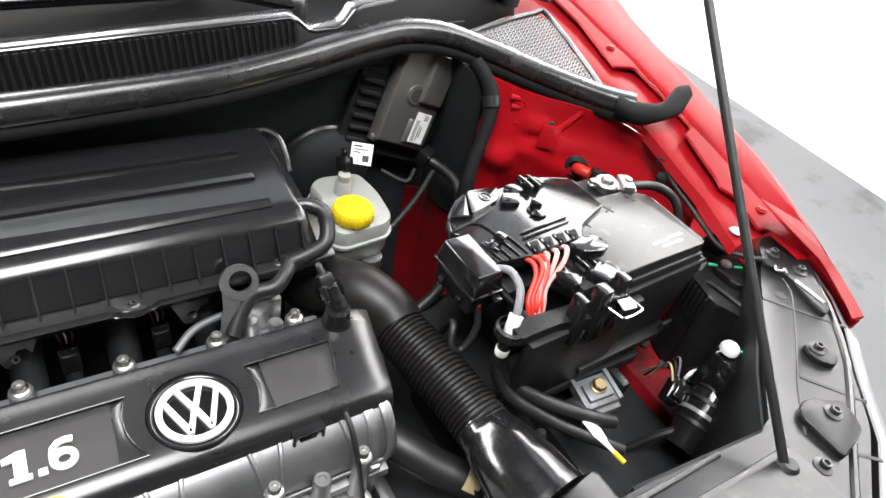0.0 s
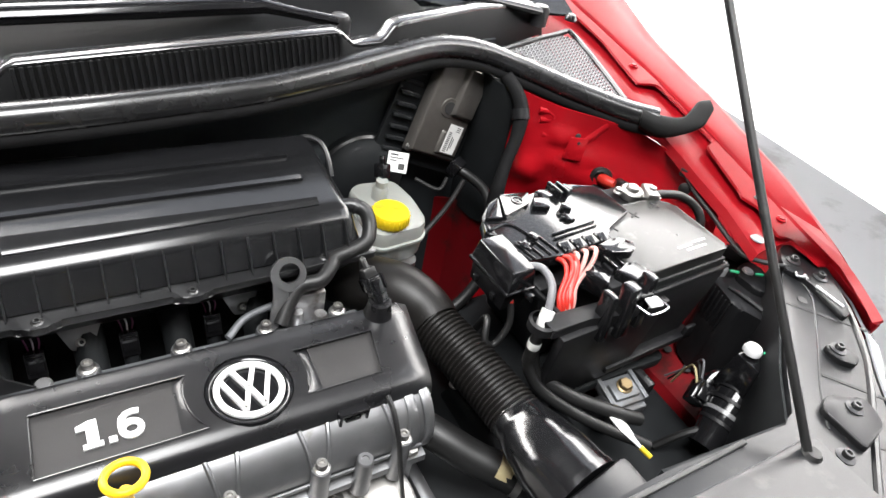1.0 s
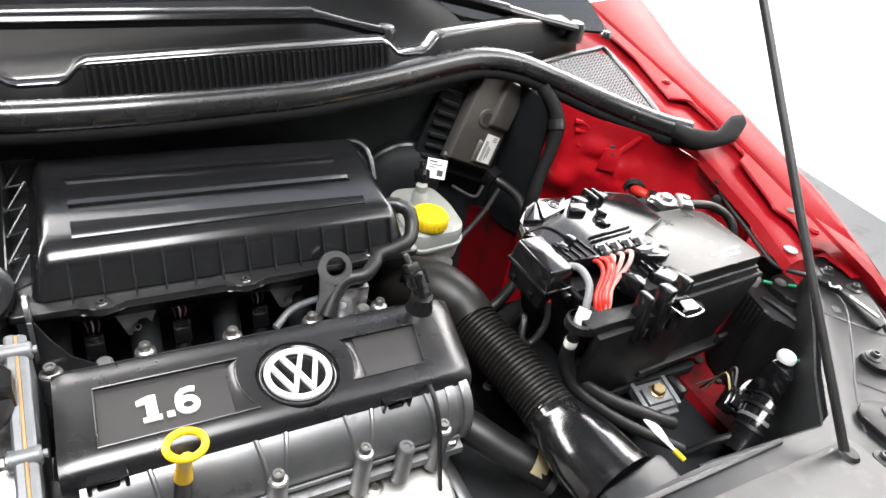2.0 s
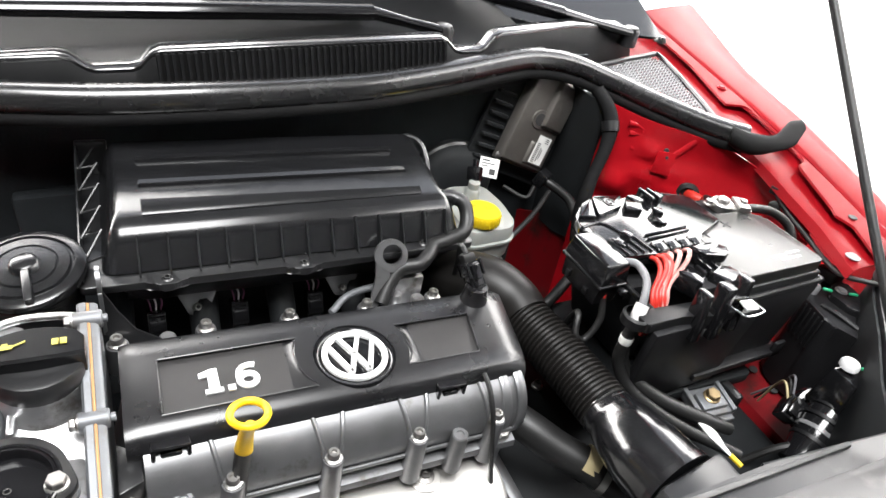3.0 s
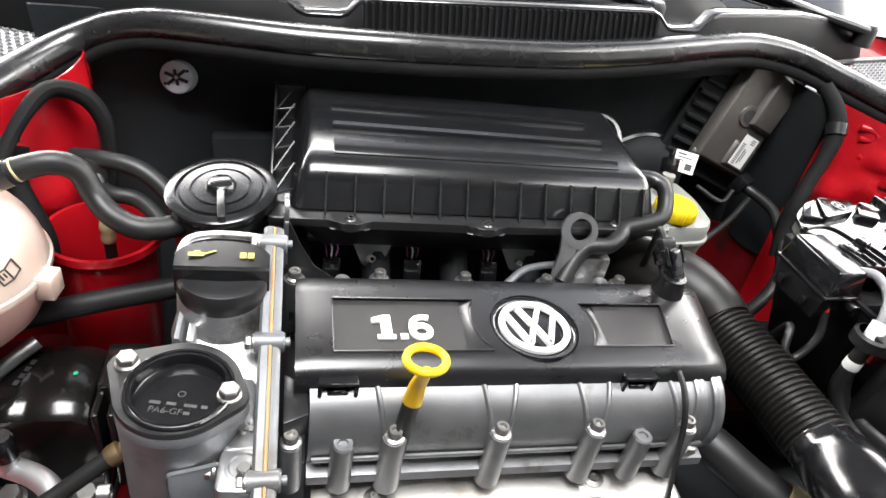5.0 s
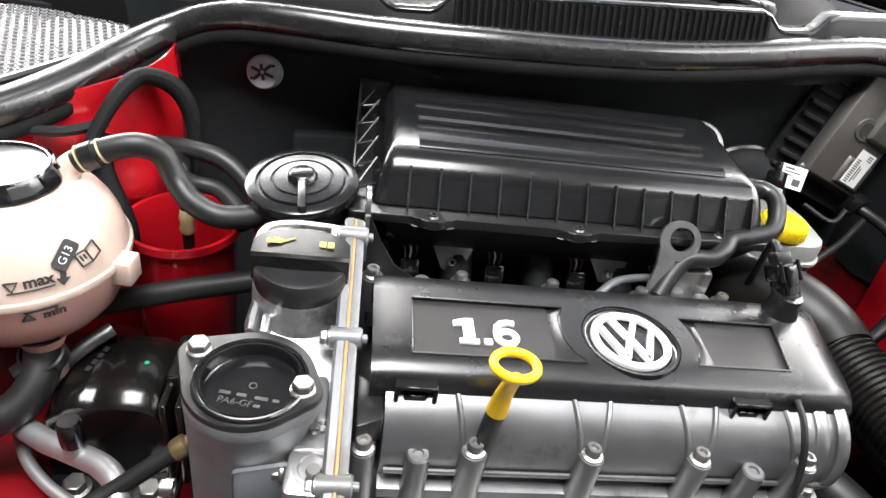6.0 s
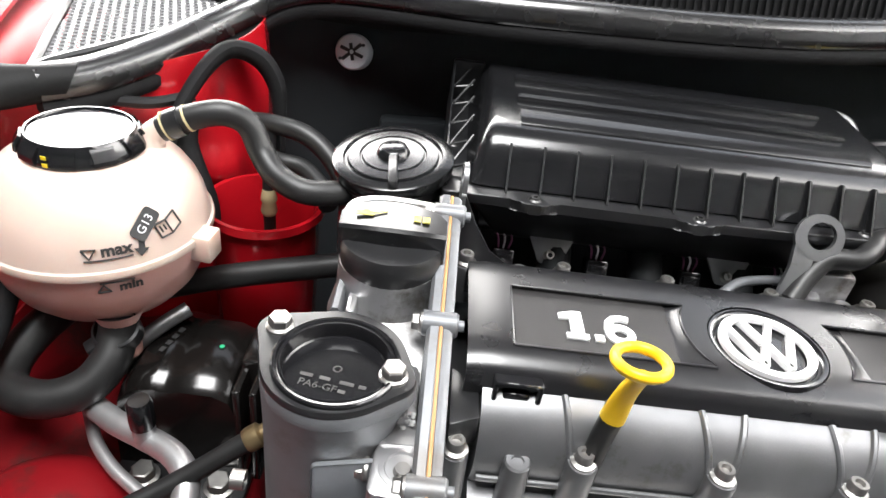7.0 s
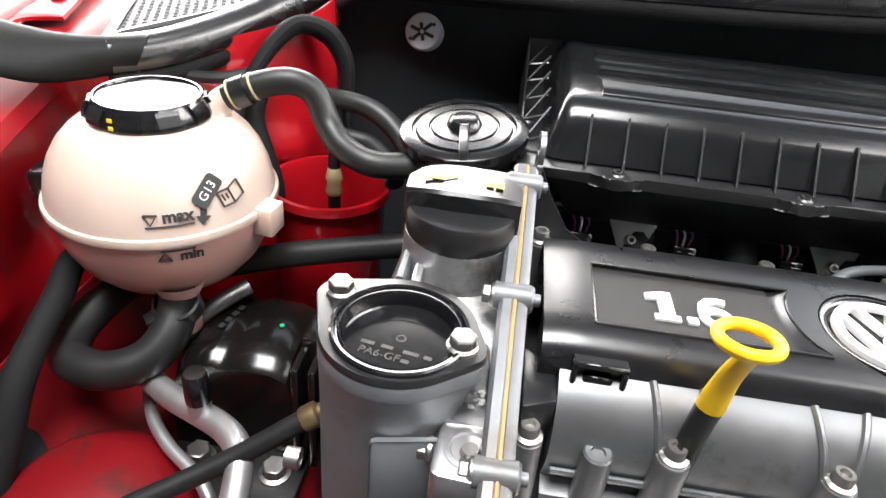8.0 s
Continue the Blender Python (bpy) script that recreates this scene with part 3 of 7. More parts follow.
cowl = thing("cowl_panel", B(0, 0.40, 0.90), "black plastic scuttle panel with a slatted air grille", "cowl panel")
rows = []
for x, zt in LIP:
    y = lip_back(x)
    zb = min(zt - 0.020, 0.932)
    rows.append([(x, y - 0.021, min(zb - 0.012, 0.90)), (x, y - 0.018, zb - 0.008), (x, y - 0.0155, zb), (x, y - 0.005, zt - 0.004), (x, y - 0.002, zt - 0.001), (x, y + 0.001, zt), (x, y + 0.010, zt), (x, y + 0.014, zt - 0.003),
                 (x, y + 0.018, 0.944 if abs(x) < 0.5 else zt - 0.012), (x, y + 0.07, 0.948 if abs(x) < 0.5 else zt - 0.012), (x, y + 0.14, 0.975)])
part("panel", move(loft(rows, thick=0.0025), BODY), SCUTTLE, cowl)
rim = [(x, lip_back(x), zt) for x, zt in LIP]
part("edge_trim", move(loft([[(x, y - 0.0045, z - 0.005), (x, y - 0.0050, z + 0.0004), (x, y - 0.0036, z + 0.0018), (x, y - 0.001, z + 0.0024), (x, y + 0.014, z + 0.0032), (x, y + 0.016, z + 0.002), (x, y + 0.0165, z - 0.005)] for x, y, z in rim], closed=True, caps=True), BODY), TRIM, cowl, angle=50)
# Near-black sheet stands in for the shade between the slats.
part("slot_shade_sheet", move(loft([[(x, lip_back(x) - 0.0172, 0.9325), (x, lip_back(x) - 0.0068, 0.9620 + 0.006 * (x + 0.13) / 0.33)] for x in np.linspace(-0.1335, 0.2075, 8)], thick=0.001), BODY), SLOT, cowl)
for k in range(46):
    x = -0.132 + k * 0.338 / 45
    high = 0.9630 + 0.006 * (x + 0.13) / 0.33
    yl = lip_back(x)
    part("slat", move(loft([[(x - 0.0020, yl - 0.0165, 0.931), (x + 0.0020, yl - 0.0165, 0.931), (x + 0.0017, yl - 0.0215, 0.9325), (x - 0.0017, yl - 0.0215, 0.9325)],
                            [(x - 0.0020, yl - 0.0055, high), (x + 0.0020, yl - 0.0055, high), (x + 0.0017, yl - 0.0105, high + 0.001), (x - 0.0017, yl - 0.0105, high + 0.001)]], closed=True, caps=True), BODY), SCUTTLE, cowl)
part("fixing_stud", lathe([(0.010, 0), (0.010, 0.003), (0.006, 0.009), (0, 0.011)], 16, pose(0.624, 0.396, 0.968)), SEAL, cowl)

# windscreen and wipers
ws = thing("windscreen", B(0, 0.47, 0.95), "dark tinted windscreen above the scuttle panel", "windscreen")
part("glass", move(loft([[(x, 0.46 + t - 0.12 * x * x, 0.955 + 0.45 * t - 0.05 * x * x) for x in np.linspace(-0.66, 0.66, 12)] for t in (0.0, 0.2, 0.45, 0.8)], thick=0.005), BODY), GLASS, ws)


def wiper(pivot, knee, tip):
    w = thing("wiper_arm", pivot, "satin black wiper arm and blade above the scuttle", "wiper", "wiper arms")
    part("arm", tube([pivot, [(p + q) / 2 for p, q in zip(pivot, knee)], knee], [0.014, 0.012, 0.015], 12, squash=0.6), GLOSSY, w)
    part("blade_carrier", tube([knee, [(p + q) / 2 for p, q in zip(knee, tip)], tip], [0.018, 0.018, 0.014], 12, squash=0.6), GLOSSY, w)
    part("pivot_cap", lathe([(0.014, -0.02), (0.014, 0.004), (0.010, 0.010), (0, 0.012)], 20, pose(*pivot)), PLASTIC, w)
    part("rubber_blade", tube([(knee[0], knee[1] + 0.03, knee[2] - 0.016), (tip[0], tip[1] + 0.03, tip[2] - 0.016)], 0.004, 8, 2), RUBBER, w)


wiper((0.228, 0.385, 0.972), (0.13, 0.405, 0.986), (-0.36, 0.385, 0.972))
wiper((0.58, 0.42, 0.972), (0.45, 0.44, 0.990), (0.10, 0.54, 1.025))

# bonnet seal
seal_pts = [tuple(q) for q in SEAL_TANK[::-1]] + [B(*q) for q in SEAL_BATTERY]
seal = thing("bonnet_seal", B(0, 0.30, 0.93), "black rubber bonnet seal running along the scuttle", "rubber seal")
run = spline(seal_pts, 14)


def strip(profile):
    """A moulded strip along the seal: distance towards the engine and height of each point of its section."""
    rows = []
    for i, c in enumerate(run):
        d = run[min(i + 1, len(run) - 1)] - run[max(i - 1, 0)]
        ln = math.hypot(d.x, d.y)
        rows.append([(c.x + a * d.y / ln, c.y - a * d.x / ln, c.z + b) for a, b in profile])
    return loft(rows, closed=True, caps=True)


part("bulb", strip([(-0.0130, -0.010), (-0.0140, 0.003), (-0.0130, 0.0085), (-0.0105, 0.0112), (-0.0065, 0.0120), (-0.0010, 0.0120), (0.0045, 0.0112), (0.0090, 0.0086), (0.0122, 0.0042), (0.0138, -0.0012), (0.0140, -0.0070), (0.0125, -0.0120), (0.0100, -0.0140)]), SEAL, seal, angle=85)
part("carrier", strip([(-0.011, -0.0115), (0.0115, -0.0135), (0.0132, -0.0160), (0.0135, -0.0230), (0.0115, -0.0265), (-0.011, -0.0265)]), TAPE, seal, angle=50)


def boot(sections, m, label):
    """A flat rubber sheath through sections given by their two edges and half thickness."""
    rows = []
    for i, (t, l, h) in enumerate(sections):
        t, l = Vector(t), Vector(l)
        a, b = sections[max(0, i - 1)], sections[min(len(sections) - 1, i + 1)]
        way = (Vector(b[0]) + Vector(b[1]) - Vector(a[0]) - Vector(a[1])).normalized()
        nrm = way.cross(l - t).normalized()
        c, u = (t + l) / 2, (l - t) / 2
        rows.append([tuple(c + u * math.cos(2 * math.pi * k / 16) + nrm * h * math.sin(2 * math.pi * k / 16)) for k in range(16)])
    fine = [spline([r[k] for r in rows], 5) for k in range(16)]
    part("end_boot", move(loft([list(r) for r in zip(*fine)], closed=True, caps=True), m), BOOT, seal, label, angle=60)


boot([((0.618, 0.184, 0.891), (0.608, 0.170, 0.866), 0.0145), ((0.6334, 0.1654, 0.8875), (0.622, 0.150, 0.861), 0.0125), ((0.6635, 0.1464, 0.888), (0.642, 0.134, 0.866), 0.008), ((0.690, 0.153, 0.8955), (0.681, 0.122, 0.880), 0.0065),
      ((0.706, 0.158, 0.9010), (0.699, 0.127, 0.891), 0.006), ((0.7215, 0.1525, 0.9040), (0.712, 0.133, 0.900), 0.0045)], BODY, "flat rubber end boot with a wide fishtail")
boot([((-0.520, 0.176, 0.863), (-0.526, 0.158, 0.838), 0.0145), ((-0.550, 0.158, 0.862), (-0.552, 0.132, 0.836), 0.012), ((-0.582, 0.148, 0.864), (-0.578, 0.108, 0.838), 0.009), ((-0.615, 0.142, 0.870), (-0.606, 0.094, 0.848), 0.008), ((-0.650, 0.138, 0.876), (-0.642, 0.092, 0.862), 0.007)],
     Matrix.Identity(4), "flat folded rubber end boot")


def mesh_panel(side):
    """A perforated drain cover between bulkhead and wing."""
    m = BODY if side > 0 else TANK_SIDE
    t = thing("drain_grille", B(0.61 * side, 0.30, 0.88), "grey perforated plastic cover beside the scuttle", "grille", "drain grilles")
    poly = [(0.515, 0.300), (0.60, 0.205), (0.612, 0.203), (0.655, 0.385), (0.63, 0.40), (0.47, 0.36)]
    u = lambda x, y: 0.884 + (y - 0.205) * 0.11

    def inside(x, y):
        c = False
        for (xa, ya), (xb, yb) in zip(poly, poly[1:] + poly[:1]):
            if (ya > y) != (yb > y) and x < (xb - xa) * (y - ya) / (yb - ya) + xa:
                c = not c
        return c

    bm = bmesh.new()
    s, k = 0.0078, 8
    ang = radians(-18)
    for i in range(-30, 31):
        for j in range(-30, 31):
            gx, gy = i * s, j * s + (s / 2 if i % 2 else 0)
            cx, cy = 0.57 + gx * math.cos(ang) - gy * math.sin(ang), 0.30 + gx * math.sin(ang) + gy * math.cos(ang)
            if not inside(cx, cy):
                continue
            sq, ho, lo = [], [], []
            for a in range(k):
                th = 2 * math.pi * a / k + math.pi / 8
                c, d = math.cos(th), math.sin(th)
                e = s / 2 / max(abs(c), abs(d))
                for lst, rad, dz in ((sq, e, 0.0), (ho, s * 0.30, 0.0008), (lo, s * 0.27, -0.003)):
                    px, py = rad * c, rad * d
                    wx, wy = cx + px * math.cos(ang) - py * math.sin(ang), cy + px * math.sin(ang) + py * math.cos(ang)
                    lst.append(bm.verts.new((wx, wy, u(wx, wy) + dz)))
            for a in range(k):
                b = (a + 1) % k
                bm.faces.new((sq[a], sq[b], ho[b], ho[a]))
                bm.faces.new((ho[a], ho[b], lo[b], lo[a]))
    ob = part("perforated_sheet", move(bm, m), MESHM, t)
    ob["kind"] = "stuff"
    ring = [(x, y, u(x, y) + 0.001) for x, y in poly]
    part("rim", move(tube(ring + ring[:1], 0.0045, 8, 3), m), PLASTIC, t)
    part("tray", move(prism(poly, 0.862, 0.866), m), DARK, t)


mesh_panel(1)
mesh_panel(-1)

# undershield and front carrier
# Near-black plate added to close off the depth and hide bright ground.
solid("undertray", box(-0.96, 0.96, -0.60, 0.62, 0.22, 0.30), DARK, "dark plate added below the engine to keep the depth black", "undertray")
TYRE = lathe([(0.195, -0.075), (0.215, -0.085), (0.270, -0.085), (0.292, -0.070), (0.300, -0.040), (0.300, 0.040), (0.292, 0.070), (0.270, 0.085), (0.215, 0.085), (0.195, 0.075), (0.195, -0.075)], 48)
TYRE_MESH = finish(TYRE, RUBBER, "tyre")
RIM_MESH = finish(lathe([(0, 0.02), (0.06, 0.02), (0.12, 0.03), (0.17, 0.045), (0.194, 0.074), (0.194, -0.074), (0.15, -0.04), (0, -0.04)], 40), ALU_DARK, "rim")
for s in (1, -1):
    wheel = thing("road_wheel", (0.015 + 0.755 * s, 0.12, 0.0), "black front tyre on a plain grey rim", "car wheel", "front wheels")
    wm = pose(0.015 + 0.755 * s, 0.12, 0.2995, 0, 90 * s, 0)
    part("tyre", TYRE_MESH, None, wheel, m=wm)
    part("rim", RIM_MESH, None, wheel, m=wm)
BRACKET = mat("black_lamp_bracket", (0.010, 0.010, 0.011), 0.38, vary=0.3, scale=40, bump=0.15, bump_scale=700, spec=0.4)
CARRIER_BOLT = bolt_mesh(0.0052, 0.0095, 0.008, material=mat("blackened_steel", (0.09, 0.09, 0.092), 0.42, metal=0.8, vary=0.2, scale=80))
carrier = thing("front_carrier", (0.2, -0.30, 0.60), "black plastic front carrier across the radiator", "front carrier")
outl = [(0.715, -0.045), (0.66, -0.085), (0.60, -0.135), (0.53, -0.187), (0.47, -0.240), (0.30, -0.228), (-0.20, -0.235), (-0.20, -0.37), (0.35, -0.385), (0.48, -0.345), (0.58, -0.285), (0.66, -0.205), (0.735, -0.12), (0.745, -0.06)]
part("top_plate", prism(rounded(outl, 0.012), 0.800, 0.822, 0.003), CARRIER, carrier)
# Unseen half of the carrier, added to shade the leg below.
part("top_plate", prism(rounded([(-0.2005, -0.235), (-0.40, -0.240), (-0.47, -0.187), (-0.57, -0.115), (-0.655, -0.045), (-0.685, -0.06), (-0.675, -0.12), (-0.60, -0.205), (-0.50, -0.30), (-0.38, -0.36), (-0.2005, -0.37)], 0.012), 0.800, 0.822, 0.003), CARRIER, carrier)
part("rib", tube([(0.692, -0.086, 0.8215), (0.681, -0.114, 0.8215), (0.649, -0.143, 0.8215), (0.601, -0.180, 0.8215), (0.541, -0.224, 0.8215), (0.50, -0.262, 0.8215)], 0.0016, 8), CARRIER, carrier)
part("raised_edge", tube([(0.752, -0.072, 0.818), (0.748, -0.098, 0.820), (0.716, -0.137, 0.822), (0.700, -0.160, 0.822), (0.658, -0.204, 0.822), (0.613, -0.240, 0.822), (0.47, -0.335, 0.822)], 0.0042, 8), PLASTIC, carrier)
part("inner_wall", loft([[(x, y + 0.002, z) for x, y in outl[:6]] for z in (0.815, 0.60)], thick=0.003), DARK, carrier)
part("lock_beam", loft([[(x, y0, 0.815), (x, y0 - 0.004, 0.829), (x, y0 - 0.012, 0.833), (x, y0 - 0.10, 0.836), (x, y0 - 0.12, 0.82), (x, y0 - 0.12, 0.74)] for x, y0 in ((0.462, -0.256), (0.40, -0.256), (0.30, -0.254), (0.10, -0.252), (-0.20, -0.255))], thick=0.003), CARRIER, carrier)
part("rear_lip", box(-0.20, 0.395, -0.2395, -0.234, 0.80, 0.8265, 0.0015), CARRIER, carrier)
part("slot", box(0.345, 0.362, -0.2335, -0.2328, 0.806, 0.820), INK, carrier)
for x, y in ((0.705, -0.065), (0.713, -0.102), (0.610, -0.196), (0.545, -0.258), (0.476, -0.291)):
    part("bolt", CARRIER_BOLT, None, carrier, m=pose(x, y, 0.8292))
for pts in (((0.600, -0.184), (0.623, -0.186), (0.630, -0.213), (0.611, -0.222), (0.595, -0.206)), ((0.508, -0.243), (0.532, -0.233), (0.574, -0.254), (0.560, -0.285), (0.508, -0.296)), ((0.714, -0.036), (0.739, -0.036), (0.733, -0.069), (0.749, -0.093), (0.728, -0.112), (0.693, -0.162), (0.673, -0.166), (0.688, -0.107), (0.687, -0.088), (0.677, -0.074), (0.691, -0.056))):
    part("mount_bracket", prism(rounded(list(pts), 0.008), 0.820, 0.8295, 0.0025), BRACKET, carrier)
part("round_hole", lathe([(0, 0.0008), (0.006, 0.0008), (0.0065, 0)], 18, pose(0.656, -0.119, 0.822)), INK, carrier)
part("lamp_pin", tube([(0.689, -0.112, 0.8300), (0.690, -0.152, 0.8300)], 0.0022, 8, 2), ALU_PIPE, carrier, "bright steel pin")
part("spring_clip", tube([(0.686, -0.083, 0.8300), (0.681, -0.089, 0.8300), (0.689, -0.093, 0.8300), (0.695, -0.091, 0.8300), (0.690, -0.099, 0.8300)], 0.0016, 8, 4), ALU_PIPE, carrier, "bright spring clip")
for x, y, a, w in ((0.66, -0.150, -48, 0.05), (0.585, -0.238, -50, 0.035), (0.53, -0.295, -40, 0.03)):
    part("groove", move(box(-w, w, -0.002, 0.002, 0.8215, 0.8226), pose(x, y, 0, 0, 0, a + 90 - 90)), INK, carrier)
hl = thing("headlamp", (0.66, -0.20, 0.55), "clear headlamp with a black housing behind the front carrier", "headlamp")
rows = []
for z, o in ((0.812, 0.004), (0.80, 0.025), (0.75, 0.05), (0.68, 0.06), (0.60, 0.05)):
    rows.append([(x + o * 0.7, y - o * 0.7, z) for x, y in ((0.768, -0.06), (0.762, -0.102), (0.742, -0.140), (0.705, -0.184), (0.655, -0.228), (0.585, -0.297), (0.48, -0.36), (0.38, -0.395))])
part("lens", loft(rows, thick=0.003), LAMP_GLASS, hl)
part("housing", prism(rounded([(0.693, 0.018), (0.725, 0.013), (0.734, -0.012), (0.718, -0.059), (0.688, -0.089), (0.654, -0.114), (0.635, -0.108), (0.618, -0.070), (0.630, -0.019)], 0.012), 0.640, 0.776, 0.006), BATT, hl, "black lamp housing")
part("housing_ridge", prism(rounded([(0.716, -0.018), (0.700, -0.060), (0.682, -0.080), (0.664, -0.062), (0.662, -0.030), (0.690, -0.012)], 0.008), 0.774, 0.786, 0.003), BATT, hl)
part("housing_step", tube([(0.640, -0.040, 0.777), (0.643, -0.062, 0.779), (0.650, -0.098, 0.777)], 0.0042, 8), BATT, hl)
part("wing_seal_block", prism(rounded([(0.690, 0.022), (0.722, 0.018), (0.728, -0.006), (0.700, -0.010)], 0.006), 0.770, 0.792, 0.004), BATT, hl)
for x, y in ((0.652, -0.012), (0.685, -0.030)):
    part("screw_knob", lathe([(0.0085, 0), (0.0085, 0.012), (0.0068, 0.0145), (0.0042, 0.014), (0, 0.012)], 18, pose(x, y, 0.774)), MESHM, hl, "pale grey adjuster knob")
part("adjuster_body", join(taper((0.548, 0.606, -0.168, -0.122), (0.554, 0.598, -0.162, -0.128), 0.715, 0.772, 0.004), box(0.575, 0.620, -0.160, -0.135, 0.735, 0.766, 0.003)), GLOSSY, hl)
for k in range(4):
    part("adjuster_rib", box(0.552 + 0.012 * k, 0.556 + 0.012 * k, -0.174, -0.164, 0.722, 0.768, 0.001), GLOSSY, hl)
part("adjuster_cap", lathe([(0.0115, 0), (0.0115, 0.005), (0.0095, 0.008), (0, 0.0085)], 20, pose(0.568, -0.136, 0.777)), WHITE, hl, "white adjuster cap")
part("round_cover", lathe([(0, 0.016), (0.024, 0.016), (0.026, 0.010), (0.036, 0.008), (0.040, 0.002), (0.040, -0.03)], 32, pose(0.577, -0.137, 0.695, 25, -35, 0) @ Matrix.Scale(0.8, 4)), GLOSSY, hl)
part("bulb_plug", move(join(box(-0.018, 0.018, -0.014, 0.014, 0, 0.030, 0.004), box(-0.010, 0.010, -0.010, 0.010, 0.028, 0.046, 0.003)), pose(0.545, -0.177, 0.685, 40, -35, 30)), GLOSSY, hl)
part("lower_body", taper((0.46, 0.60, -0.24, -0.12), (0.475, 0.58, -0.228, -0.14), 0.50, 0.62, 0.01), DARK, hl)
part("lamp_motor", tube([(0.580, -0.148, 0.722), (0.560, -0.156, 0.705), (0.538, -0.164, 0.688), (0.522, -0.170, 0.676), (0.508, -0.175, 0.665)], [0.027, 0.027, 0.025, 0.021, 0.019], 24, 4), GLOSSY, hl, "round black lamp motor")
for a, r in ((0.15, 0.0285), (0.32, 0.0282), (0.62, 0.0245)):
    p = Vector((0.580, -0.148, 0.722)).lerp(Vector((0.508, -0.175, 0.665)), a)
    part("motor_ring", tube([p, p + Vector((-0.0035, -0.0013, -0.0028))], r, 24, 2), BATT, hl)
part("motor_band", tube([(0.545, -0.1615, 0.694), (0.541, -0.163, 0.691)], 0.0262, 24, 2), MESHM, hl, "grey band")
for p, a in (((0.659, -0.026, 0.787), -35), ((0.692, -0.043, 0.787), -25), ((0.624, -0.130, 0.780), -50), ((0.579, -0.150, 0.780), -50), ((0.552, -0.188, 0.705), -10)):
    part("green_clip", move(box(-0.0065, 0.0065, -0.0018, 0.0018, 0, 0.004, 0.001, 1), pose(*p, 0, 0, a)), GREEN, hl, "green clip")
for k in range(6):
    part("housing_rib", box(0.6165 + 0.0022 * k, 0.6195 + 0.0022 * k, -0.062 + 0.008 * k, -0.060 + 0.008 * k, 0.724, 0.772, 0.0006), PLASTIC, hl)
part("connector", move(join(box(-0.016, 0.016, -0.011, 0.011, -0.012, 0.012, 0.003), box(-0.012, 0.012, -0.008, 0.008, 0.012, 0.020, 0.002)), pose(0.540, -0.122, 0.694, 20, -30, 25)), GLOSSY, hl)
for k, c in enumerate((CREAM, RUBBER, GREY_WIRE)):
    part("connector_wire", tube([(0.538 + 0.004 * k, -0.116, 0.704), (0.545 + 0.006 * k, -0.098, 0.716 + 0.004 * k), (0.562 + 0.004 * k, -0.083, 0.690), (0.575, -0.070 + 0.006 * k, 0.640)], 0.0016, 6), c, hl)
part("lamp_cable", tube([(0.47, -0.14, 0.64), (0.50, -0.155, 0.675), (0.535, -0.172, 0.69)], 0.005, 8), RUBBER, hl)

rod = thing("bonnet_stay", (0.437, -0.274, 0.825), "thin black bonnet stay rod standing in its pivot", "stay rod")
part("rod", tube([(0.437, -0.274, 0.832), (0.463, -0.092, 1.0), (0.515, 0.22, 1.29), (0.545, 0.40, 1.46)], 0.0046, 12, 4), RUBBER, rod)
part("pivot", lathe([(0.011, 0), (0.011, 0.008), (0.007, 0.013), (0, 0.0135)], 18, pose(0.440, -0.276, 0.824)), RUBBER, rod)
bonnet = thing("bonnet", B(0, 0.44, 1.05), "red car bonnet propped wide open above the engine bay", "bonnet")
# Unseen lining added so the tops below mirror black instead of red.
part("liner", move(loft([[(x, 0.418 - 0.16 * t - 0.05 * x * x, 1.19 + 0.83 * t) for x in np.linspace(-0.62, 0.62, 12)] for t in np.linspace(0, 1, 8)], thick=0.006), BODY), DARK, bonnet, "unseen black lining added to darken reflections")
part("skin", move(loft([[(x, 0.43 - 0.16 * t - 0.05 * x * x, 1.18 + 0.85 * t) for x in np.linspace(-0.68, 0.68, 12)] for t in np.linspace(0, 1, 8)], thick=0.012), BODY), RED, bonnet)


# ---- engine ----
vc = thing("valve_cover", (-0.02, -0.02, 0.55), "grey cast aluminium cam housing with bolted bosses", "engine part")
secs = []
arc = [(0.075, 0.70), (0.085, 0.765), (0.072, 0.774), (0.02, 0.778)] + [(-0.030 - 0.0415 * math.sin(radians(a)), 0.742 + 0.0415 * math.cos(radians(a))) for a in range(-10, 121, 10)] + [(-0.064, 0.715), (-0.0755, 0.712), (-0.0765, 0.704), (-0.06, 0.70), (-0.06, 0.55), (0.075, 0.55)]
xs = [-0.185] + [-0.18 + k * 0.01 for k in range(34)] + [0.158]
for x in xs:
    secs.append([(x, y, z) for y, z in arc])
part("housing", loft(secs, closed=True, caps=True), ALU_DARK, vc)
for x0, r in ((0.140, 0.0440), (0.156, 0.0455)):
    part("end_ring", lathe([(r - 0.006, -0.005), (r - 0.001, -0.005), (r, -0.0035), (r, 0.0035), (r - 0.001, 0.005), (r - 0.006, 0.005)], 48, pose(x0, -0.030, 0.742, 0, 90, 0)), ALU_DARK, vc)
part("end_disc", lathe([(0, 0.008), (0.030, 0.008), (0.034, 0.004), (0.042, 0.003), (0.043, 0)], 48, pose(0.160, -0.030, 0.742, 0, 90, 0)), ALU_DARK, vc)
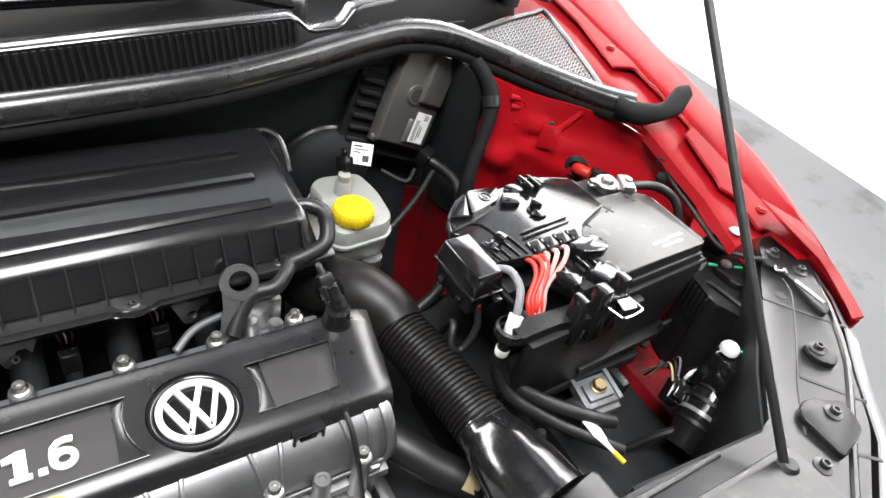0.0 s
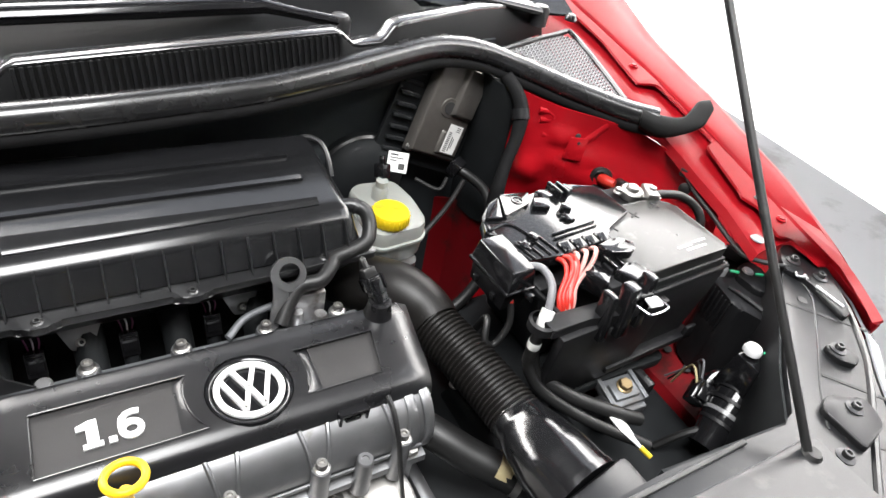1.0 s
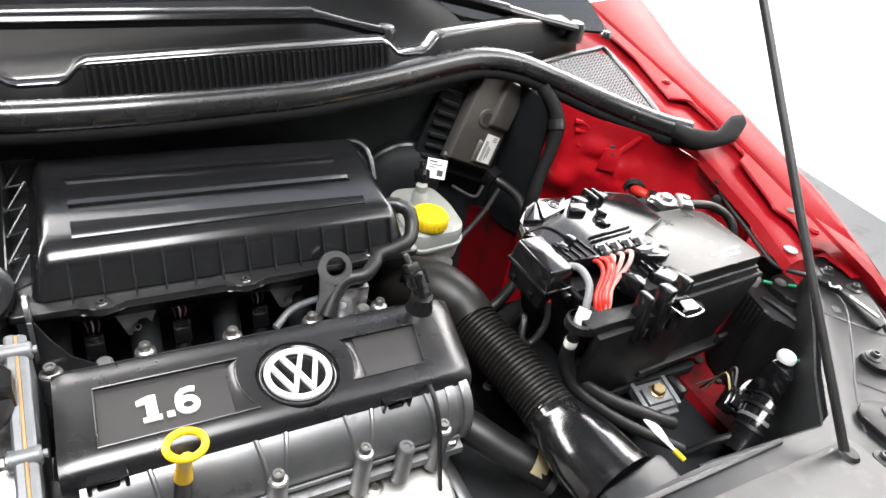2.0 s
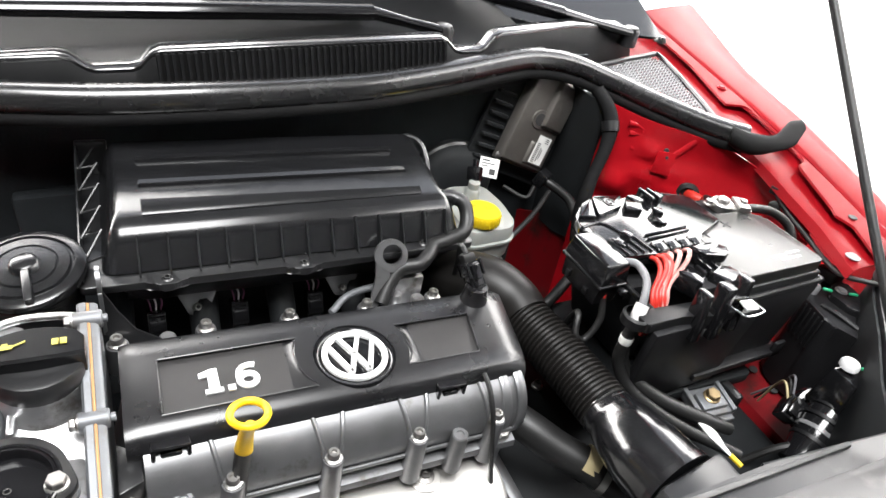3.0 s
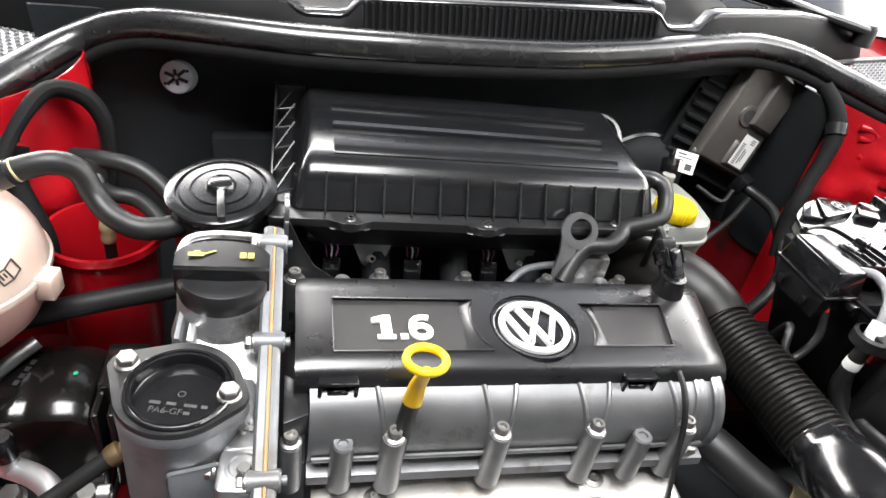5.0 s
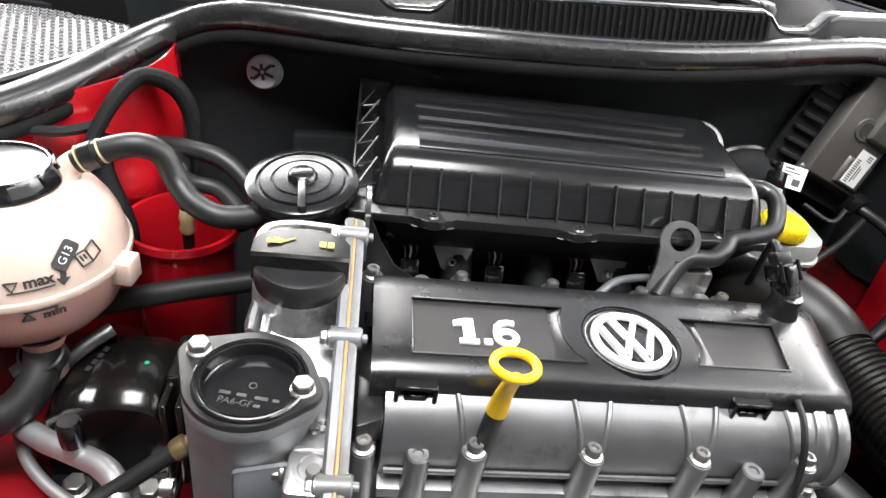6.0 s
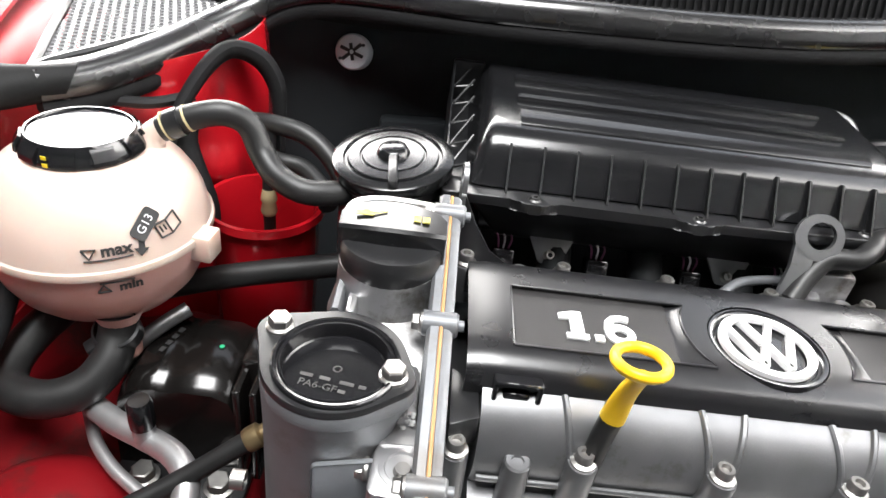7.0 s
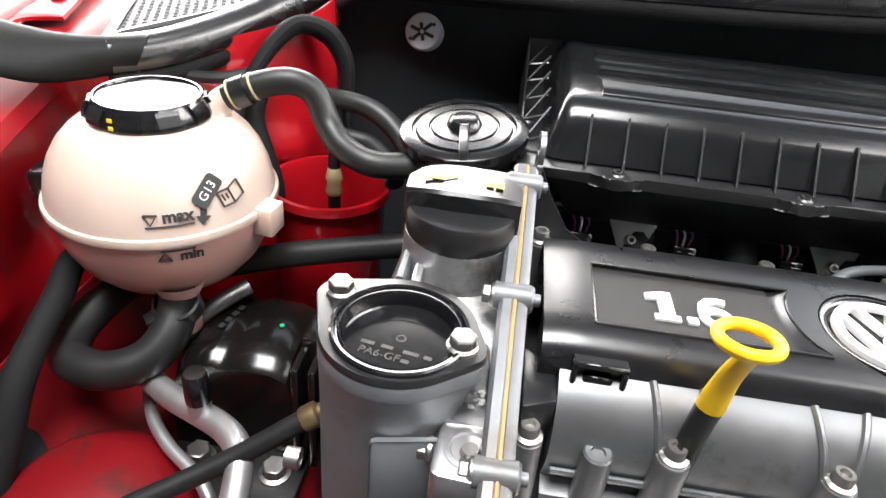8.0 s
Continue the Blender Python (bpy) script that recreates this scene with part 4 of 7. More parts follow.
for x in (-0.122, -0.038, 0.043, 0.126):
    for dx in (-0.013, 0.013):
        pts = [(x + dx * (1.25 - 0.7 * (a / 75.0)), -0.030 - 0.0412 * math.sin(radians(a)), 0.742 + 0.0412 * math.cos(radians(a))) for a in range(15, 76, 10)]
        part("arched_rib", tube(pts, 0.0024, 8, 3), ALU_DARK, vc)
    part("boss", lathe([(0.0105, -0.058), (0.0092, -0.012), (0.0095, -0.002), (0.0088, 0), (0, 0)], 20, pose(x, -0.073, 0.7535)), ALU_DARK, vc)
    part("bolt", BOLT, None, vc, m=pose(x, -0.073, 0.7535))
for x, y, z in ((-0.160, -0.074, 0.750), (0.085, -0.078, 0.750), (-0.198, -0.075, 0.755)):
    part("boss", lathe([(0.0095, -0.05), (0.0085, -0.01), (0.0082, -0.001), (0.0070, 0.0004), (0.0040, 0.0004), (0.0036, -0.0012), (0, -0.0012)], 18, pose(x, y, z)), ALU_DARK, vc)
part("bolt", BOLT, None, vc, m=pose(-0.198, -0.075, 0.755))
part("gusset", prism([(-0.2040, -0.026), (-0.2040, -0.074), (-0.186, -0.066), (-0.186, -0.040)], 0.752, 0.774, 0.0015), PLASTIC, vc, "black web beside the timing cover")
part("edge_rail", tube([(-0.182, -0.0715, 0.728), (0.158, -0.0715, 0.728)], 0.0022, 8, 2), ALU_DARK, vc)
part("rear_rail", box(-0.20, 0.150, 0.066, 0.096, 0.735, 0.7625, 0.004), ALU_MID, vc)
for x, y, z in ((-0.197, 0.073, 0.786), (-0.12, 0.0885, 0.775), (-0.04, 0.0845, 0.777), (0.042, 0.0835, 0.777), (0.122, 0.087, 0.775)):
    part("boss", lathe([(0.0105, -0.03), (0.010, -0.003), (0.0092, 0), (0, 0)], 20, pose(x, y, z)), ALU_DARK, vc)
    part("bolt", BOLT, None, vc, m=pose(x, y, z))
for x, y in ((-0.155, 0.078), (0.10, 0.082), (0.078, 0.092)):
    part("dowel", lathe([(0.0075, 0.76), (0.0075, 0.781), (0.006, 0.783), (0, 0.783)], 16, pose(x, y, 0)), ALU, vc)
part("clamp_arc", tube([(0.005, 0.088, 0.772), (0.03, 0.105, 0.778), (0.075, 0.112, 0.779), (0.105, 0.10, 0.775)], 0.004, 10), ALU_MID, vc)
part("rear_block", box(0.075, 0.112, 0.095, 0.125, 0.755, 0.80, 0.005), ALU, vc)

# engine block below the cover
solid("engine_block", taper((-0.28, 0.16, -0.05, 0.16), (-0.20, 0.15, -0.055, 0.10), 0.32, 0.70, 0.01), ALU_DARK, "dark cast engine block below the cam housing", "engine block")

# engine cover
cov = thing("engine_cover", (0, 0.01, 0.775), "satin black plastic engine cover with recessed panels", "engine cover")
prof = [(-0.046, 0.772), (-0.0475, 0.782), (-0.0455, 0.790), (-0.040, 0.7952), (-0.031, 0.7980), (-0.020, 0.7990), (0.010, 0.7994), (0.040, 0.7998), (0.0555, 0.7997), (0.0590, 0.7985), (0.0604, 0.7960), (0.061, 0.7900), (0.061, 0.772)]
def hollow(cx, cy, r, y0, y1, side):
    """A concave run of points round the badge, from y0 to y1."""
    return [(cx + side * math.sqrt(r * r - (y - cy) ** 2), y) for y in np.linspace(y0, y1, 9)]


PANELS = [((-0.169, -0.028), (-0.168, 0.034), *hollow(0.002, 0.007, 0.0560, 0.034, -0.028, -1)), ((0.133, 0.030), (0.121, -0.024), *hollow(-0.004, 0.006, 0.0580, -0.024, 0.030, 1))]
FLOORS = [((-0.169, -0.028), (-0.168, 0.034), (-0.060, 0.034), (-0.063, -0.028)), ((0.133, 0.030), (0.121, -0.024), (0.062, -0.024), (0.064, 0.030))]
secs = []
for k in range(31):
    t = k / 30
    row = []
    for i, (y, z) in enumerate(prof):
        x1 = 0.1665 + (y + 0.05) * 0.20
        x = -0.1965 + t * (x1 + 0.1965)
        e = max(0, 1 - t * (x1 + 0.1965) / 0.006)
        e2 = max(0, 1 - (1 - t) * (x1 + 0.1965) / 0.02)
        row.append((x, y, z - 0.0018 * e * e - 0.008 * e2 * e2))
    secs.append(row)
shell = loft(secs)
# recesses cut into the cover's skin
shell_me = finish(shell, COVER, "shell")
shell = bmesh.new()
shell.from_mesh(shell_me)
bmesh.ops.solidify(shell, geom=shell.faces[:], thickness=0.004)
cover_ob = part("shell", shell, COVER, cov)

cuts = bmesh.new()
for pan in PANELS:
    tmp = bpy.data.meshes.new("t")
    p = prism(rounded(list(pan), 0.003), 0.7955, 0.83)
    p.to_mesh(tmp)
    p.free()
    cuts.from_mesh(tmp)
c = lathe([(0, 0.7935), (0.0385, 0.7935), (0.0385, 0.83), (0, 0.83)], 64)
tmp = bpy.data.meshes.new("t")
c.to_mesh(tmp)
c.free()
cuts.from_mesh(tmp)
cut_ob = new("cut", finish(cuts, COVER, "cut"))
mod = cover_ob.modifiers.new("recess", "BOOLEAN")
mod.operation, mod.solver, mod.object = "DIFFERENCE", "EXACT", cut_ob
bpy.context.view_layer.update()
baked = bpy.data.meshes.new_from_object(cover_ob.evaluated_get(bpy.context.evaluated_depsgraph_get()))
cover_ob.modifiers.clear()
cover_ob.data = baked
baked.shade_smooth()
baked.set_sharp_from_angle(angle=radians(35))
bpy.data.objects.remove(cut_ob)
for pan, ground in zip(PANELS, FLOORS):
    part("inset_panel", prism(rounded(list(ground), 0.002), 0.7925, 0.7958), TEXTURED, cov, "coarse grained inset panel")
    cx = sum(p[0] for p in pan) / len(pan)
    edge = [(*p, 0.7988) for p in [(cx + (x - cx) * 0.992, y * 0.985) for x, y in pan]]
    part("panel_edge", tube(edge + edge[:1], 0.0010, 8, 1), COVER, cov)
for a, arc_of in ((-1, (0.002, 0.007, 0.0555)), (1, (-0.004, 0.006, 0.0575))):
    rows = []
    for y in np.linspace(0.0325, -0.0265, 15) if a < 0 else np.linspace(0.0285, -0.0225, 15):
        xa = arc_of[0] + a * math.sqrt(arc_of[2] ** 2 - (y - arc_of[1]) ** 2)
        xb = a * (0.0615 if a < 0 else 0.0632) - (0.0008 if a < 0 else 0.0)
        xb = min(xb, xa - 0.001) if a < 0 else max(xb, xa + 0.001)
        rows.append([(xb + (xa - xb) * u, y, 0.7957 + 0.0038 * u ** 2.2) for u in np.linspace(0, 1, 8)])
    part("scoop", loft(rows, thick=0.001), COVER, cov, "smooth hollow beside the badge")
part("badge_plate", lathe([(0, 0.7952), (0.0318, 0.7952), (0.0335, 0.7980), (0.0355, 0.7988), (0.0375, 0.7988), (0.0388, 0.796)], 64), GLOSSY, cov, "glossy black badge dish")
badge = part("emblem", lathe([(0.0255, 0.7965), (0.0255, 0.7998), (0.0262, 0.8003), (0.0302, 0.8003), (0.0309, 0.7998), (0.0309, 0.7965)], 64), WHITE, cov, "white ring with slanted strokes")


def stroke(x0, y0, x1, y1, w):
    d = Vector((x1 - x0, y1 - y0)).normalized()
    nx, ny = -d.y * w / 2, d.x * w / 2
    x0, y0, x1, y1 = [0.95 * v for v in (x0, y0, x1, y1)]
    return prism([(x0 - nx, y0 - ny), (x1 - nx, y1 - ny), (x1 + nx, y1 + ny), (x0 + nx, y0 + ny)], 0.7953, 0.8001, 0.0003, 1)


for seg in ((-0.0105, 0.0255, -0.0012, 0.0035), (0.0105, 0.0255, 0.0012, 0.0035), (-0.0228, 0.0160, -0.0088, -0.0215), (0.0228, 0.0160, 0.0088, -0.0215), (-0.0088, -0.0215, -0.0008, 0.0005), (0.0088, -0.0215, 0.0008, 0.0005)):
    part("stroke", stroke(*seg, 0.0044), WHITE, badge)


def ribbon(pts, w, z0, z1):
    """A flat band of width w along points in the plane."""
    bm = bmesh.new()
    rows = []
    for i, p in enumerate(pts):
        d = (Vector(pts[min(i + 1, len(pts) - 1)]) - Vector(pts[max(i - 1, 0)])).normalized()
        n = Vector((-d.y, d.x)) * w / 2
        a, b = Vector(p) - n, Vector(p) + n
        rows.append([bm.verts.new((*q, z)) for q, z in ((a, z0), (b, z0), (b, z1), (a, z1))])
    for r, q in zip(rows, rows[1:]):
        for k in range(4):
            bm.faces.new((r[k], r[(k + 1) % 4], q[(k + 1) % 4], q[k]))
    bm.faces.new(rows[0][::-1])
    bm.faces.new(rows[-1])
    return bm


def bowl(k, z):
    return [(-0.0975 + k * 0.0098 * math.cos(a) - (k - 1) * 0.0004, -0.0042 + (0.0062 + 0.0036 * (k > 0.7)) * math.sin(a) * (1 if k > 0.7 else 0.62), z) for a in np.linspace(0, 2 * math.pi, 28, endpoint=False)]


six = part("figure_six", loft([bowl(1.0, 0.7955), bowl(1.0, 0.7975), bowl(0.46, 0.7975), bowl(0.46, 0.7955)], closed=True), WHITE, cov, "white raised figure six")
part("hook", ribbon([(x * 0.88 - 0.0975, y * 0.86 + 0.0005) for x, y in ((0.0088, 0.0125), (0.003, 0.0137), (-0.003, 0.0122), (-0.0070, 0.0075), (-0.0082, 0.001), (-0.0082, -0.004))], 0.0052, 0.7955, 0.7978), WHITE, six)
part("figure_point", box(-0.1150, -0.1090, -0.0130, -0.0072, 0.7955, 0.7975), WHITE, cov, "white raised point")
part("figure_one", prism([(-0.127 + (x + 0.127) * 0.86, y * 0.86) for x, y in ((-0.1345, -0.0150), (-0.1175, -0.0150), (-0.1175, -0.0095), (-0.1205, -0.0095), (-0.1205, 0.0165), (-0.1275, 0.0165), (-0.1385, 0.0125), (-0.1385, 0.0065), (-0.1305, 0.0075), (-0.1305, -0.0095), (-0.1345, -0.0095))], 0.7955, 0.7975), WHITE, cov, "white raised figure one")
for x in (-0.165, 0.081):
    part("clip", join(box(x - 0.015, x - 0.0115, -0.0535, -0.043, 0.772, 0.790, 0.001, 1), box(x + 0.0115, x + 0.015, -0.0535, -0.043, 0.772, 0.790, 0.001, 1), box(x - 0.015, x + 0.015, -0.0535, -0.043, 0.787, 0.7905, 0.001, 1),
                      box(x - 0.008, x + 0.008, -0.052, -0.045, 0.772, 0.781, 0.001, 1)), GLOSSY, cov, "moulded latch loop")
part("sensor_neck", loft([[(0.149 + r * math.cos(a), 0.048 + r * math.sin(a), z) for a in np.linspace(0, 2 * math.pi, 20, endpoint=False)] for z, r in ((0.790, 0.019), (0.800, 0.015), (0.812, 0.0125), (0.818, 0.012))], closed=True, caps=True), COVER, cov)
sens = thing("sensor_plug", (0.145, 0.055, 0.81), "black sensor connector standing on the engine cover", "connector")
SM = pose(0.1515, 0.050, 0.812, -38, -10, 10)
part("body", move(join(box(-0.0085, 0.0085, -0.0080, 0.0080, 0, 0.020, 0.0018), box(-0.0062, 0.0062, -0.0105, -0.0070, 0.004, 0.018, 0.001)), SM), GLOSSY, sens)
part("latch", move(join(box(-0.0105, 0.0105, -0.0100, 0.0100, 0.016, 0.031, 0.002), box(-0.0050, 0.0050, -0.0130, -0.0090, 0.012, 0.029, 0.001)), SM), GLOSSY, sens)
for k in (-1, 1):
    part("latch_rib", move(box(0.0080 * k - 0.0012, 0.0080 * k + 0.0012, -0.0125, -0.0090, 0.015, 0.033, 0.0006, 1), SM), GLOSSY, sens)
part("boot", move(box(-0.0072, 0.0072, -0.0068, 0.0068, 0.030, 0.041, 0.0025), SM), RUBBER, sens)
part("wire", tube([SM @ Vector((0, 0, 0.040)), SM @ Vector((0.001, 0.004, 0.048)), SM @ Vector((0.004, 0.014, 0.046)), (0.158, 0.108, 0.80), (0.165, 0.12, 0.77)], 0.0034, 8), RUBBER, sens)

# dipstick
dip = thing("dipstick", (-0.12, -0.06, 0.70), "yellow ring handle of the oil dipstick in its tube", "dipstick")
DM = pose(-0.1105, -0.0725, 0.8355, -7, 0, 0)
part("ring", lathe([(0.0138 + 0.0030 * math.cos(a), 0.0034 * math.sin(a)) for a in np.linspace(0, 2 * math.pi, 13)], 40, DM), YELLOW, dip)
part("handle", tube([(-0.1108, -0.0820, 0.8345), (-0.1115, -0.0775, 0.826), (-0.1125, -0.0725, 0.810), (-0.1135, -0.070, 0.790)], [0.0042, 0.0050, 0.0060, 0.0074], 14, squash=0.8), YELLOW, dip)
part("tube", tube([(-0.113, -0.069, 0.789), (-0.1145, -0.068, 0.77), (-0.118, -0.068, 0.70)], 0.0068, 14, 2), RUBBER, dip)

# timing cover
tc = thing("timing_cover", (-0.25, -0.02, 0.50), "bare cast aluminium timing cover with dried sealant", "engine part")


def strip_z(y):
    return 0.818 + (y + 0.01) * 0.33


ys = [-0.165, -0.14, -0.115, -0.08, -0.04, 0.0, 0.04, 0.068]
part("flange", loft([[(x, y, strip_z(y) - dz) for x, dz in ((-0.2225, 0.10), (-0.2225, 0.0025), (-0.2205, 0.0004), (-0.2160, 0), (-0.2150, 0.001), (-0.2150, 0.10))] for y in ys], closed=True, caps=True), ALU_MID, tc)
part("sealant_bead", tube([(-0.2143, y, strip_z(y) - 0.0015 + 0.0006 * math.sin(90 * y)) for y in ys], 0.0013, 8, 3), GASKET, tc, "orange brown sealant squeezed out")
part("rear_flange", loft([[(x, y, strip_z(y) - 0.001 - dz) for x, dz in ((-0.2136, 0.10), (-0.2136, 0.001), (-0.2126, 0), (-0.2092, 0.0006), (-0.2070, 0.0026), (-0.2066, 0.10))] for y in ys], closed=True, caps=True), ALU_MID, tc)
for y in (0.057, -0.026, -0.120, -0.152):
    part("boss", lathe([(0.0078, -0.011), (0.0078, 0.009), (0.0066, 0.0105), (0, 0.0105)], 18, pose(-0.2145, y, strip_z(y) - 0.0062, 0, 90, 0)), ALU_MID, tc)
    part("bolt", HEX_SMALL, None, tc, m=pose(-0.2250, y, strip_z(y) - 0.0062, 0, -90, 0))
    part("stud_end", lathe([(0.0035, 0), (0.0035, 0.004), (0, 0.0045)], 10, pose(-0.2045, y, strip_z(y) - 0.0062, 0, 90, 0)), ALU_MID, tc)


def cast_z(x, y):
    """The top of the casting: low by the lug, a shoulder at the pump, rising round the filler neck."""
    return 0.7795 + 0.016 * max(0, min(1, (y + 0.045) / 0.05)) + 0.012 * max(0, min(1, (y - 0.01) / 0.05)) + 0.003 * math.sin(60 * y + 40 * x)


rows = []
for i in range(19):
    x = -0.277 + i * 0.0575 / 18
    row = [(x, 0.082, 0.50), (x, 0.078, 0.78)]
    for k in range(17):
        y = 0.074 - k * 0.168 / 16
        edge = 0.006 * max(0, 1 - (x + 0.277) / 0.006)
        row.append((x, y, cast_z(x, y) - edge))
    row += [(x, -0.0965, 0.772), (x, -0.100, 0.76), (x, -0.104, 0.50)]
    rows.append(row)
part("casting", loft(rows, caps=True), ALU, tc)
part("filler_neck", lathe([(0.040, 0.775), (0.0345, 0.795), (0.0335, 0.818), (0.030, 0.822), (0, 0.822)], 40, pose(-0.250, 0.021, 0)), ALU, tc)
part("top_eye", join(tube([(-0.286, 0.052, 0.824), (-0.280, 0.066, 0.829), (-0.262, 0.071, 0.831), (-0.238, 0.069, 0.832), (-0.216, 0.062, 0.834)], 0.0034, 10), lathe([(0.013, 0.79), (0.013, 0.822), (0.011, 0.826), (0, 0.826)], 24, pose(-0.270, 0.058, 0))), ALU, tc)
part("left_rib", loft([[(x, y, z) for x, z in ((-0.2815, 0.74), (-0.2815, 0.805), (-0.2800, 0.808), (-0.2768, 0.808), (-0.2752, 0.805), (-0.2752, 0.74))] for y in (-0.024, 0.0, 0.030, 0.060)], closed=True, caps=True), ALU_MID, tc)
part("inner_rib", box(-0.2725, -0.2665, -0.024, -0.002, 0.77, 0.8065, 0.002), ALU, tc)
part("shoulder", taper((-0.2475, -0.2225, -0.086, -0.03), (-0.2455, -0.2225, -0.079, -0.03), 0.735, 0.7835, 0.003), ALU, tc)
random.seed(5)
OXIDE = mat("white_oxide_crust", (0.55, 0.55, 0.54), 0.85, vary=0.3, scale=300, bump=0.8, bump_scale=1500, relief=0.0004)
crust = [lathe([(0, r * 0.5), (r * 0.6, r * 0.35), (r, 0)], 7, pose(x, y, 0.7832 - max(0.0, -0.078 - y) * 0.9, 0, 0, 40 * k)) for k, (x, y, r) in enumerate([(random.uniform(-0.2445, -0.2245), random.gauss(-0.079, 0.0025), random.uniform(0.0006, 0.0019)) for _ in range(46)])]
part("oxide_crust", join(*crust), OXIDE, tc, "white crust of oxide along the shoulder")
part("lug", prism(rounded([(-0.245, -0.126), (-0.216, -0.128), (-0.216, -0.090), (-0.243, -0.094)], 0.005), 0.755, 0.7765, 0.0015), ALU, tc)
part("lug_ring", lathe([(0.0125, 0.7762), (0.0125, 0.7772), (0.010, 0.7776), (0.009, 0.7765)], 28, pose(-0.2275, -0.109, 0)), ALU, tc)
part("lug_bolt", HEX_SMALL, None, tc, m=pose(-0.2455, -0.105, 0.768, 0, -90, 0))
part("lug_stud", lathe([(0, 0.003), (0.004, 0.003), (0.005, 0)], 16, pose(-0.2275, -0.111, 0.7767)), STEEL, tc)
cap = thing("oil_filler_cap", (-0.250, 0.014, 0.822), "black oil filler cap with a grip bar and yellow marks", "cap")
OC = pose(-0.250, 0.020, 0)
part("skirt", lathe([(0.0290, 0.815), (0.0325, 0.817), (0.0335, 0.822), (0.0332, 0.832), (0.0318, 0.8345), (0.029, 0.8355), (0, 0.836)], 48, OC), PLASTIC, cap)
rows = []
for k in range(15):
    x = -0.0333 + k * 0.0666 / 14
    e = (x / 0.0333) ** 2
    y0, y1 = -0.010 - 0.004 * (1 - e), 0.010 + 0.012 * math.sqrt(max(0.0, 1 - e))
    h = 0.8480 - 0.003 * e
    rows.append([(x - 0.250, 0.020 + y, z) for y, z in ((y0, 0.824), (y0 + 0.0005, h - 0.002), (y0 + 0.0025, h), (y1 - 0.004, h + 0.0015), (y1 - 0.001, h - 0.001), (y1, 0.824))])
part("grip", loft(rows, closed=True, caps=True), AIRBOX, cap)
part("half_moon", lathe([(0.0, 0.8362), (0.022, 0.8362), (0.026, 0.8355), (0.0265, 0.833)], 40, OC), PLASTIC, cap)
YM = mat("yellow_print", (0.42, 0.36, 0.06), 0.5, vary=0.15)
MK = pose(-0.250, 0.020, 0.8489, 4, 0, 0)
part("oil_can_mark", move(join(box(-0.024, -0.013, -0.001, 0.003, 0, 0.0006), move(box(-0.005, 0.005, -0.0007, 0.0007, 0, 0.0006), pose(-0.0095, 0.003, 0, 0, 0, 25)), box(-0.020, -0.016, 0.0036, 0.0048, 0, 0.0006)), MK), YM, cap)
part("book_mark", move(join(box(0.012, 0.0165, -0.002, 0.004, -0.0004, 0.0004), box(0.0175, 0.022, -0.002, 0.004, -0.0006, 0.0003)), MK), YM, cap)

# water pump housing with black lid
pump = thing("pump_housing", (-0.272, -0.07, 0.60), "aluminium pump housing with a bolted black plastic lid", "engine part")
def hull(circles, n=72):
    """The outline of a belt round several circles."""
    out = []
    for k in range(n):
        a = 2 * math.pi * k / n
        d = Vector((math.cos(a), math.sin(a)))
        c = max(circles, key=lambda q: q[0] * d.x + q[1] * d.y + q[2])
        out.append((c[0] + c[2] * d.x, c[1] + c[2] * d.y))
    return out


PUMP = hull([(-0.270, -0.0715, 0.0395), (-0.304, -0.052, 0.0125), (-0.238, -0.081, 0.0125)])
ROUND = [(-0.2715 + 0.0375 * math.cos(2 * math.pi * k / 72), -0.0705 + 0.0375 * math.sin(2 * math.pi * k / 72)) for k in range(72)]
part("barrel", loft([[(a * (1 - s) + b * s, c * (1 - s) + d * s, z) for (a, c), (b, d) in zip(ROUND, PUMP)] for s, z in ((0.0, 0.50), (0.0, 0.74), (0.10, 0.772), (0.35, 0.786), (0.8, 0.796), (1.0, 0.800))], closed=True, caps=True), ALU_MID, pump)
WELL = [(-0.2690 + 0.0292 * math.cos(2 * math.pi * k / 72), -0.0740 + 0.0292 * math.sin(2 * math.pi * k / 72)) for k in range(72)]


def pierced(z0, z1, soft):
    """The pump's outline as a plate with a round well in it."""
    inner = [(-0.270 + (x + 0.270) * 0.985, -0.0715 + (y + 0.0715) * 0.985) for x, y in PUMP]
    rings = [(PUMP, z0), (PUMP, z1 - soft), (inner, z1), (WELL, z1), (WELL, z0), (PUMP, z0)]
    bm = loft([[(x, y, z) for x, y in o] for o, z in rings], closed=True)
    bmesh.ops.remove_doubles(bm, verts=bm.verts[:], dist=1e-6)
    return bm


part("collar", pierced(0.8001, 0.8088, 0.0008), ALU_MID, pump)
part("flange", pierced(0.8089, 0.8128, 0.0012), PLASTIC, pump, "flat black flange of the lid")
lid = part("lid", lathe([(0.0345, 0.8124), (0.0342, 0.8146), (0.0332, 0.8154), (0.0318, 0.8152), (0.0312, 0.8136), (0.0304, 0.8134), (0.0299, 0.8144), (0.0291, 0.8144), (0.0286, 0.8132), (0.0284, 0.8055), (0.0276, 0.8046), (0, 0.8046)], 64, pose(-0.2690, -0.0740, 0)), GLOSSY, pump, "glossy black recessed lid")
RELIEF = mat("dull_relief", (0.028, 0.027, 0.026), 0.5)
part("mark", text_mesh("PA6-GF", 0.0066, 0.0002, RELIEF, pose(-0.277, -0.0850, 0.8049, 0, 0, -10)), None, lid, "faint moulded letters")
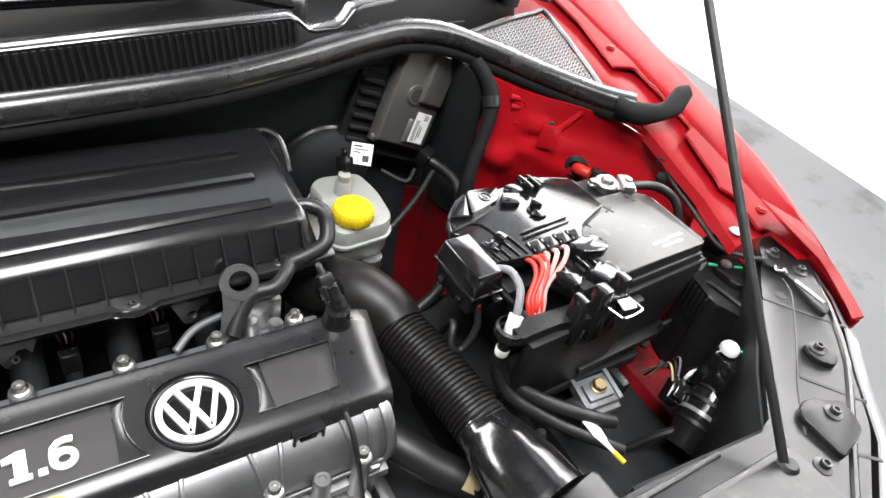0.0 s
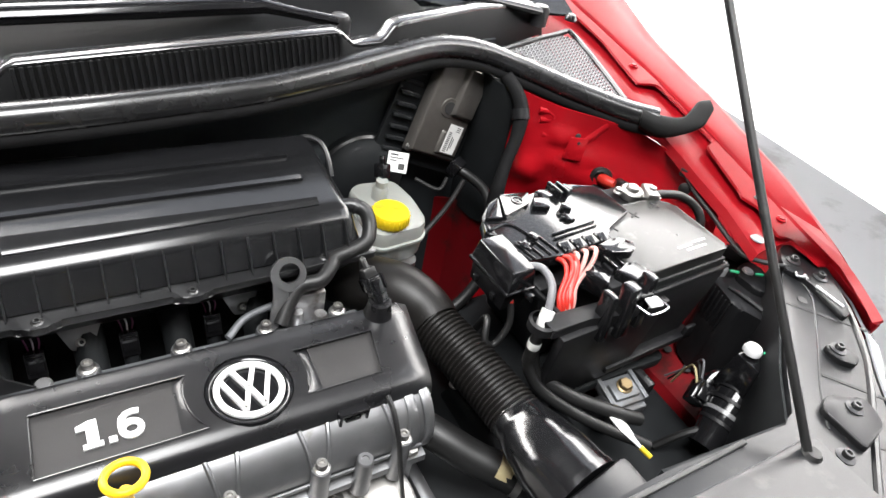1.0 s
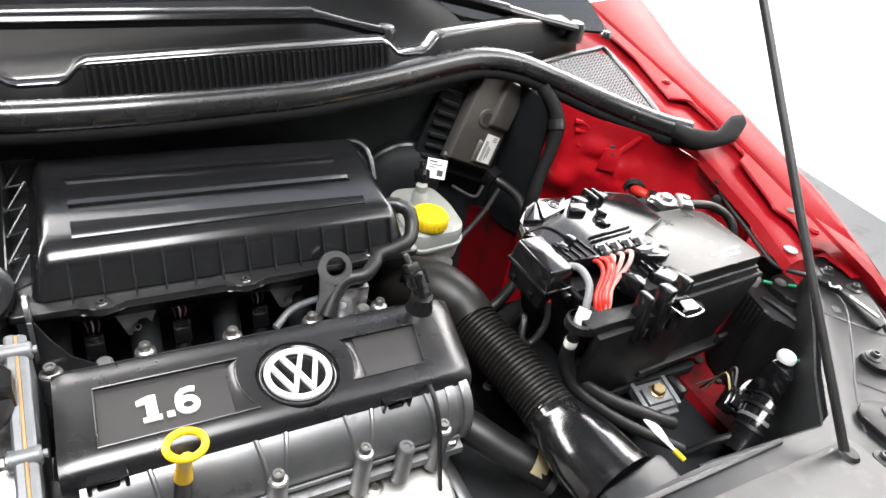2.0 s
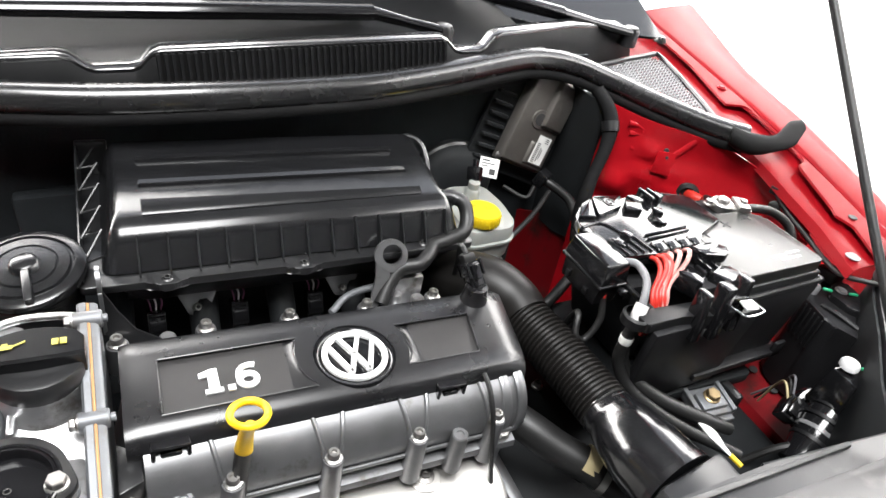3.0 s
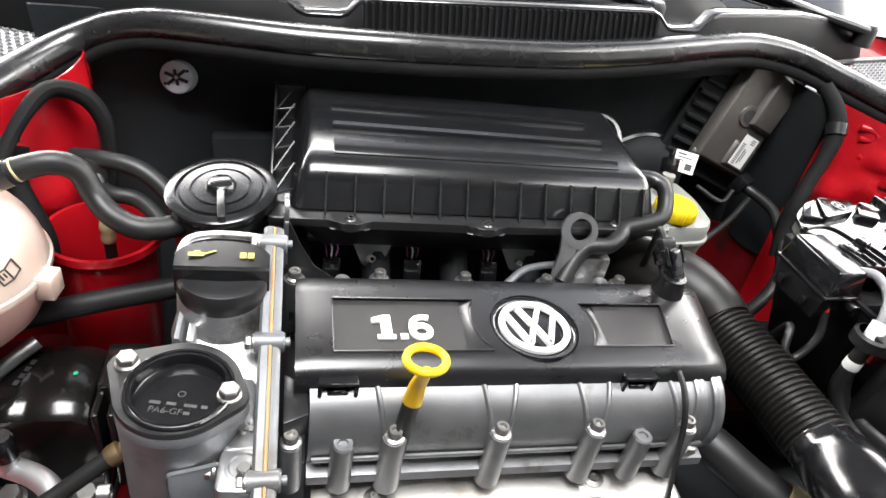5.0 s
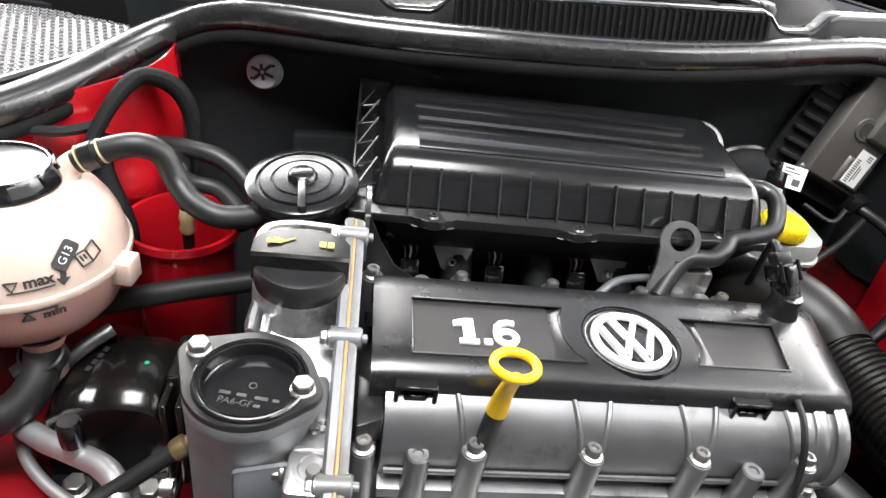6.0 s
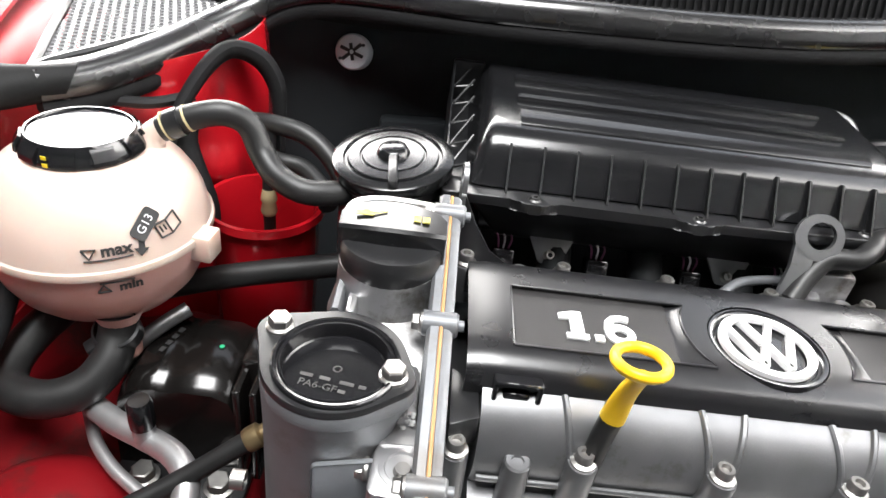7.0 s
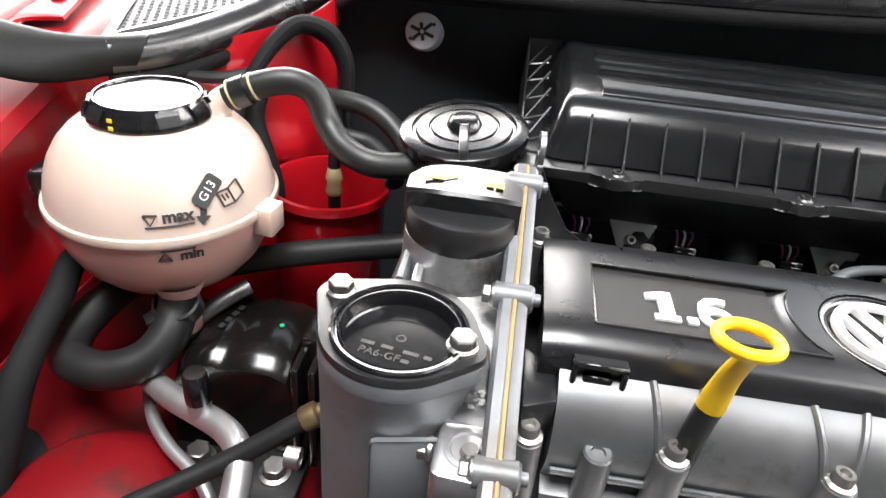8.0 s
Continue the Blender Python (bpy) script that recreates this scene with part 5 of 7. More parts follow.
for x, y, wd in ((-0.284, -0.0775, 0.007), (-0.274, -0.0792, 0.006), (-0.262, -0.0815, 0.008), (-0.2535, -0.083, 0.004), (-0.264, -0.0875, 0.004)):
    part("mark_bar", move(box(-wd / 2, wd / 2, -0.0012, 0.0012, 0.8045, 0.8048), pose(x, y, 0, 0, 0, -10)), RELIEF, lid)
part("mark_ring", lathe([(0.0018, 0.8045), (0.0018, 0.8049), (0.0026, 0.8049), (0.0026, 0.8045)], 20, pose(-0.2685, -0.0715, 0)), RELIEF, lid)
for x, y in ((-0.304, -0.052), (-0.238, -0.081)):
    part("bolt", HEX, None, pump, m=pose(x, y, 0.8128, 0, 0, 12))
part("side_window", move(box(-0.017, 0.017, -0.0015, 0.0015, -0.06, 0.0, 0.003), pose(-0.258, -0.1085, 0.776, -3, 0, 12)), ALU_PALE, pump, "paler machined pad")
part("side_stud", lathe([(0.006, 0), (0.006, 0.008), (0, 0.009)], 12, pose(-0.318, -0.085, 0.72, 0, -90, 0)), STEEL, pump)

# breather canister
pcv = thing("breather_canister", (-0.26, 0.13, 0.70), "round black breather canister with a ringed lid", "canister")
part("drum", lathe([(0.040, 0.70), (0.041, 0.815), (0.044, 0.818), (0.044, 0.826), (0, 0.827)], 48, pose(-0.261, 0.133, 0)), PLASTIC, pcv)
PC = Matrix.Translation((-0.261, 0.131, 0.838)) @ pose(0, 0, 0, 7, -5, 0) @ Matrix.Translation((0, 0, -0.836))
part("lid", lathe([(0.046, 0.826), (0.0475, 0.831), (0.0468, 0.8352), (0.0450, 0.8362), (0.0385, 0.8368), (0.0375, 0.8345), (0.0355, 0.8345), (0.0345, 0.8370), (0.026, 0.8376), (0.0252, 0.8360), (0.0242, 0.8360), (0.0235, 0.8377), (0.013, 0.8382), (0.011, 0.8425), (0.0085, 0.844), (0, 0.844)], 64, PC), AIRBOX, pcv)
part("arm", move(box(-0.0032, 0.0032, -0.046, -0.008, 0.836, 0.843, 0.0012), PC @ pose(0, 0, 0, 0, 0, 5)), PLASTIC, pcv)

# air filter box
ab = thing("air_filter_box", (-0.02, 0.21, 0.75), "black plastic air filter box with three raised bars", "air filter")


def lid_ring(side, z, front, back, r):
    """One level of the filter lid, from its flange to its flat top."""
    return [(x, y, z + 0.020 * max(0.0, y - 0.16) * (z > 0.866)) for x, y in rounded([(-0.203 + side, front), (0.163 - side, front + 0.004), (0.170 - side, back), (-0.201 + side, back)], r, 6)]


secs = [lid_ring(*q) for q in ((0.000, 0.828, 0.119, 0.306, 0.013), (0.005, 0.844, 0.1265, 0.304, 0.013), (0.0062, 0.8500, 0.1294, 0.303, 0.013), (0.0074, 0.8548, 0.1320, 0.302, 0.013), (0.0088, 0.8588, 0.1352, 0.301, 0.013),
                               (0.0104, 0.8620, 0.1392, 0.2995, 0.0125), (0.0124, 0.8645, 0.1440, 0.2975, 0.012), (0.0146, 0.8661, 0.1495, 0.2955, 0.011), (0.0168, 0.8671, 0.1555, 0.2935, 0.010), (0.0190, 0.8676, 0.1620, 0.292, 0.010))]
part("lid", loft(secs, closed=True, caps=True), AIRBOX, ab, angle=30)
fl = rounded([(-0.222, 0.106), (-0.165, 0.106), (-0.158, 0.100), (-0.142, 0.100), (-0.135, 0.106), (-0.037, 0.106), (-0.030, 0.100), (-0.014, 0.100), (-0.007, 0.106), (0.175, 0.112), (0.182, 0.315), (-0.222, 0.312)], 0.006, 3)
part("flange", prism(fl, 0.818, 0.8265, 0.0015), PLASTIC, ab)
part("lower_tray", taper((-0.17, 0.14, 0.15, 0.30), (-0.205, 0.165, 0.118, 0.308), 0.765, 0.819, 0.006), PLASTIC, ab)
for k in range(13):
    x = -0.172 + k * 0.0262
    part("front_rib", prism([(-0.0005, -0.0005), (0.010, 0.0), (0.026, 0.030), (0.0212, 0.0315)], -0.0008, 0.0008, m=Matrix(((0, 0, 1, x), (1, 0, 0, 0.1130), (0, 1, 0, 0.8275), (0, 0, 0, 1)))), PLASTIC, ab)
front_bar = []
for x in np.linspace(-0.165, 0.121, 16):
    t = (x + 0.165) / 0.286
    ya, yb = 0.1530 + 0.004 * t, 0.1760 - 0.0085 * t
    front_bar.append([(x, ya, 0.862), (x, ya + 0.0003, 0.8672), (x, ya + 0.0015, 0.8686), (x, (ya + yb) / 2, 0.8708), (x, yb - 0.0015, 0.8722), (x, yb - 0.0002, 0.8712), (x, yb, 0.864)])
part("raised_bar", loft(front_bar, closed=True, caps=True), AIRBOX, ab)
for y0, y1, xb, zt in ((0.2015, 0.2085, 0.119, 0.8735), (0.2480, 0.2545, 0.117, 0.8745)):
    part("raised_bar", loft([[(x, y0 + d, 0.866), (x, y0 + d, zt - 0.0020 - e), (x, y0 + d + 0.0005, zt - 0.0009 - e), (x, y1 + d - 0.0006, zt - e), (x, y1 + d, zt - 0.0006 - e), (x, y1 + d, 0.866)] for x, d, e in ((-0.165, 0, 0.001), (-0.163, 0, 0), (xb - 0.002, 0.001, 0), (xb, 0.001, 0.001))], closed=True, caps=True), AIRBOX, ab)
part("side_wall", loft([[(-0.2215, y, 0.826), (-0.2205, y, 0.832 + 0.030 * max(0.0, min(1.0, (y - 0.12) / 0.15))), (-0.2190, y, 0.833 + 0.030 * max(0.0, min(1.0, (y - 0.12) / 0.15))), (-0.2175, y, 0.828)] for y in (0.112, 0.15, 0.19, 0.23, 0.27, 0.306)], closed=True, caps=True), PLASTIC, ab)
part("end_wall", box(-0.2205, -0.190, 0.300, 0.308, 0.826, 0.866, 0.002), PLASTIC, ab)
for k in range(5):
    y = 0.135 + k * 0.036
    part("side_rib", tube([(-0.2185, y, 0.830 + 0.004 * k), (-0.200, y + 0.026, 0.850 + 0.003 * k)], 0.0013, 6, 1), PLASTIC, ab)
    part("side_rib", tube([(-0.2185, y + 0.002, 0.830 + 0.004 * k), (-0.2000, y + 0.001, 0.838 + 0.003 * k)], 0.0012, 6, 1), PLASTIC, ab)
for k, (xa, xb) in enumerate(((-0.145, -0.09), (-0.06, 0.0), (0.04, 0.10), (0.12, 0.15))):
    part("rear_tab", box(xa, xb, 0.299, 0.306, 0.852, 0.8635, 0.002), PLASTIC, ab)
for x, y in ((-0.15, 0.107), (-0.022, 0.107), (0.115, 0.118), (-0.214, 0.19)):
    part("screw_tower", lathe([(0.0076, 0.8195), (0.0072, 0.8255), (0.0062, 0.8263), (0, 0.8263)], 18, pose(x, y + 0.001, 0)), PLASTIC, ab)
    part("screw", SCREW_DARK, None, ab, m=pose(x, y + 0.001, 0.8250))
part("outlet_stub", tube([(0.13, 0.165, 0.857), (0.158, 0.160, 0.859), (0.166, 0.156, 0.857)], [0.008, 0.008, 0.0095], 14, 3), PLASTIC, ab)
part("corner_loop", tube([(0.150, 0.303, 0.860), (0.164, 0.300, 0.862), (0.176, 0.290, 0.857), (0.180, 0.275, 0.844), (0.180, 0.260, 0.828)], 0.0034, 8), PLASTIC, ab)

hose = thing("breather_hose", (0.10, 0.11, 0.79), "black rubber breather hose in an S bend", "hose")
part("hose", tube([(0.160, 0.160, 0.859), (0.172, 0.150, 0.856), (0.174, 0.138, 0.845), (0.166, 0.124, 0.834), (0.145, 0.119, 0.828), (0.126, 0.117, 0.824), (0.117, 0.107, 0.820), (0.103, 0.098, 0.815), (0.083, 0.100, 0.811), (0.069, 0.093, 0.798), (0.056, 0.080, 0.782)], 0.0082, 16, 6), RUBBER, hose)
eye = thing("lifting_eye", (0.065, 0.10, 0.78), "flat steel lifting eye with an oval hole", "lifting eye")
EM = pose(0.0705, 0.1045, 0.8265, 62, 0, -8)
part("eye", move(ring_plate((0, 0, 0.0182), (0.0012, 0.0015, 0.0108), -0.0025, 0.0025), EM), ALU_DARK, eye)
part("stem", prism(rounded([(-0.0165, -0.006), (-0.012, -0.0125), (0.000, -0.0175), (-0.003, -0.028), (-0.009, -0.042), (-0.014, -0.056), (-0.023, -0.056), (-0.0195, -0.038), (-0.0165, -0.024)], 0.004), -0.0025, 0.0025, 0.0006, m=EM), ALU_DARK, eye)
eye2 = thing("lifting_eye", (-0.20, 0.10, 0.78), "flat steel lifting eye seen edge on, beside the filter box", "lifting eye")
part("plate", move(ring_plate((0, 0, 0.0125), (0, 0.001, 0.0055), -0.0018, 0.0018), pose(-0.2055, 0.098, 0.842, 90, 0, 92)), ALU_DARK, eye2)
part("stem", prism(rounded([(-0.012, 0.0), (0.012, 0.0), (0.012, -0.05), (-0.012, -0.05)], 0.003), -0.0018, 0.0018, m=pose(-0.2055, 0.098, 0.836, 90, 0, 92)), ALU_DARK, eye2)
part("brace", loft([[(-0.2065, 0.094, 0.838), (-0.2030, 0.094, 0.832)], [(-0.2060, 0.092, 0.805), (-0.1930, 0.089, 0.812)], [(-0.2050, 0.088, 0.788), (-0.1800, 0.083, 0.793)], [(-0.1950, 0.082, 0.777), (-0.1600, 0.076, 0.783)]], thick=0.0022), PLASTIC, eye2, "black triangular brace plate")

# intake side: fuel rail, injectors, brackets, runners
rail = thing("fuel_rail", (-0.03, 0.15, 0.76), "dark steel fuel rail below the filter box", "fuel rail")
part("rail", tube([(-0.185, 0.158, 0.775), (0.13, 0.158, 0.775)], 0.008, 12, 1), PLASTIC, rail)
for x in (-0.121, 0.034):
    part("bracket", move(prism(rounded([(-0.020, 0.010), (0.020, 0.010), (0.009, -0.014), (-0.009, -0.014)], 0.003), -0.0012, 0.0012, 0.0004), pose(x, 0.143, 0.764, 60, 0, 0)), ALU_DARK, rail)
    part("bolt", BOLT_SMALL, None, rail, m=pose(x, 0.140, 0.758, 50, 0, 0))
runners = thing("intake_manifold", (-0.03, 0.15, 0.60), "black plastic intake manifold behind the cylinder head", "manifold")
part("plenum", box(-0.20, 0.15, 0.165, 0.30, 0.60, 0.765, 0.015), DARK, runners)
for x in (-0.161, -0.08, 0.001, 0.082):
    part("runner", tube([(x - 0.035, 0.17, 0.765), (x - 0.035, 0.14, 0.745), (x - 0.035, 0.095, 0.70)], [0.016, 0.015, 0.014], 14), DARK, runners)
for x in (-0.161, -0.08, 0.001, 0.082):
    inj = thing("fuel_injector", (x, 0.13, 0.735), "black fuel injector plug with violet and white wires", "injector", "injectors in a row")
    IM = pose(x, 0.132, 0.735, -25, 0, 0)
    part("plug", move(join(box(-0.009, 0.009, -0.010, 0.010, 0.0, 0.026, 0.002), box(-0.007, 0.007, -0.012, -0.009, 0.006, 0.022, 0.001)), IM), GLOSSY, inj)
    part("barrel", move(lathe([(0.0075, -0.04), (0.0075, 0.0)], 14), IM), DARK, inj)
    for k, mt in ((-0.004, PINK), (0.0, WHITE), (0.004, PINK)):
        part("wire", tube([IM @ Vector((k, 0, 0.024)), IM @ Vector((k * 1.5, -0.002, 0.036)), IM @ Vector((k * 1.2 - 0.006, 0.010, 0.043)), IM @ Vector((k - 0.016, 0.022, 0.040))], 0.0009, 6, 4), mt, inj)

# heat shield
sh = thing("heat_shield", (0, -0.10, 0.62), "scratched silver exhaust heat shield with bolts", "heat shield")
rows = []
for k in range(14):
    x = -0.18 + k * 0.315 / 13
    rows.append([(x, y, z + 0.0015 * math.sin(40 * x + 60 * y)) for y, z in ((-0.055, 0.680), (-0.064, 0.684), (-0.085, 0.683), (-0.105, 0.676), (-0.135, 0.655), (-0.155, 0.61), (-0.16, 0.50))])
part("sheet", loft(rows, thick=0.0015), SHIELD, sh)
part("stay", tube([(-0.10, -0.14, 0.62), (-0.10, -0.13, 0.45), (-0.10, -0.12, 0.299)], 0.005, 8), STEEL, sh)
part("end_fold", tube([(0.133, -0.060, 0.678), (0.137, -0.09, 0.676), (0.138, -0.13, 0.652)], 0.006, 10), SHIELD, sh)
for x, y in ((0.062, -0.073), (-0.13, -0.08)):
    part("bolt", bolt_mesh(0.005, 0.0095, 0.005), None, sh, m=pose(x, y, 0.6855))
    part("dimple", lathe([(0.017, 0), (0.0155, 0.0012), (0.012, 0.0016), (0, 0.0016)], 24, pose(x, y, 0.6838)), SHIELD, sh)


# ---- battery corner ----
BM = pose(0.44, 0.04, 0, 0, 0, 3)
tray = thing("battery_tray", (0.44, 0.04, 0.66), "black plastic battery box with a raised front wall", "battery box")
part("shell", move(taper((-0.050, 0.138, -0.082, 0.075), (-0.056, 0.152, -0.092, 0.088), 0.69, 0.826, 0.006), BM), BATT, tray)
part("side_shell", move(taper((-0.078, -0.050, -0.030, 0.075), (-0.120, -0.054, -0.034, 0.088), 0.69, 0.826, 0.006), BM), BATT, tray)
part("front_wall", move(taper((-0.078, -0.05, -0.084, -0.079), (-0.116, -0.054, -0.092, -0.087), 0.69, 0.826, 0.002), BM), BATT, tray)
part("foot_flange", move(join(box(-0.02, 0.148, -0.098, -0.078, 0.706, 0.716, 0.002), box(0.128, 0.148, -0.098, -0.092, 0.706, 0.730, 0.002)), BM), BATT, tray)
# Plate added in near-black to stand for the shadow under the box.
part("shelf", move(prism(rounded([(-0.165, -0.085), (0.110, -0.100), (0.120, 0.095), (-0.165, 0.100)], 0.012), 0.668, 0.684, 0.003), BM), DARK, tray, "dark plate added below the box to keep the gap black")
part("top_rim", move(tube([(0.150, 0.085, 0.828), (0.152, -0.088, 0.828), (0.0, -0.089, 0.828), (-0.125, -0.085, 0.828), (-0.13, 0.04, 0.828)], 0.004, 8, 1), BM), BATT, tray)
part("cable_shelf", move(prism(rounded([(-0.152, -0.094), (-0.10, -0.094), (-0.06, -0.104), (-0.02, -0.104), (-0.02, -0.08), (-0.152, -0.07)], 0.006), 0.818, 0.832, 0.002), BM), BATT, tray)
part("collar", lathe([(0.013, 0), (0.016, 0.002), (0.016, 0.012), (0.013, 0.014)], 20, pose(0.294, -0.043, 0.818)), BATT, tray)
for x, y, w, z1 in ((-0.082, -0.103, 0.012, 0.862), (-0.055, -0.106, 0.018, 0.868), (-0.022, -0.102, 0.014, 0.870)):
    part("clamp_tower", move(taper((x - w / 2, x + w / 2, y - 0.006, y + 0.016), (x - w / 2 + 0.001, x + w / 2 - 0.001, y + 0.002, y + 0.018), 0.802, z1, 0.002), BM), GLOSSY, tray)
part("front_skirt", move(taper((-0.130, 0.030, -0.092, -0.080), (-0.140, 0.034, -0.102, -0.088), 0.69, 0.820, 0.004), BM), BATT, tray)
part("slot", move(box(-0.066, -0.048, -0.1030, -0.1005, 0.800, 0.812, 0.0008), BM), INK, tray)

bat = thing("car_battery", (0.44, 0.04, 0.70), "dusty black car battery with a smooth lid", "battery")
part("case", move(box(-0.058, 0.135, -0.078, 0.080, 0.72, 0.848, 0.004), BM), BATT, bat)
lid_out = [(-0.02, -0.083), (0.138, -0.083), (0.142, -0.079), (0.142, 0.012), (0.118, 0.030), (-0.02, 0.040)]
part("lid", move(prism(rounded(lid_out, 0.005), 0.836, 0.8575, 0.0022), BM), BATT_TOP, bat, "scuffed grey black battery lid")
part("lid_step", move(box(-0.02, 0.144, -0.086, -0.078, 0.826, 0.842, 0.002), BM), BATT, bat)
for x, y in ((0.013, -0.001), (0.063, 0.010), (0.110, 0.017)):
    part("cell_mark", join(move(box(-0.0075, 0.0075, -0.0011, 0.0011, 0.857, 0.8582), BM @ pose(x, y, 0, 0, 0, 20)), move(box(-0.0011, 0.0011, -0.0075, 0.0075, 0.857, 0.8582), BM @ pose(x, y, 0, 0, 0, 20))), INK, bat)
part("print_bars", join(*[move(box(0, w, 0, 0.003, 0.857, 0.8579), BM @ pose(x, y, 0)) for x, y, w in ((0.068, -0.062, 0.026), (0.098, -0.060, 0.024), (0.078, -0.069, 0.036))]), PAPER, bat, "pale worn printing")
part("terminal_well", move(box(0.02, 0.138, 0.030, 0.078, 0.838, 0.8475, 0.002), BM), BATT, bat)
term = thing("battery_clamp", (0.55, 0.09, 0.845), "grey cast battery clamp with its thick black earth cable", "battery clamp")
part("post", lathe([(0.009, 0), (0.0085, 0.017), (0.007, 0.019), (0, 0.019)], 18, pose(0.540, 0.098, 0.847)), STEEL, term)
part("clamp_ring", lathe([(0.0095, 0.002), (0.015, 0.002), (0.016, 0.005), (0.016, 0.012), (0.014, 0.014), (0.0095, 0.014)], 24, pose(0.540, 0.098, 0.847)), STEEL, term)
part("clamp_arm", move(join(box(-0.014, 0.035, -0.012, 0.012, 0.001, 0.010, 0.003), box(0.012, 0.030, -0.015, 0.015, 0.0, 0.016, 0.003)), pose(0.545, 0.096, 0.848, 0, 0, -22)), STEEL, term)
for p in ((0.525, 0.107, 0.852), (0.567, 0.088, 0.860)):
    part("nut", HEX_SMALL, None, term, m=pose(*p))
part("cable", tube([(0.570, 0.088, 0.853), (0.592, 0.085, 0.853), (0.62, 0.078, 0.850), (0.640, 0.062, 0.84), (0.645, 0.045, 0.82), (0.64, 0.03, 0.77)], 0.0062, 14), RUBBER, term)
pos = thing("wing_cable", (0.60, 0.17, 0.80), "black cable with a red sleeve through the wing grommet", "cable")
part("cable", tube([(0.612, 0.176, 0.806), (0.605, 0.160, 0.812), (0.613, 0.140, 0.812), (0.635, 0.115, 0.79), (0.635, 0.10, 0.74)], 0.009, 12), RUBBER, pos)
part("sleeve", tube([(0.5895, 0.192, 0.808), (0.588, 0.180, 0.811), (0.592, 0.168, 0.813)], [0.0088, 0.0088, 0.0068], 12), RED_WIRE, pos)

fuse = thing("fuse_carrier", (0.38, 0.06, 0.855), "glossy black fuse carrier clipped on the battery", "fuse carrier")
FP = [(-0.155, 0.038), (-0.143, 0.063), (-0.125, 0.078), (-0.102, 0.087), (-0.060, 0.084), (0.007, 0.090), (0.053, 0.072), (0.056, 0.015), (0.010, 0.000), (-0.004, -0.007), (-0.013, -0.021), (-0.089, -0.024), (-0.137, -0.018), (-0.144, 0.028)]
part("cover", move(prism(rounded(FP, 0.004), 0.848, 0.8625, 0.0018), BM), GLOSSY, fuse)


def on_cover(name, outline, z0, z1, r=0.003, soft=0.0014, label=""):
    return part(name, move(prism(rounded(list(outline), r), z0, z1, soft), BM), GLOSSY, fuse, label)


on_cover("icon_block", ((-0.121, 0.049), (-0.076, 0.061), (-0.060, 0.082), (-0.103, 0.086)), 0.860, 0.8705)
on_cover("chamfer_block", ((-0.144, 0.056), (-0.1225, 0.0495), (-0.1045, 0.0855), (-0.125, 0.077)), 0.860, 0.8680)
on_cover("raised_block", ((-0.074, 0.055), (-0.053, 0.047), (-0.040, 0.064), (-0.062, 0.071)), 0.860, 0.8700)
part("round_mark", move(lathe([(0.0058, 0.8700), (0.0058, 0.8712), (0.0066, 0.8715), (0.0078, 0.8712), (0.0078, 0.8700)], 24), BM @ pose(-0.088, 0.070, 0)), GLOSSY, fuse)
part("round_mark", move(join(box(-0.004, 0.004, -0.0008, 0.0008, 0.8703, 0.8712), box(-0.0008, 0.0008, -0.004, 0.004, 0.8703, 0.8712)), BM @ pose(-0.088, 0.070, 0, 0, 0, 25)), GLOSSY, fuse)
part("rear_clip", move(join(box(-0.036, -0.016, 0.068, 0.084, 0.858, 0.868, 0.002), box(-0.012, -0.006, 0.064, 0.090, 0.858, 0.873, 0.0015), box(0.000, 0.006, 0.064, 0.088, 0.858, 0.8725, 0.0015), box(0.008, 0.020, 0.072, 0.086, 0.858, 0.868, 0.002), box(-0.012, 0.006, 0.081, 0.087, 0.858, 0.870, 0.0015)), BM @ pose(-0.012, 0, 0)), GLOSSY, fuse, "ribbed snap clip at the rear edge")
for x, y, a in ((-0.036, 0.036, 62), (-0.118, 0.006, 20)):
    part("catch", move(join(box(-0.016, 0.004, -0.0045, 0.0045, 0.861, 0.8675, 0.0015), box(0.000, 0.011, -0.006, 0.006, 0.861, 0.8725, 0.0018), box(-0.013, -0.009, -0.009, 0.009, 0.861, 0.8665, 0.001)), BM @ pose(x, y, 0, 0, 0, a)), GLOSSY, fuse)
for k in range(2):
    part("long_rib", move(box(-0.036, 0.036, -0.0016, 0.0016, 0.861, 0.8665, 0.0012), BM @ pose(-0.049 + 0.003 * k, 0.0025 + k * 0.0075, 0, 0, 0, 4)), GLOSSY, fuse)
for k in range(4):
    part("slot_ridge", move(box(-0.0013, 0.0013, -0.016, 0.016, 0.861, 0.8655, 0.001), BM @ pose(-0.132 + k * 0.0115, -0.004, 0, 0, 0, 8)), GLOSSY, fuse)
part("side_groove", move(tube([(-0.150, 0.040, 0.8630), (-0.128, 0.043, 0.8634), (-0.116, 0.036, 0.8634), (-0.110, 0.018, 0.8634)], 0.0018, 8), BM), GLOSSY, fuse)
for k in range(4):
    x = -0.088 + k * 0.0192
    part("fuse_window", move(taper((x, x + 0.0178, -0.0245, -0.0055), (x + 0.001, x + 0.0168, -0.0225, -0.0065), 0.8600, 0.8662, 0.0010, 1), BM), GLOSSY, fuse)
    part("window_lip", move(box(x + 0.002, x + 0.0158, -0.0262, -0.0240, 0.852, 0.8612, 0.0008, 1), BM), BATT, fuse)
on_cover("upper_lobe", ((-0.044, -0.026), (-0.014, -0.024), (0.003, -0.033), (0.004, -0.046), (-0.010, -0.053), (-0.038, -0.044)), 0.852, 0.8680, 0.006, 0.003)
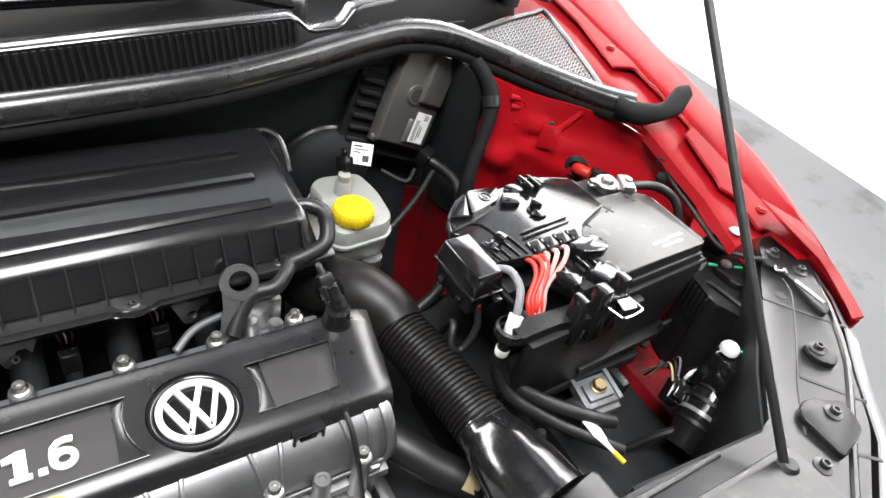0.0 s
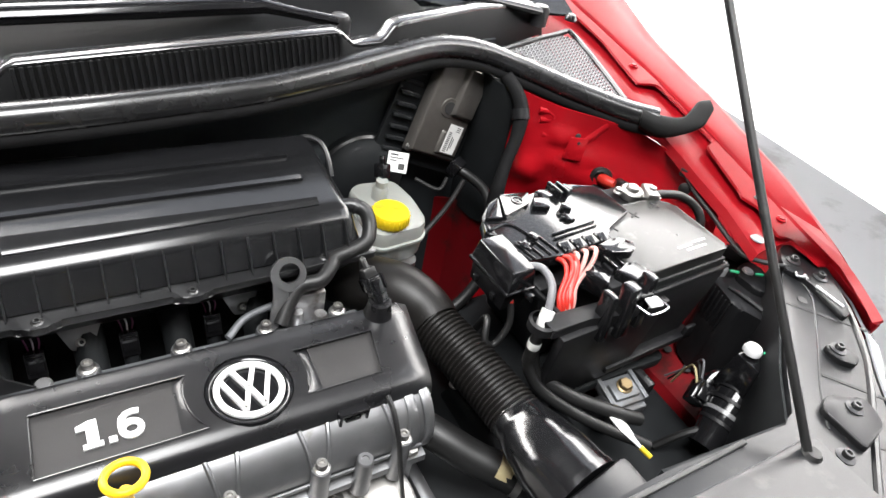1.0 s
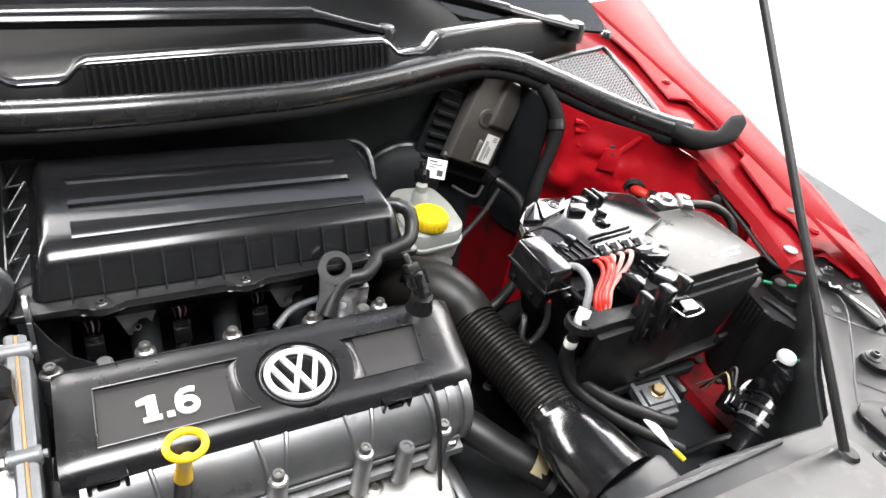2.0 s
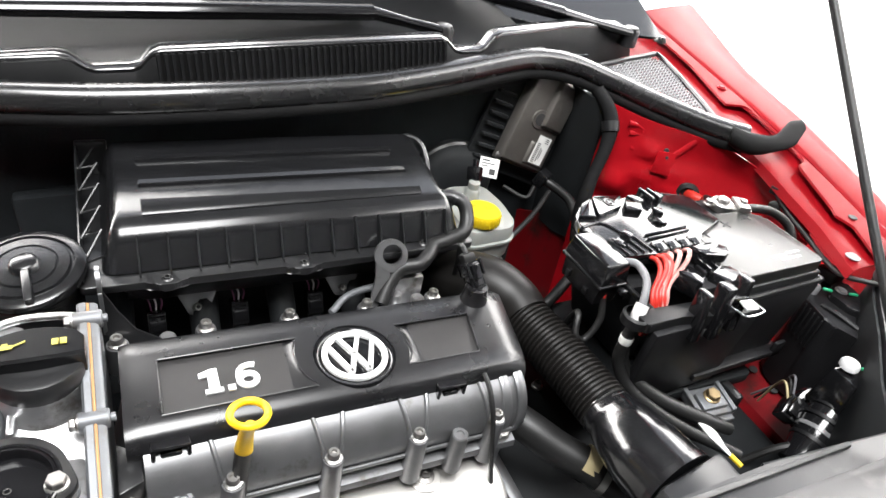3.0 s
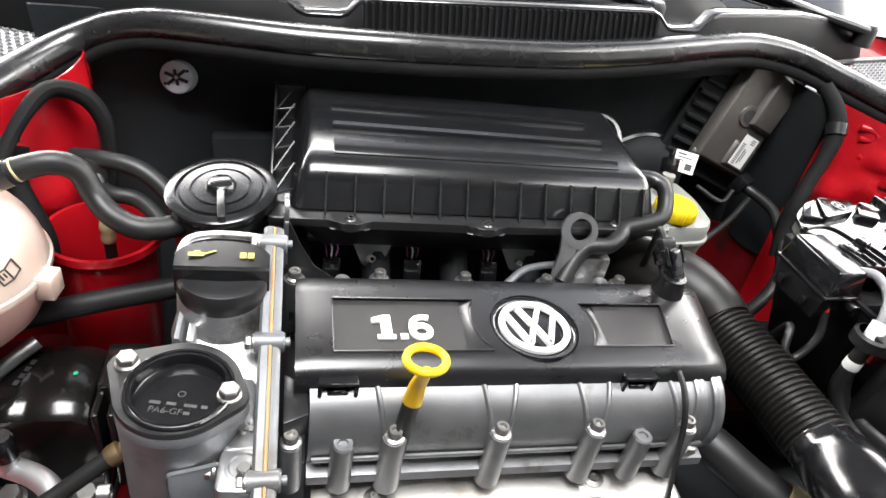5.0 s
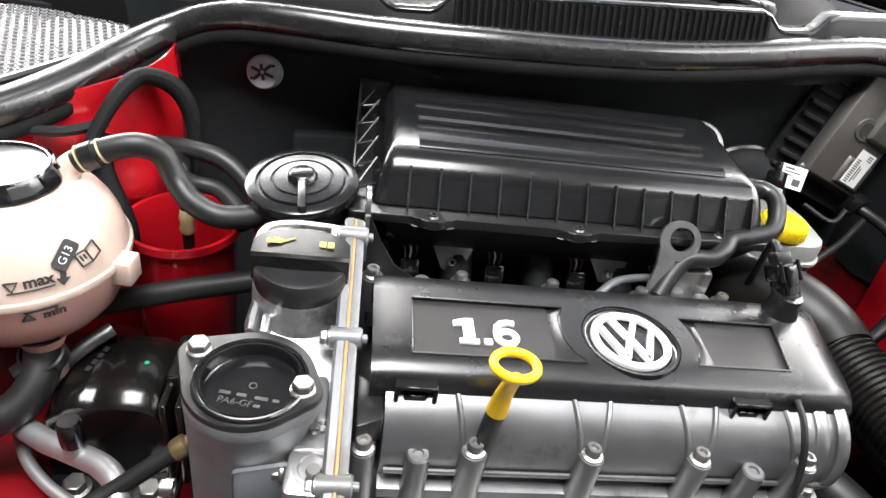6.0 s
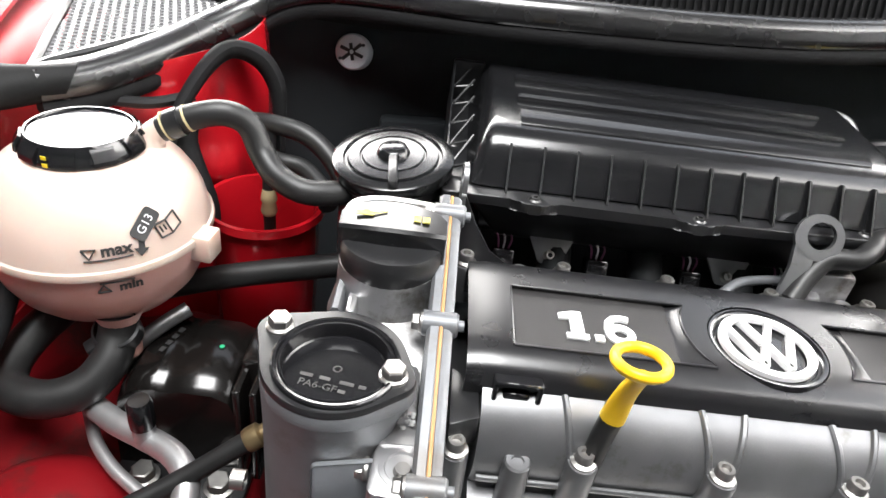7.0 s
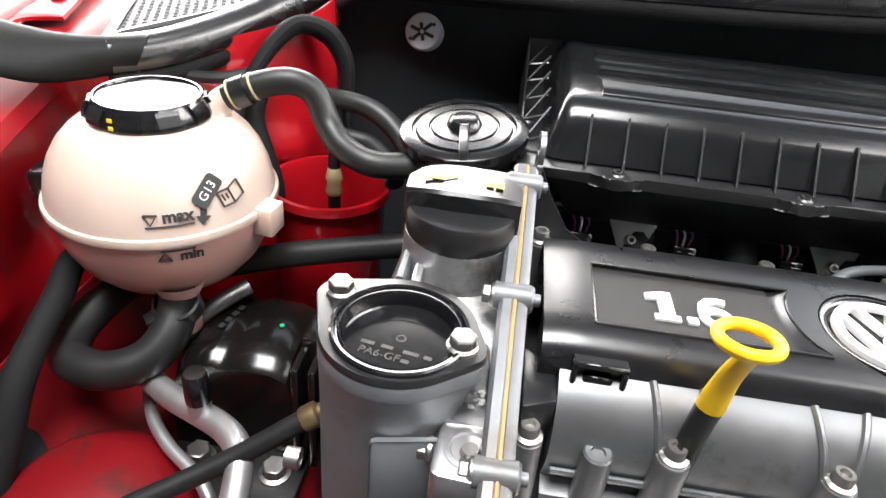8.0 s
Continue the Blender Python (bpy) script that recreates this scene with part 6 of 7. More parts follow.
on_cover("lower_lobe", ((-0.046, -0.064), (-0.016, -0.057), (-0.005, -0.066), (-0.009, -0.083), (-0.034, -0.087)), 0.838, 0.8600, 0.006, 0.003)
on_cover("side_lobe", ((-0.078, -0.046), (-0.053, -0.040), (-0.046, -0.064), (-0.064, -0.075)), 0.830, 0.8540, 0.005, 0.003)
part("lobe_recess", move(box(-0.045, -0.012, -0.060, -0.044, 0.836, 0.8545, 0.002), BM), BATT, fuse)
part("lobe_web", move(join(box(-0.042, -0.0395, -0.062, -0.040, 0.84, 0.861, 0.0008, 1), box(-0.028, -0.0255, -0.060, -0.044, 0.84, 0.860, 0.0008, 1)), BM), GLOSSY, fuse)
fb = thing("fuse_box", (0.29, 0.035, 0.80), "small black fuse box with a smooth lid", "fuse box")
FM = pose(0.2895, 0.034, 0, 0, 0, 3)
part("base", move(taper((-0.017, 0.015, -0.030, 0.030), (-0.018, 0.016, -0.034, 0.032), 0.806, 0.838, 0.003), FM), BATT, fb)
part("lid", move(taper((-0.0205, 0.0185, -0.036, 0.034), (-0.0175, 0.0150, -0.0325, 0.030), 0.836, 0.8630, 0.003, 3), FM), GLOSSY, fb, "glossy black lid")
part("catch", move(join(box(0.006, 0.015, -0.044, -0.034, 0.826, 0.832, 0.0012), box(0.012, 0.015, -0.044, -0.040, 0.820, 0.832, 0.001)), FM), GLOSSY, fb)
part("lid_rim", move(box(-0.0215, 0.0195, -0.037, 0.035, 0.8335, 0.8375, 0.0012), FM), GLOSSY, fb)
for y in (-0.02, 0.012):
    part("side_peg", move(box(-0.024, -0.018, y, y + 0.006, 0.815, 0.824, 0.001), FM), GLOSSY, fb)

loop = thing("wire_bail", (0.41, -0.07, 0.83), "bent bright wire bail with a white pad", "bail")
part("bail", tube([(0.412, -0.047, 0.845), (0.401, -0.050, 0.845), (0.396, -0.058, 0.845), (0.402, -0.080, 0.844), (0.407, -0.086, 0.844), (0.430, -0.085, 0.844), (0.4365, -0.079, 0.844), (0.431, -0.057, 0.845), (0.426, -0.049, 0.845), (0.420, -0.046, 0.845)], 0.0013, 8, 3), CHROME, loop)
part("pad", move(box(-0.009, 0.009, -0.007, 0.007, -0.001, 0.0022, 0.0015), pose(0.422, -0.072, 0.845, 6, 0, -6)), WHITE, loop)
part("hinge", move(box(-0.011, 0.009, -0.008, 0.014, -0.006, 0.006, 0.003), pose(0.411, -0.055, 0.846, 4, 0, -8)), GLOSSY, loop)

wires = thing("battery_cables", (0.33, -0.02, 0.75), "bundle of red, grey and black battery cables", "cables")
for x0, x1, dz in ((0.343, 0.324, 0.0), (0.350, 0.330, 0.004), (0.352, 0.335, -0.002), (0.358, 0.341, 0.003)):
    part("red_wire", tube([(x0, 0.016, 0.857), (x0 + 0.004, 0.004, 0.858 + dz), (x0 + 0.001, -0.008, 0.851 + dz), (x1 + 0.004, -0.022, 0.838), (x1, -0.032, 0.826), (x1 - 0.004, -0.038, 0.79)], 0.0029, 10, 4), RED_WIRE, wires, "red cable")
for x0, x1, dz in ((0.368, 0.336, 0.002), (0.380, 0.341, 0.004), (0.394, 0.346, 0.005)):
    part("pale_wire", tube([(x0, 0.016, 0.858), (x0 - 0.001, 0.006, 0.860 + dz), (x0 - 0.012, -0.005, 0.853 + dz), (x1 + 0.008, -0.018, 0.842), (x1, -0.030, 0.829), (x1 - 0.006, -0.038, 0.81)], 0.0028, 10, 4), PALE_RED, wires, "pale pinkish wire")
part("grey_cable", tube([(0.302, 0.012, 0.858), (0.312, 0.000, 0.862), (0.314, -0.018, 0.855), (0.306, -0.032, 0.843), (0.297, -0.042, 0.826)], 0.0044, 12), GREY_WIRE, wires, "thick grey cable")
part("white_sleeve", tube([(0.302, -0.037, 0.838), (0.297, -0.041, 0.828), (0.294, -0.044, 0.816)], 0.0075, 12, 3), PAPER, wires, "white tape sleeve")
part("white_band", lathe([(0.0072, -0.005), (0.0076, -0.004), (0.0076, 0.004), (0.0072, 0.005)], 16, pose(0.292, -0.0445, 0.797)), PAPER, wires, "white band")
part("black_cable", tube([(0.294, -0.044, 0.816), (0.292, -0.0445, 0.797), (0.293, -0.046, 0.765), (0.308, -0.062, 0.735), (0.34, -0.088, 0.713), (0.375, -0.118, 0.700), (0.42, -0.155, 0.69)], 0.0068, 12), RUBBER, wires)
part("black_cable", tube([(0.300, -0.040, 0.812), (0.301, -0.040, 0.78), (0.312, -0.050, 0.745), (0.35, -0.075, 0.718), (0.40, -0.11, 0.705), (0.43, -0.125, 0.697)], [0.006, 0.006, 0.007, 0.009, 0.009, 0.008], 12), RUBBER, wires)
part("loop_wire", tube([(0.288, 0.004, 0.815), (0.286, -0.006, 0.79), (0.270, -0.010, 0.768), (0.258, -0.006, 0.775), (0.268, 0.012, 0.79), (0.272, 0.03, 0.75)], 0.004, 10), RUBBER, wires)
part("red_end", tube([(0.2885, 0.006, 0.825), (0.2875, 0.0, 0.808), (0.287, -0.004, 0.797)], 0.0022, 8, 3), RED_WIRE, wires, "red orange wire end")
part("white_wrap", tube([(0.392, -0.110, 0.704), (0.398, -0.128, 0.700), (0.404, -0.155, 0.695)], [0.006, 0.011, 0.003], 10, 4, squash=0.5), PAPER, wires, "loose white wrap")
part("yellow_tip", tube([(0.404, -0.154, 0.695), (0.408, -0.169, 0.693)], 0.0032, 8, 2), YELLOW_CAP, wires, "yellow tip")

gm = thing("gearbox_mount", (0.45, -0.08, 0.60), "grey cast gearbox mount with a yellow zinc bolt", "engine mount")
part("plate", move(join(box(-0.027, 0.027, -0.020, 0.020, -0.014, 0.0, 0.003), box(-0.018, 0.018, -0.013, 0.011, -0.002, 0.006, 0.002), box(-0.024, 0.024, -0.027, -0.018, -0.022, -0.006, 0.002), box(-0.027, -0.021, -0.020, 0.022, -0.002, 0.004, 0.001), box(0.021, 0.027, -0.020, 0.022, -0.002, 0.004, 0.001)), pose(0.452, -0.076, 0.684, 8, -6, -6)), ALU_MID, gm)
part("bolt", bolt_mesh(0.0080, 0.0105, 0.009, material=BRASS, hexed=True), None, gm, m=pose(0.453, -0.075, 0.690, 8, -6, 0))
part("ear", box(0.482, 0.496, -0.090, -0.060, 0.66, 0.694, 0.004), PLASTIC, gm)
part("ear", box(0.404, 0.424, -0.100, -0.070, 0.65, 0.684, 0.004), PLASTIC, gm)
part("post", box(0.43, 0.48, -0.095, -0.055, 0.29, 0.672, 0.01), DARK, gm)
# The shadow over the casing is put into its near-black colour.
gb = thing("gearbox", (0.30, 0.0, 0.30), "gearbox casing below the air duct, near black for its shadow", "gearbox")
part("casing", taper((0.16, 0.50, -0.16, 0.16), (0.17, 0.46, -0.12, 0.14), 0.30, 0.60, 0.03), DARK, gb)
# Dark block added to hide the red leg where the depth is black.
part("shade_block", box(0.395, 0.560, -0.25, -0.02, 0.50, 0.632, 0.02), DARK, gb)
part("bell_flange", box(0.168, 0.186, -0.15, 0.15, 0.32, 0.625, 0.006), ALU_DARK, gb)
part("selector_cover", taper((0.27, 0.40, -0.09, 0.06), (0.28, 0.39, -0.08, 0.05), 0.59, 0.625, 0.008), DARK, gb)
for x, y in ((0.285, -0.075), (0.385, -0.075), (0.285, 0.045), (0.385, 0.045)):
    part("bolt", BOLT, None, gb, m=pose(x, y, 0.625))
leg = thing("chassis_leg", (0.58, -0.08, 0.45), "red painted chassis leg low beside the battery", "chassis leg")
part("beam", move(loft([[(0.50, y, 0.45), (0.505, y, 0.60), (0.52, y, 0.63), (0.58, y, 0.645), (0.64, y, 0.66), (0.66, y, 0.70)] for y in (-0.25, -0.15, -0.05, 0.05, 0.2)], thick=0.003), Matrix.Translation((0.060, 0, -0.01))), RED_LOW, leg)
for y in (-0.10, -0.06, -0.02):
    part("drain_hole", lathe([(0, 0.0008), (0.006, 0.0008), (0.0065, 0)], 16, pose(0.62, y, 0.6385, 0, -12, 0)), INK, leg)

# ---- air intake duct ----
duct = thing("intake_duct", (0.25, -0.05, 0.65), "black intake duct with a corrugated hose and glossy snout", "air duct")
part("elbow", tube([(0.165, 0.175, 0.735), (0.180, 0.140, 0.752), (0.205, 0.102, 0.765), (0.222, 0.070, 0.764), (0.226, 0.044, 0.760)], [0.032, 0.036, 0.036, 0.032, 0.0295], 24, 6), HOSE, duct, "smooth brown black elbow")
cp = spline([(0.2245, 0.050, 0.758), (0.237, 0.002, 0.753), (0.247, -0.048, 0.748), (0.2545, -0.094, 0.743)], 36)
part("corrugated_hose", tube(cp, [(0.0300, 0.0300, 0.0268, 0.0268)[i % 4] for i in range(len(cp))], 32, 1), HOSE, duct, "corrugated rubber hose")
part("snout", tube([(0.2535, -0.086, 0.7435), (0.2548, -0.100, 0.7440), (0.2565, -0.122, 0.745), (0.2590, -0.150, 0.7455), (0.2630, -0.186, 0.746)], [0.0295, 0.0315, 0.0375, 0.0425, 0.0440], 36, 6, squash=0.95), SHINY, duct, "glossy black duct snout")
part("snout_ring", tube([(0.2625, -0.183, 0.746), (0.2635, -0.190, 0.7462)], [0.0455, 0.0455], 36, 2, squash=0.95), SHINY, duct)
part("snout_end", move(taper((-0.046, 0.046, -0.034, 0.036), (-0.043, 0.043, -0.032, 0.033), 0, 0.070, 0.008), pose(0.2635, -0.189, 0.745, 93, 0, 10)), CARRIER, duct, "grey rectangular duct end")

lowh = thing("coolant_hose", (0.22, -0.1, 0.66), "thick black coolant hose with a cream tape mark", "hose")
part("hose", tube([(0.165, -0.02, 0.70), (0.19, -0.055, 0.697), (0.215, -0.085, 0.688), (0.245, -0.115, 0.68), (0.285, -0.165, 0.668), (0.32, -0.22, 0.66)], 0.019, 16), RUBBER, lowh)
part("tape", tube([(0.236, -0.1035, 0.6845), (0.247, -0.115, 0.681)], 0.0195, 16, 2), CREAM, lowh, "cream tape band")
part("clamp", tube([(0.252, -0.122, 0.679), (0.257, -0.128, 0.678)], 0.021, 16, 2), STEEL, lowh)
sw = thing("oil_sensor", (0.142, -0.072, 0.68), "teal and black oil sensor beside the cam housing", "sensor")
part("hex", lathe([(0.0095, 0), (0.0095, 0.010), (0.007, 0.012), (0, 0.012)], 6, pose(0.141, -0.066, 0.715, 20, 10, 0)), STEEL, sw)
part("body", lathe([(0.008, -0.02), (0.0095, -0.014), (0.0095, -0.002), (0.008, 0)], 18, pose(0.141, -0.066, 0.715, 20, 10, 0)), TEAL, sw, "teal plastic body")
part("plug", move(join(box(-0.011, 0.011, -0.011, 0.011, -0.05, -0.022, 0.003), box(-0.008, 0.008, -0.015, -0.008, -0.046, -0.028, 0.002), box(-0.007, 0.007, -0.007, 0.007, -0.066, -0.048, 0.003)), pose(0.143, -0.068, 0.715, 25, 14, 10)), GLOSSY, sw)
strap = thing("sensor_strap", (0.118, -0.08, 0.65), "thin black cable standing in front of the cam housing", "cable")
part("cable", tube([(0.116, -0.047, 0.792), (0.1165, -0.062, 0.785), (0.117, -0.078, 0.765), (0.121, -0.085, 0.73), (0.128, -0.094, 0.68), (0.134, -0.10, 0.65)], 0.0026, 8, 5), RUBBER, strap)

# ---- brake fluid, booster, control unit ----
boost = thing("brake_booster", (0.27, 0.33, 0.70), "black round brake booster behind the fluid reservoir", "brake booster")
part("drum", lathe([(0.0, 0.012), (0.035, 0.010), (0.055, 0.004), (0.066, -0.008), (0.069, -0.02), (0.069, -0.045)], 48, pose(0.268, 0.335, 0.752, 90, 0, 0)), DARK, boost)
part("rim", lathe([(0.069, -0.020), (0.0715, -0.018), (0.0715, -0.0155), (0.0685, -0.0125)], 48, pose(0.268, 0.335, 0.752, 90, 0, 0)), PLASTIC, boost)
res = thing("brake_reservoir", (0.25, 0.24, 0.70), "milky grey brake fluid reservoir with a yellow cap", "reservoir")
RO = [(0.222, 0.180), (0.282, 0.186), (0.296, 0.200), (0.300, 0.250), (0.292, 0.296), (0.235, 0.300), (0.216, 0.285), (0.221, 0.255), (0.207, 0.235), (0.207, 0.195)]


def ro(s, z):
    return [((x - 0.252) * s + 0.252, (y - 0.238) * s + 0.238, z) for x, y in rounded(RO, 0.012, 3)]


part("body", loft([ro(0.86, 0.725), ro(0.95, 0.735), ro(0.98, 0.755), ro(0.98, 0.757), ro(1.03, 0.758), ro(1.03, 0.762), ro(0.98, 0.763), ro(0.98, 0.776), ro(0.95, 0.782), ro(0.88, 0.7845)], closed=True, caps=True), MILKY, res)
part("neck", lathe([(0.019, 0.775), (0.019, 0.789), (0, 0.789)], 24, pose(0.2415, 0.2065, 0)), MILKY, res)
part("cap", lathe([(0.0235, 0.786), (0.0245, 0.788), (0.0245, 0.800), (0.0230, 0.8025), (0, 0.8032)], 48, pose(0.2415, 0.2065, 0)), YELLOW_CAP, res, "ribbed bright yellow screw cap")
for k in range(24):
    a = 2 * math.pi * k / 24
    part("cap_rib", move(box(-0.0009, 0.0009, 0.0238, 0.0256, 0.787, 0.800, 0.0004, 1), pose(0.2415, 0.2065, 0, 0, 0, 15 * k)), YELLOW_CAP, res)
part("cap_mark", join(box(0.224, 0.236, 0.213, 0.221, 0.8031, 0.8035), box(0.246, 0.256, 0.206, 0.213, 0.8031, 0.8035)), mat("olive_print", (0.45, 0.36, 0.01), 0.5), res)
part("level_stub", lathe([(0.012, 0.78), (0.0105, 0.80), (0.008, 0.803), (0.008, 0.812), (0, 0.813)], 20, pose(0.252, 0.258, 0)), MILKY, res)
part("level_plug", move(join(box(-0.008, 0.008, -0.009, 0.009, 0, 0.02, 0.003), box(-0.003, 0.003, -0.003, 0.003, 0.018, 0.03, 0.001)), pose(0.257, 0.268, 0.808, -20, 12, 20)), GLOSSY, res)
part("outlet", lathe([(0.016, 0.68), (0.016, 0.727), (0, 0.727)], 20, pose(0.268, 0.195, 0)), ALU, res)
tagp = thing("paper_tag", (0.285, 0.29, 0.80), "white paper tag with printed bars on the reservoir plug", "tag")
TM = Matrix.Translation((0.2925, 0.294, 0.812)) @ pose(0, 0, 0, 52, 0, -30)
TM = TM @ Matrix.Scale(0.78, 4)
part("sheet", move(box(-0.018, 0.018, -0.018, 0.018, -0.0005, 0.0005), TM), PAPER, tagp)
part("print", join(*[move(box(x0, x1, y0, y1, 0.0004, 0.0007), TM) for x0, x1, y0, y1 in ((-0.014, 0.0, 0.011, 0.014), (-0.014, 0.010, 0.006, 0.008), (-0.014, -0.002, 0.001, 0.003), (0.002, 0.013, -0.013, -0.002))]), INK, tagp, "black print bars")
ecu = thing("control_unit", (0.40, 0.345, 0.77), "grey die cast engine control unit with a white label", "control unit")
UM = pose(0.392, 0.352, 0.860, 80, 0, 4) @ pose(0, 0, 0, 0, 0, -22) @ Matrix.Diagonal((1.16, 1.10, 1, 1))
part("case", move(taper((-0.040, 0.042, -0.072, 0.074), (-0.034, 0.037, -0.066, 0.068), 0.0, 0.016, 0.002), UM), ECU_MET, ecu)
part("raised_half", move(join(taper((-0.002, 0.038, -0.010, 0.062), (0.003, 0.033, -0.005, 0.056), 0.014, 0.024, 0.0015), taper((-0.002, 0.038, -0.064, -0.028), (0.003, 0.033, -0.060, -0.032), 0.014, 0.020, 0.0015)), UM), ECU_MET, ecu)
part("vent_boss", move(lathe([(0.0135, 0.0155), (0.0125, 0.018), (0.0075, 0.018), (0.0065, 0.0162), (0, 0.0162)], 24), UM @ pose(-0.004, 0.0, 0)), ECU_MET, ecu)
part("vent", move(lathe([(0.0084, 0.0165), (0.0084, 0.0186), (0, 0.0186)], 20), UM @ pose(-0.004, 0.0, 0)), INK, ecu)
part("label", move(box(0.006, 0.028, -0.058, -0.018, 0.0200, 0.0206), UM), PAPER, ecu, "white paper label")
part("label_print", join(*[move(box(x0, x1, y0, y1, 0.0206, 0.0209), UM) for x0, x1, y0, y1 in [(0.0085, 0.0135, -0.056 + 0.0026 * k, -0.0548 + 0.0026 * k) for k in range(11)] + [(0.0160, 0.0172, -0.054, -0.034), (0.0190, 0.0200, -0.050, -0.036), (0.0185, 0.0250, -0.0265, -0.0255), (0.0185, 0.0250, -0.0240, -0.0230), (0.0185, 0.0250, -0.0215, -0.0205)]]), INK, ecu)
for x, y in ((-0.034, 0.066), (0.036, 0.068), (-0.034, -0.066), (0.037, -0.064)):
    part("screw", BOLT_SMALL, None, ecu, m=UM @ pose(x, y, 0.006))
part("frame_lip", move(box(-0.046, 0.050, 0.070, 0.078, -0.006, 0.020, 0.002), UM), PLASTIC, ecu)
grate = thing("control_unit_bracket", (0.34, 0.37, 0.80), "black ribbed bracket behind the control unit", "bracket")
part("plate", move(box(-0.075, 0.06, -0.09, 0.085, -0.012, -0.004, 0.003), UM), DARK, grate)
for k in range(10):
    part("rib", move(box(-0.072, -0.044, -0.075 + k * 0.015, -0.070 + k * 0.015, -0.005, 0.003, 0.001, 1), UM @ pose(0, 0, 0, 0, 0, 4)), DARK, grate)
harn = thing("wiring_harness", (0.45, 0.29, 0.75), "taped black wiring harness beside the control unit", "wiring")
part("trunk", tube([(0.452, 0.308, 0.925), (0.462, 0.284, 0.907), (0.464, 0.268, 0.885), (0.455, 0.254, 0.857), (0.439, 0.242, 0.824), (0.427, 0.23, 0.795), (0.425, 0.225, 0.77), (0.42, 0.205, 0.73)], [0.010, 0.0105, 0.0115, 0.0095, 0.0088, 0.010, 0.012, 0.012], 14), TAPE, harn)
part("tape_band", tube([(0.4635, 0.272, 0.892), (0.4625, 0.264, 0.880)], 0.0128, 14, 2), PLASTIC, harn)
part("branch", tube([(0.40, 0.32, 0.775), (0.42, 0.30, 0.77), (0.43, 0.26, 0.765), (0.42, 0.22, 0.75)], 0.007, 10), RUBBER, harn)
part("branch", tube([(0.33, 0.30, 0.775), (0.36, 0.28, 0.765), (0.375, 0.285, 0.78)], 0.003, 8), RUBBER, harn)
part("branch", tube([(0.30, 0.22, 0.73), (0.33, 0.235, 0.74), (0.37, 0.26, 0.75), (0.41, 0.29, 0.765)], 0.004, 8), RUBBER, harn)
part("connector", move(box(-0.012, 0.012, -0.009, 0.009, -0.01, 0.016, 0.003), pose(0.408, 0.315, 0.772, 20, 0, 30)), GLOSSY, harn)
part("branch", tube([(0.42, 0.21, 0.75), (0.40, 0.17, 0.72), (0.34, 0.13, 0.70), (0.30, 0.12, 0.68)], 0.008, 10), RUBBER, harn)

# ---- coolant side ----
TX, TY = -0.477, 0.093
tank = thing("coolant_tank", (TX, TY, 0.695), "milky white ball shaped coolant tank, half full", "coolant tank")
UP = [(0.0805, 0.7755), (0.0800, 0.779), (0.0788, 0.786), (0.0765, 0.796), (0.0722, 0.807), (0.0660, 0.817), (0.0585, 0.825), (0.051, 0.8305), (0.044, 0.833), (0.036, 0.834)]
LOW = [(0.043, 0.708), (0.056, 0.7165), (0.0668, 0.729), (0.0736, 0.743), (0.0773, 0.757), (0.0788, 0.768), (0.0795, 0.7735)]
part("upper_shell", lathe(UP, 72, pose(TX, TY, 0)), TANK, tank)
part("lower_shell", lathe([(0, 0.700), (0.025, 0.701)] + LOW, 72, pose(TX, TY, 0)), TANK_LOW, tank, "pinkish lower shell filled with coolant")
part("weld_seam", lathe([(0.0785, 0.7705), (0.0822, 0.7715), (0.0828, 0.7745), (0.0822, 0.7775), (0.0785, 0.7785)], 72, pose(TX, TY, 0)), TANK, tank)
part("seam_lug", move(box(-0.006, 0.010, -0.010, 0.010, -0.016, 0.006, 0.002), pose(TX + 0.0815, TY - 0.012, 0.774, 0, 0, -8)), TANK, tank)
part("seam_lug", move(box(-0.014, 0.006, -0.012, 0.012, -0.010, 0.012, 0.002), pose(TX - 0.0785, TY - 0.012, 0.774, 0, 0, 8)), GLOSSY, tank)
part("nipple", tube([(TX + 0.035, TY + 0.018, 0.826), (-0.438, 0.113, 0.838), (-0.428, 0.116, 0.846)], [0.014, 0.010, 0.009], 16, 4), TANK, tank)
part("outlet", lathe([(0, 0.69), (0.0125, 0.69), (0.0125, 0.718), (0.020, 0.735)], 24, pose(-0.447, 0.040, 0)), TANK_LOW, tank)


def on_tank(az, z, out=0.0006, roll=0.0):
    """A frame on the tank's skin: x along its girth, y up, z outwards."""
    prof = sorted(LOW + UP, key=lambda p: p[1])
    r = float(np.interp(z, [p[1] for p in prof], [p[0] for p in prof])) + out
    dr = float(np.interp(z + 0.003, [p[1] for p in prof], [p[0] for p in prof])) - float(np.interp(z - 0.003, [p[1] for p in prof], [p[0] for p in prof]))
    lean = math.degrees(math.atan2(-dr, 0.006))
    a = radians(az)
    return pose(TX + r * math.sin(a), TY - r * math.cos(a), z, 0, 0, az) @ pose(0, 0, 0, 90 - lean, 0, 0) @ pose(0, 0, 0, 0, 0, roll)


def girth_line(a0, a1, z, name):
    pts = [on_tank(a, z).translation for a in np.linspace(a0, a1, 12)]
    part(name, tube(pts, 0.0006, 6, 1), INK, tank)


girth_line(19, 41, 0.7865, "max_line")
girth_line(24, 40, 0.7675, "min_line")
part("max_word", text_mesh("max", 0.0115, 0.0002, INK, on_tank(34, 0.7925), bold=0.0004), None, tank, "black printed word")
part("min_word", text_mesh("min", 0.0105, 0.0002, INK, on_tank(38, 0.7625), bold=0.0004), None, tank, "black printed word")


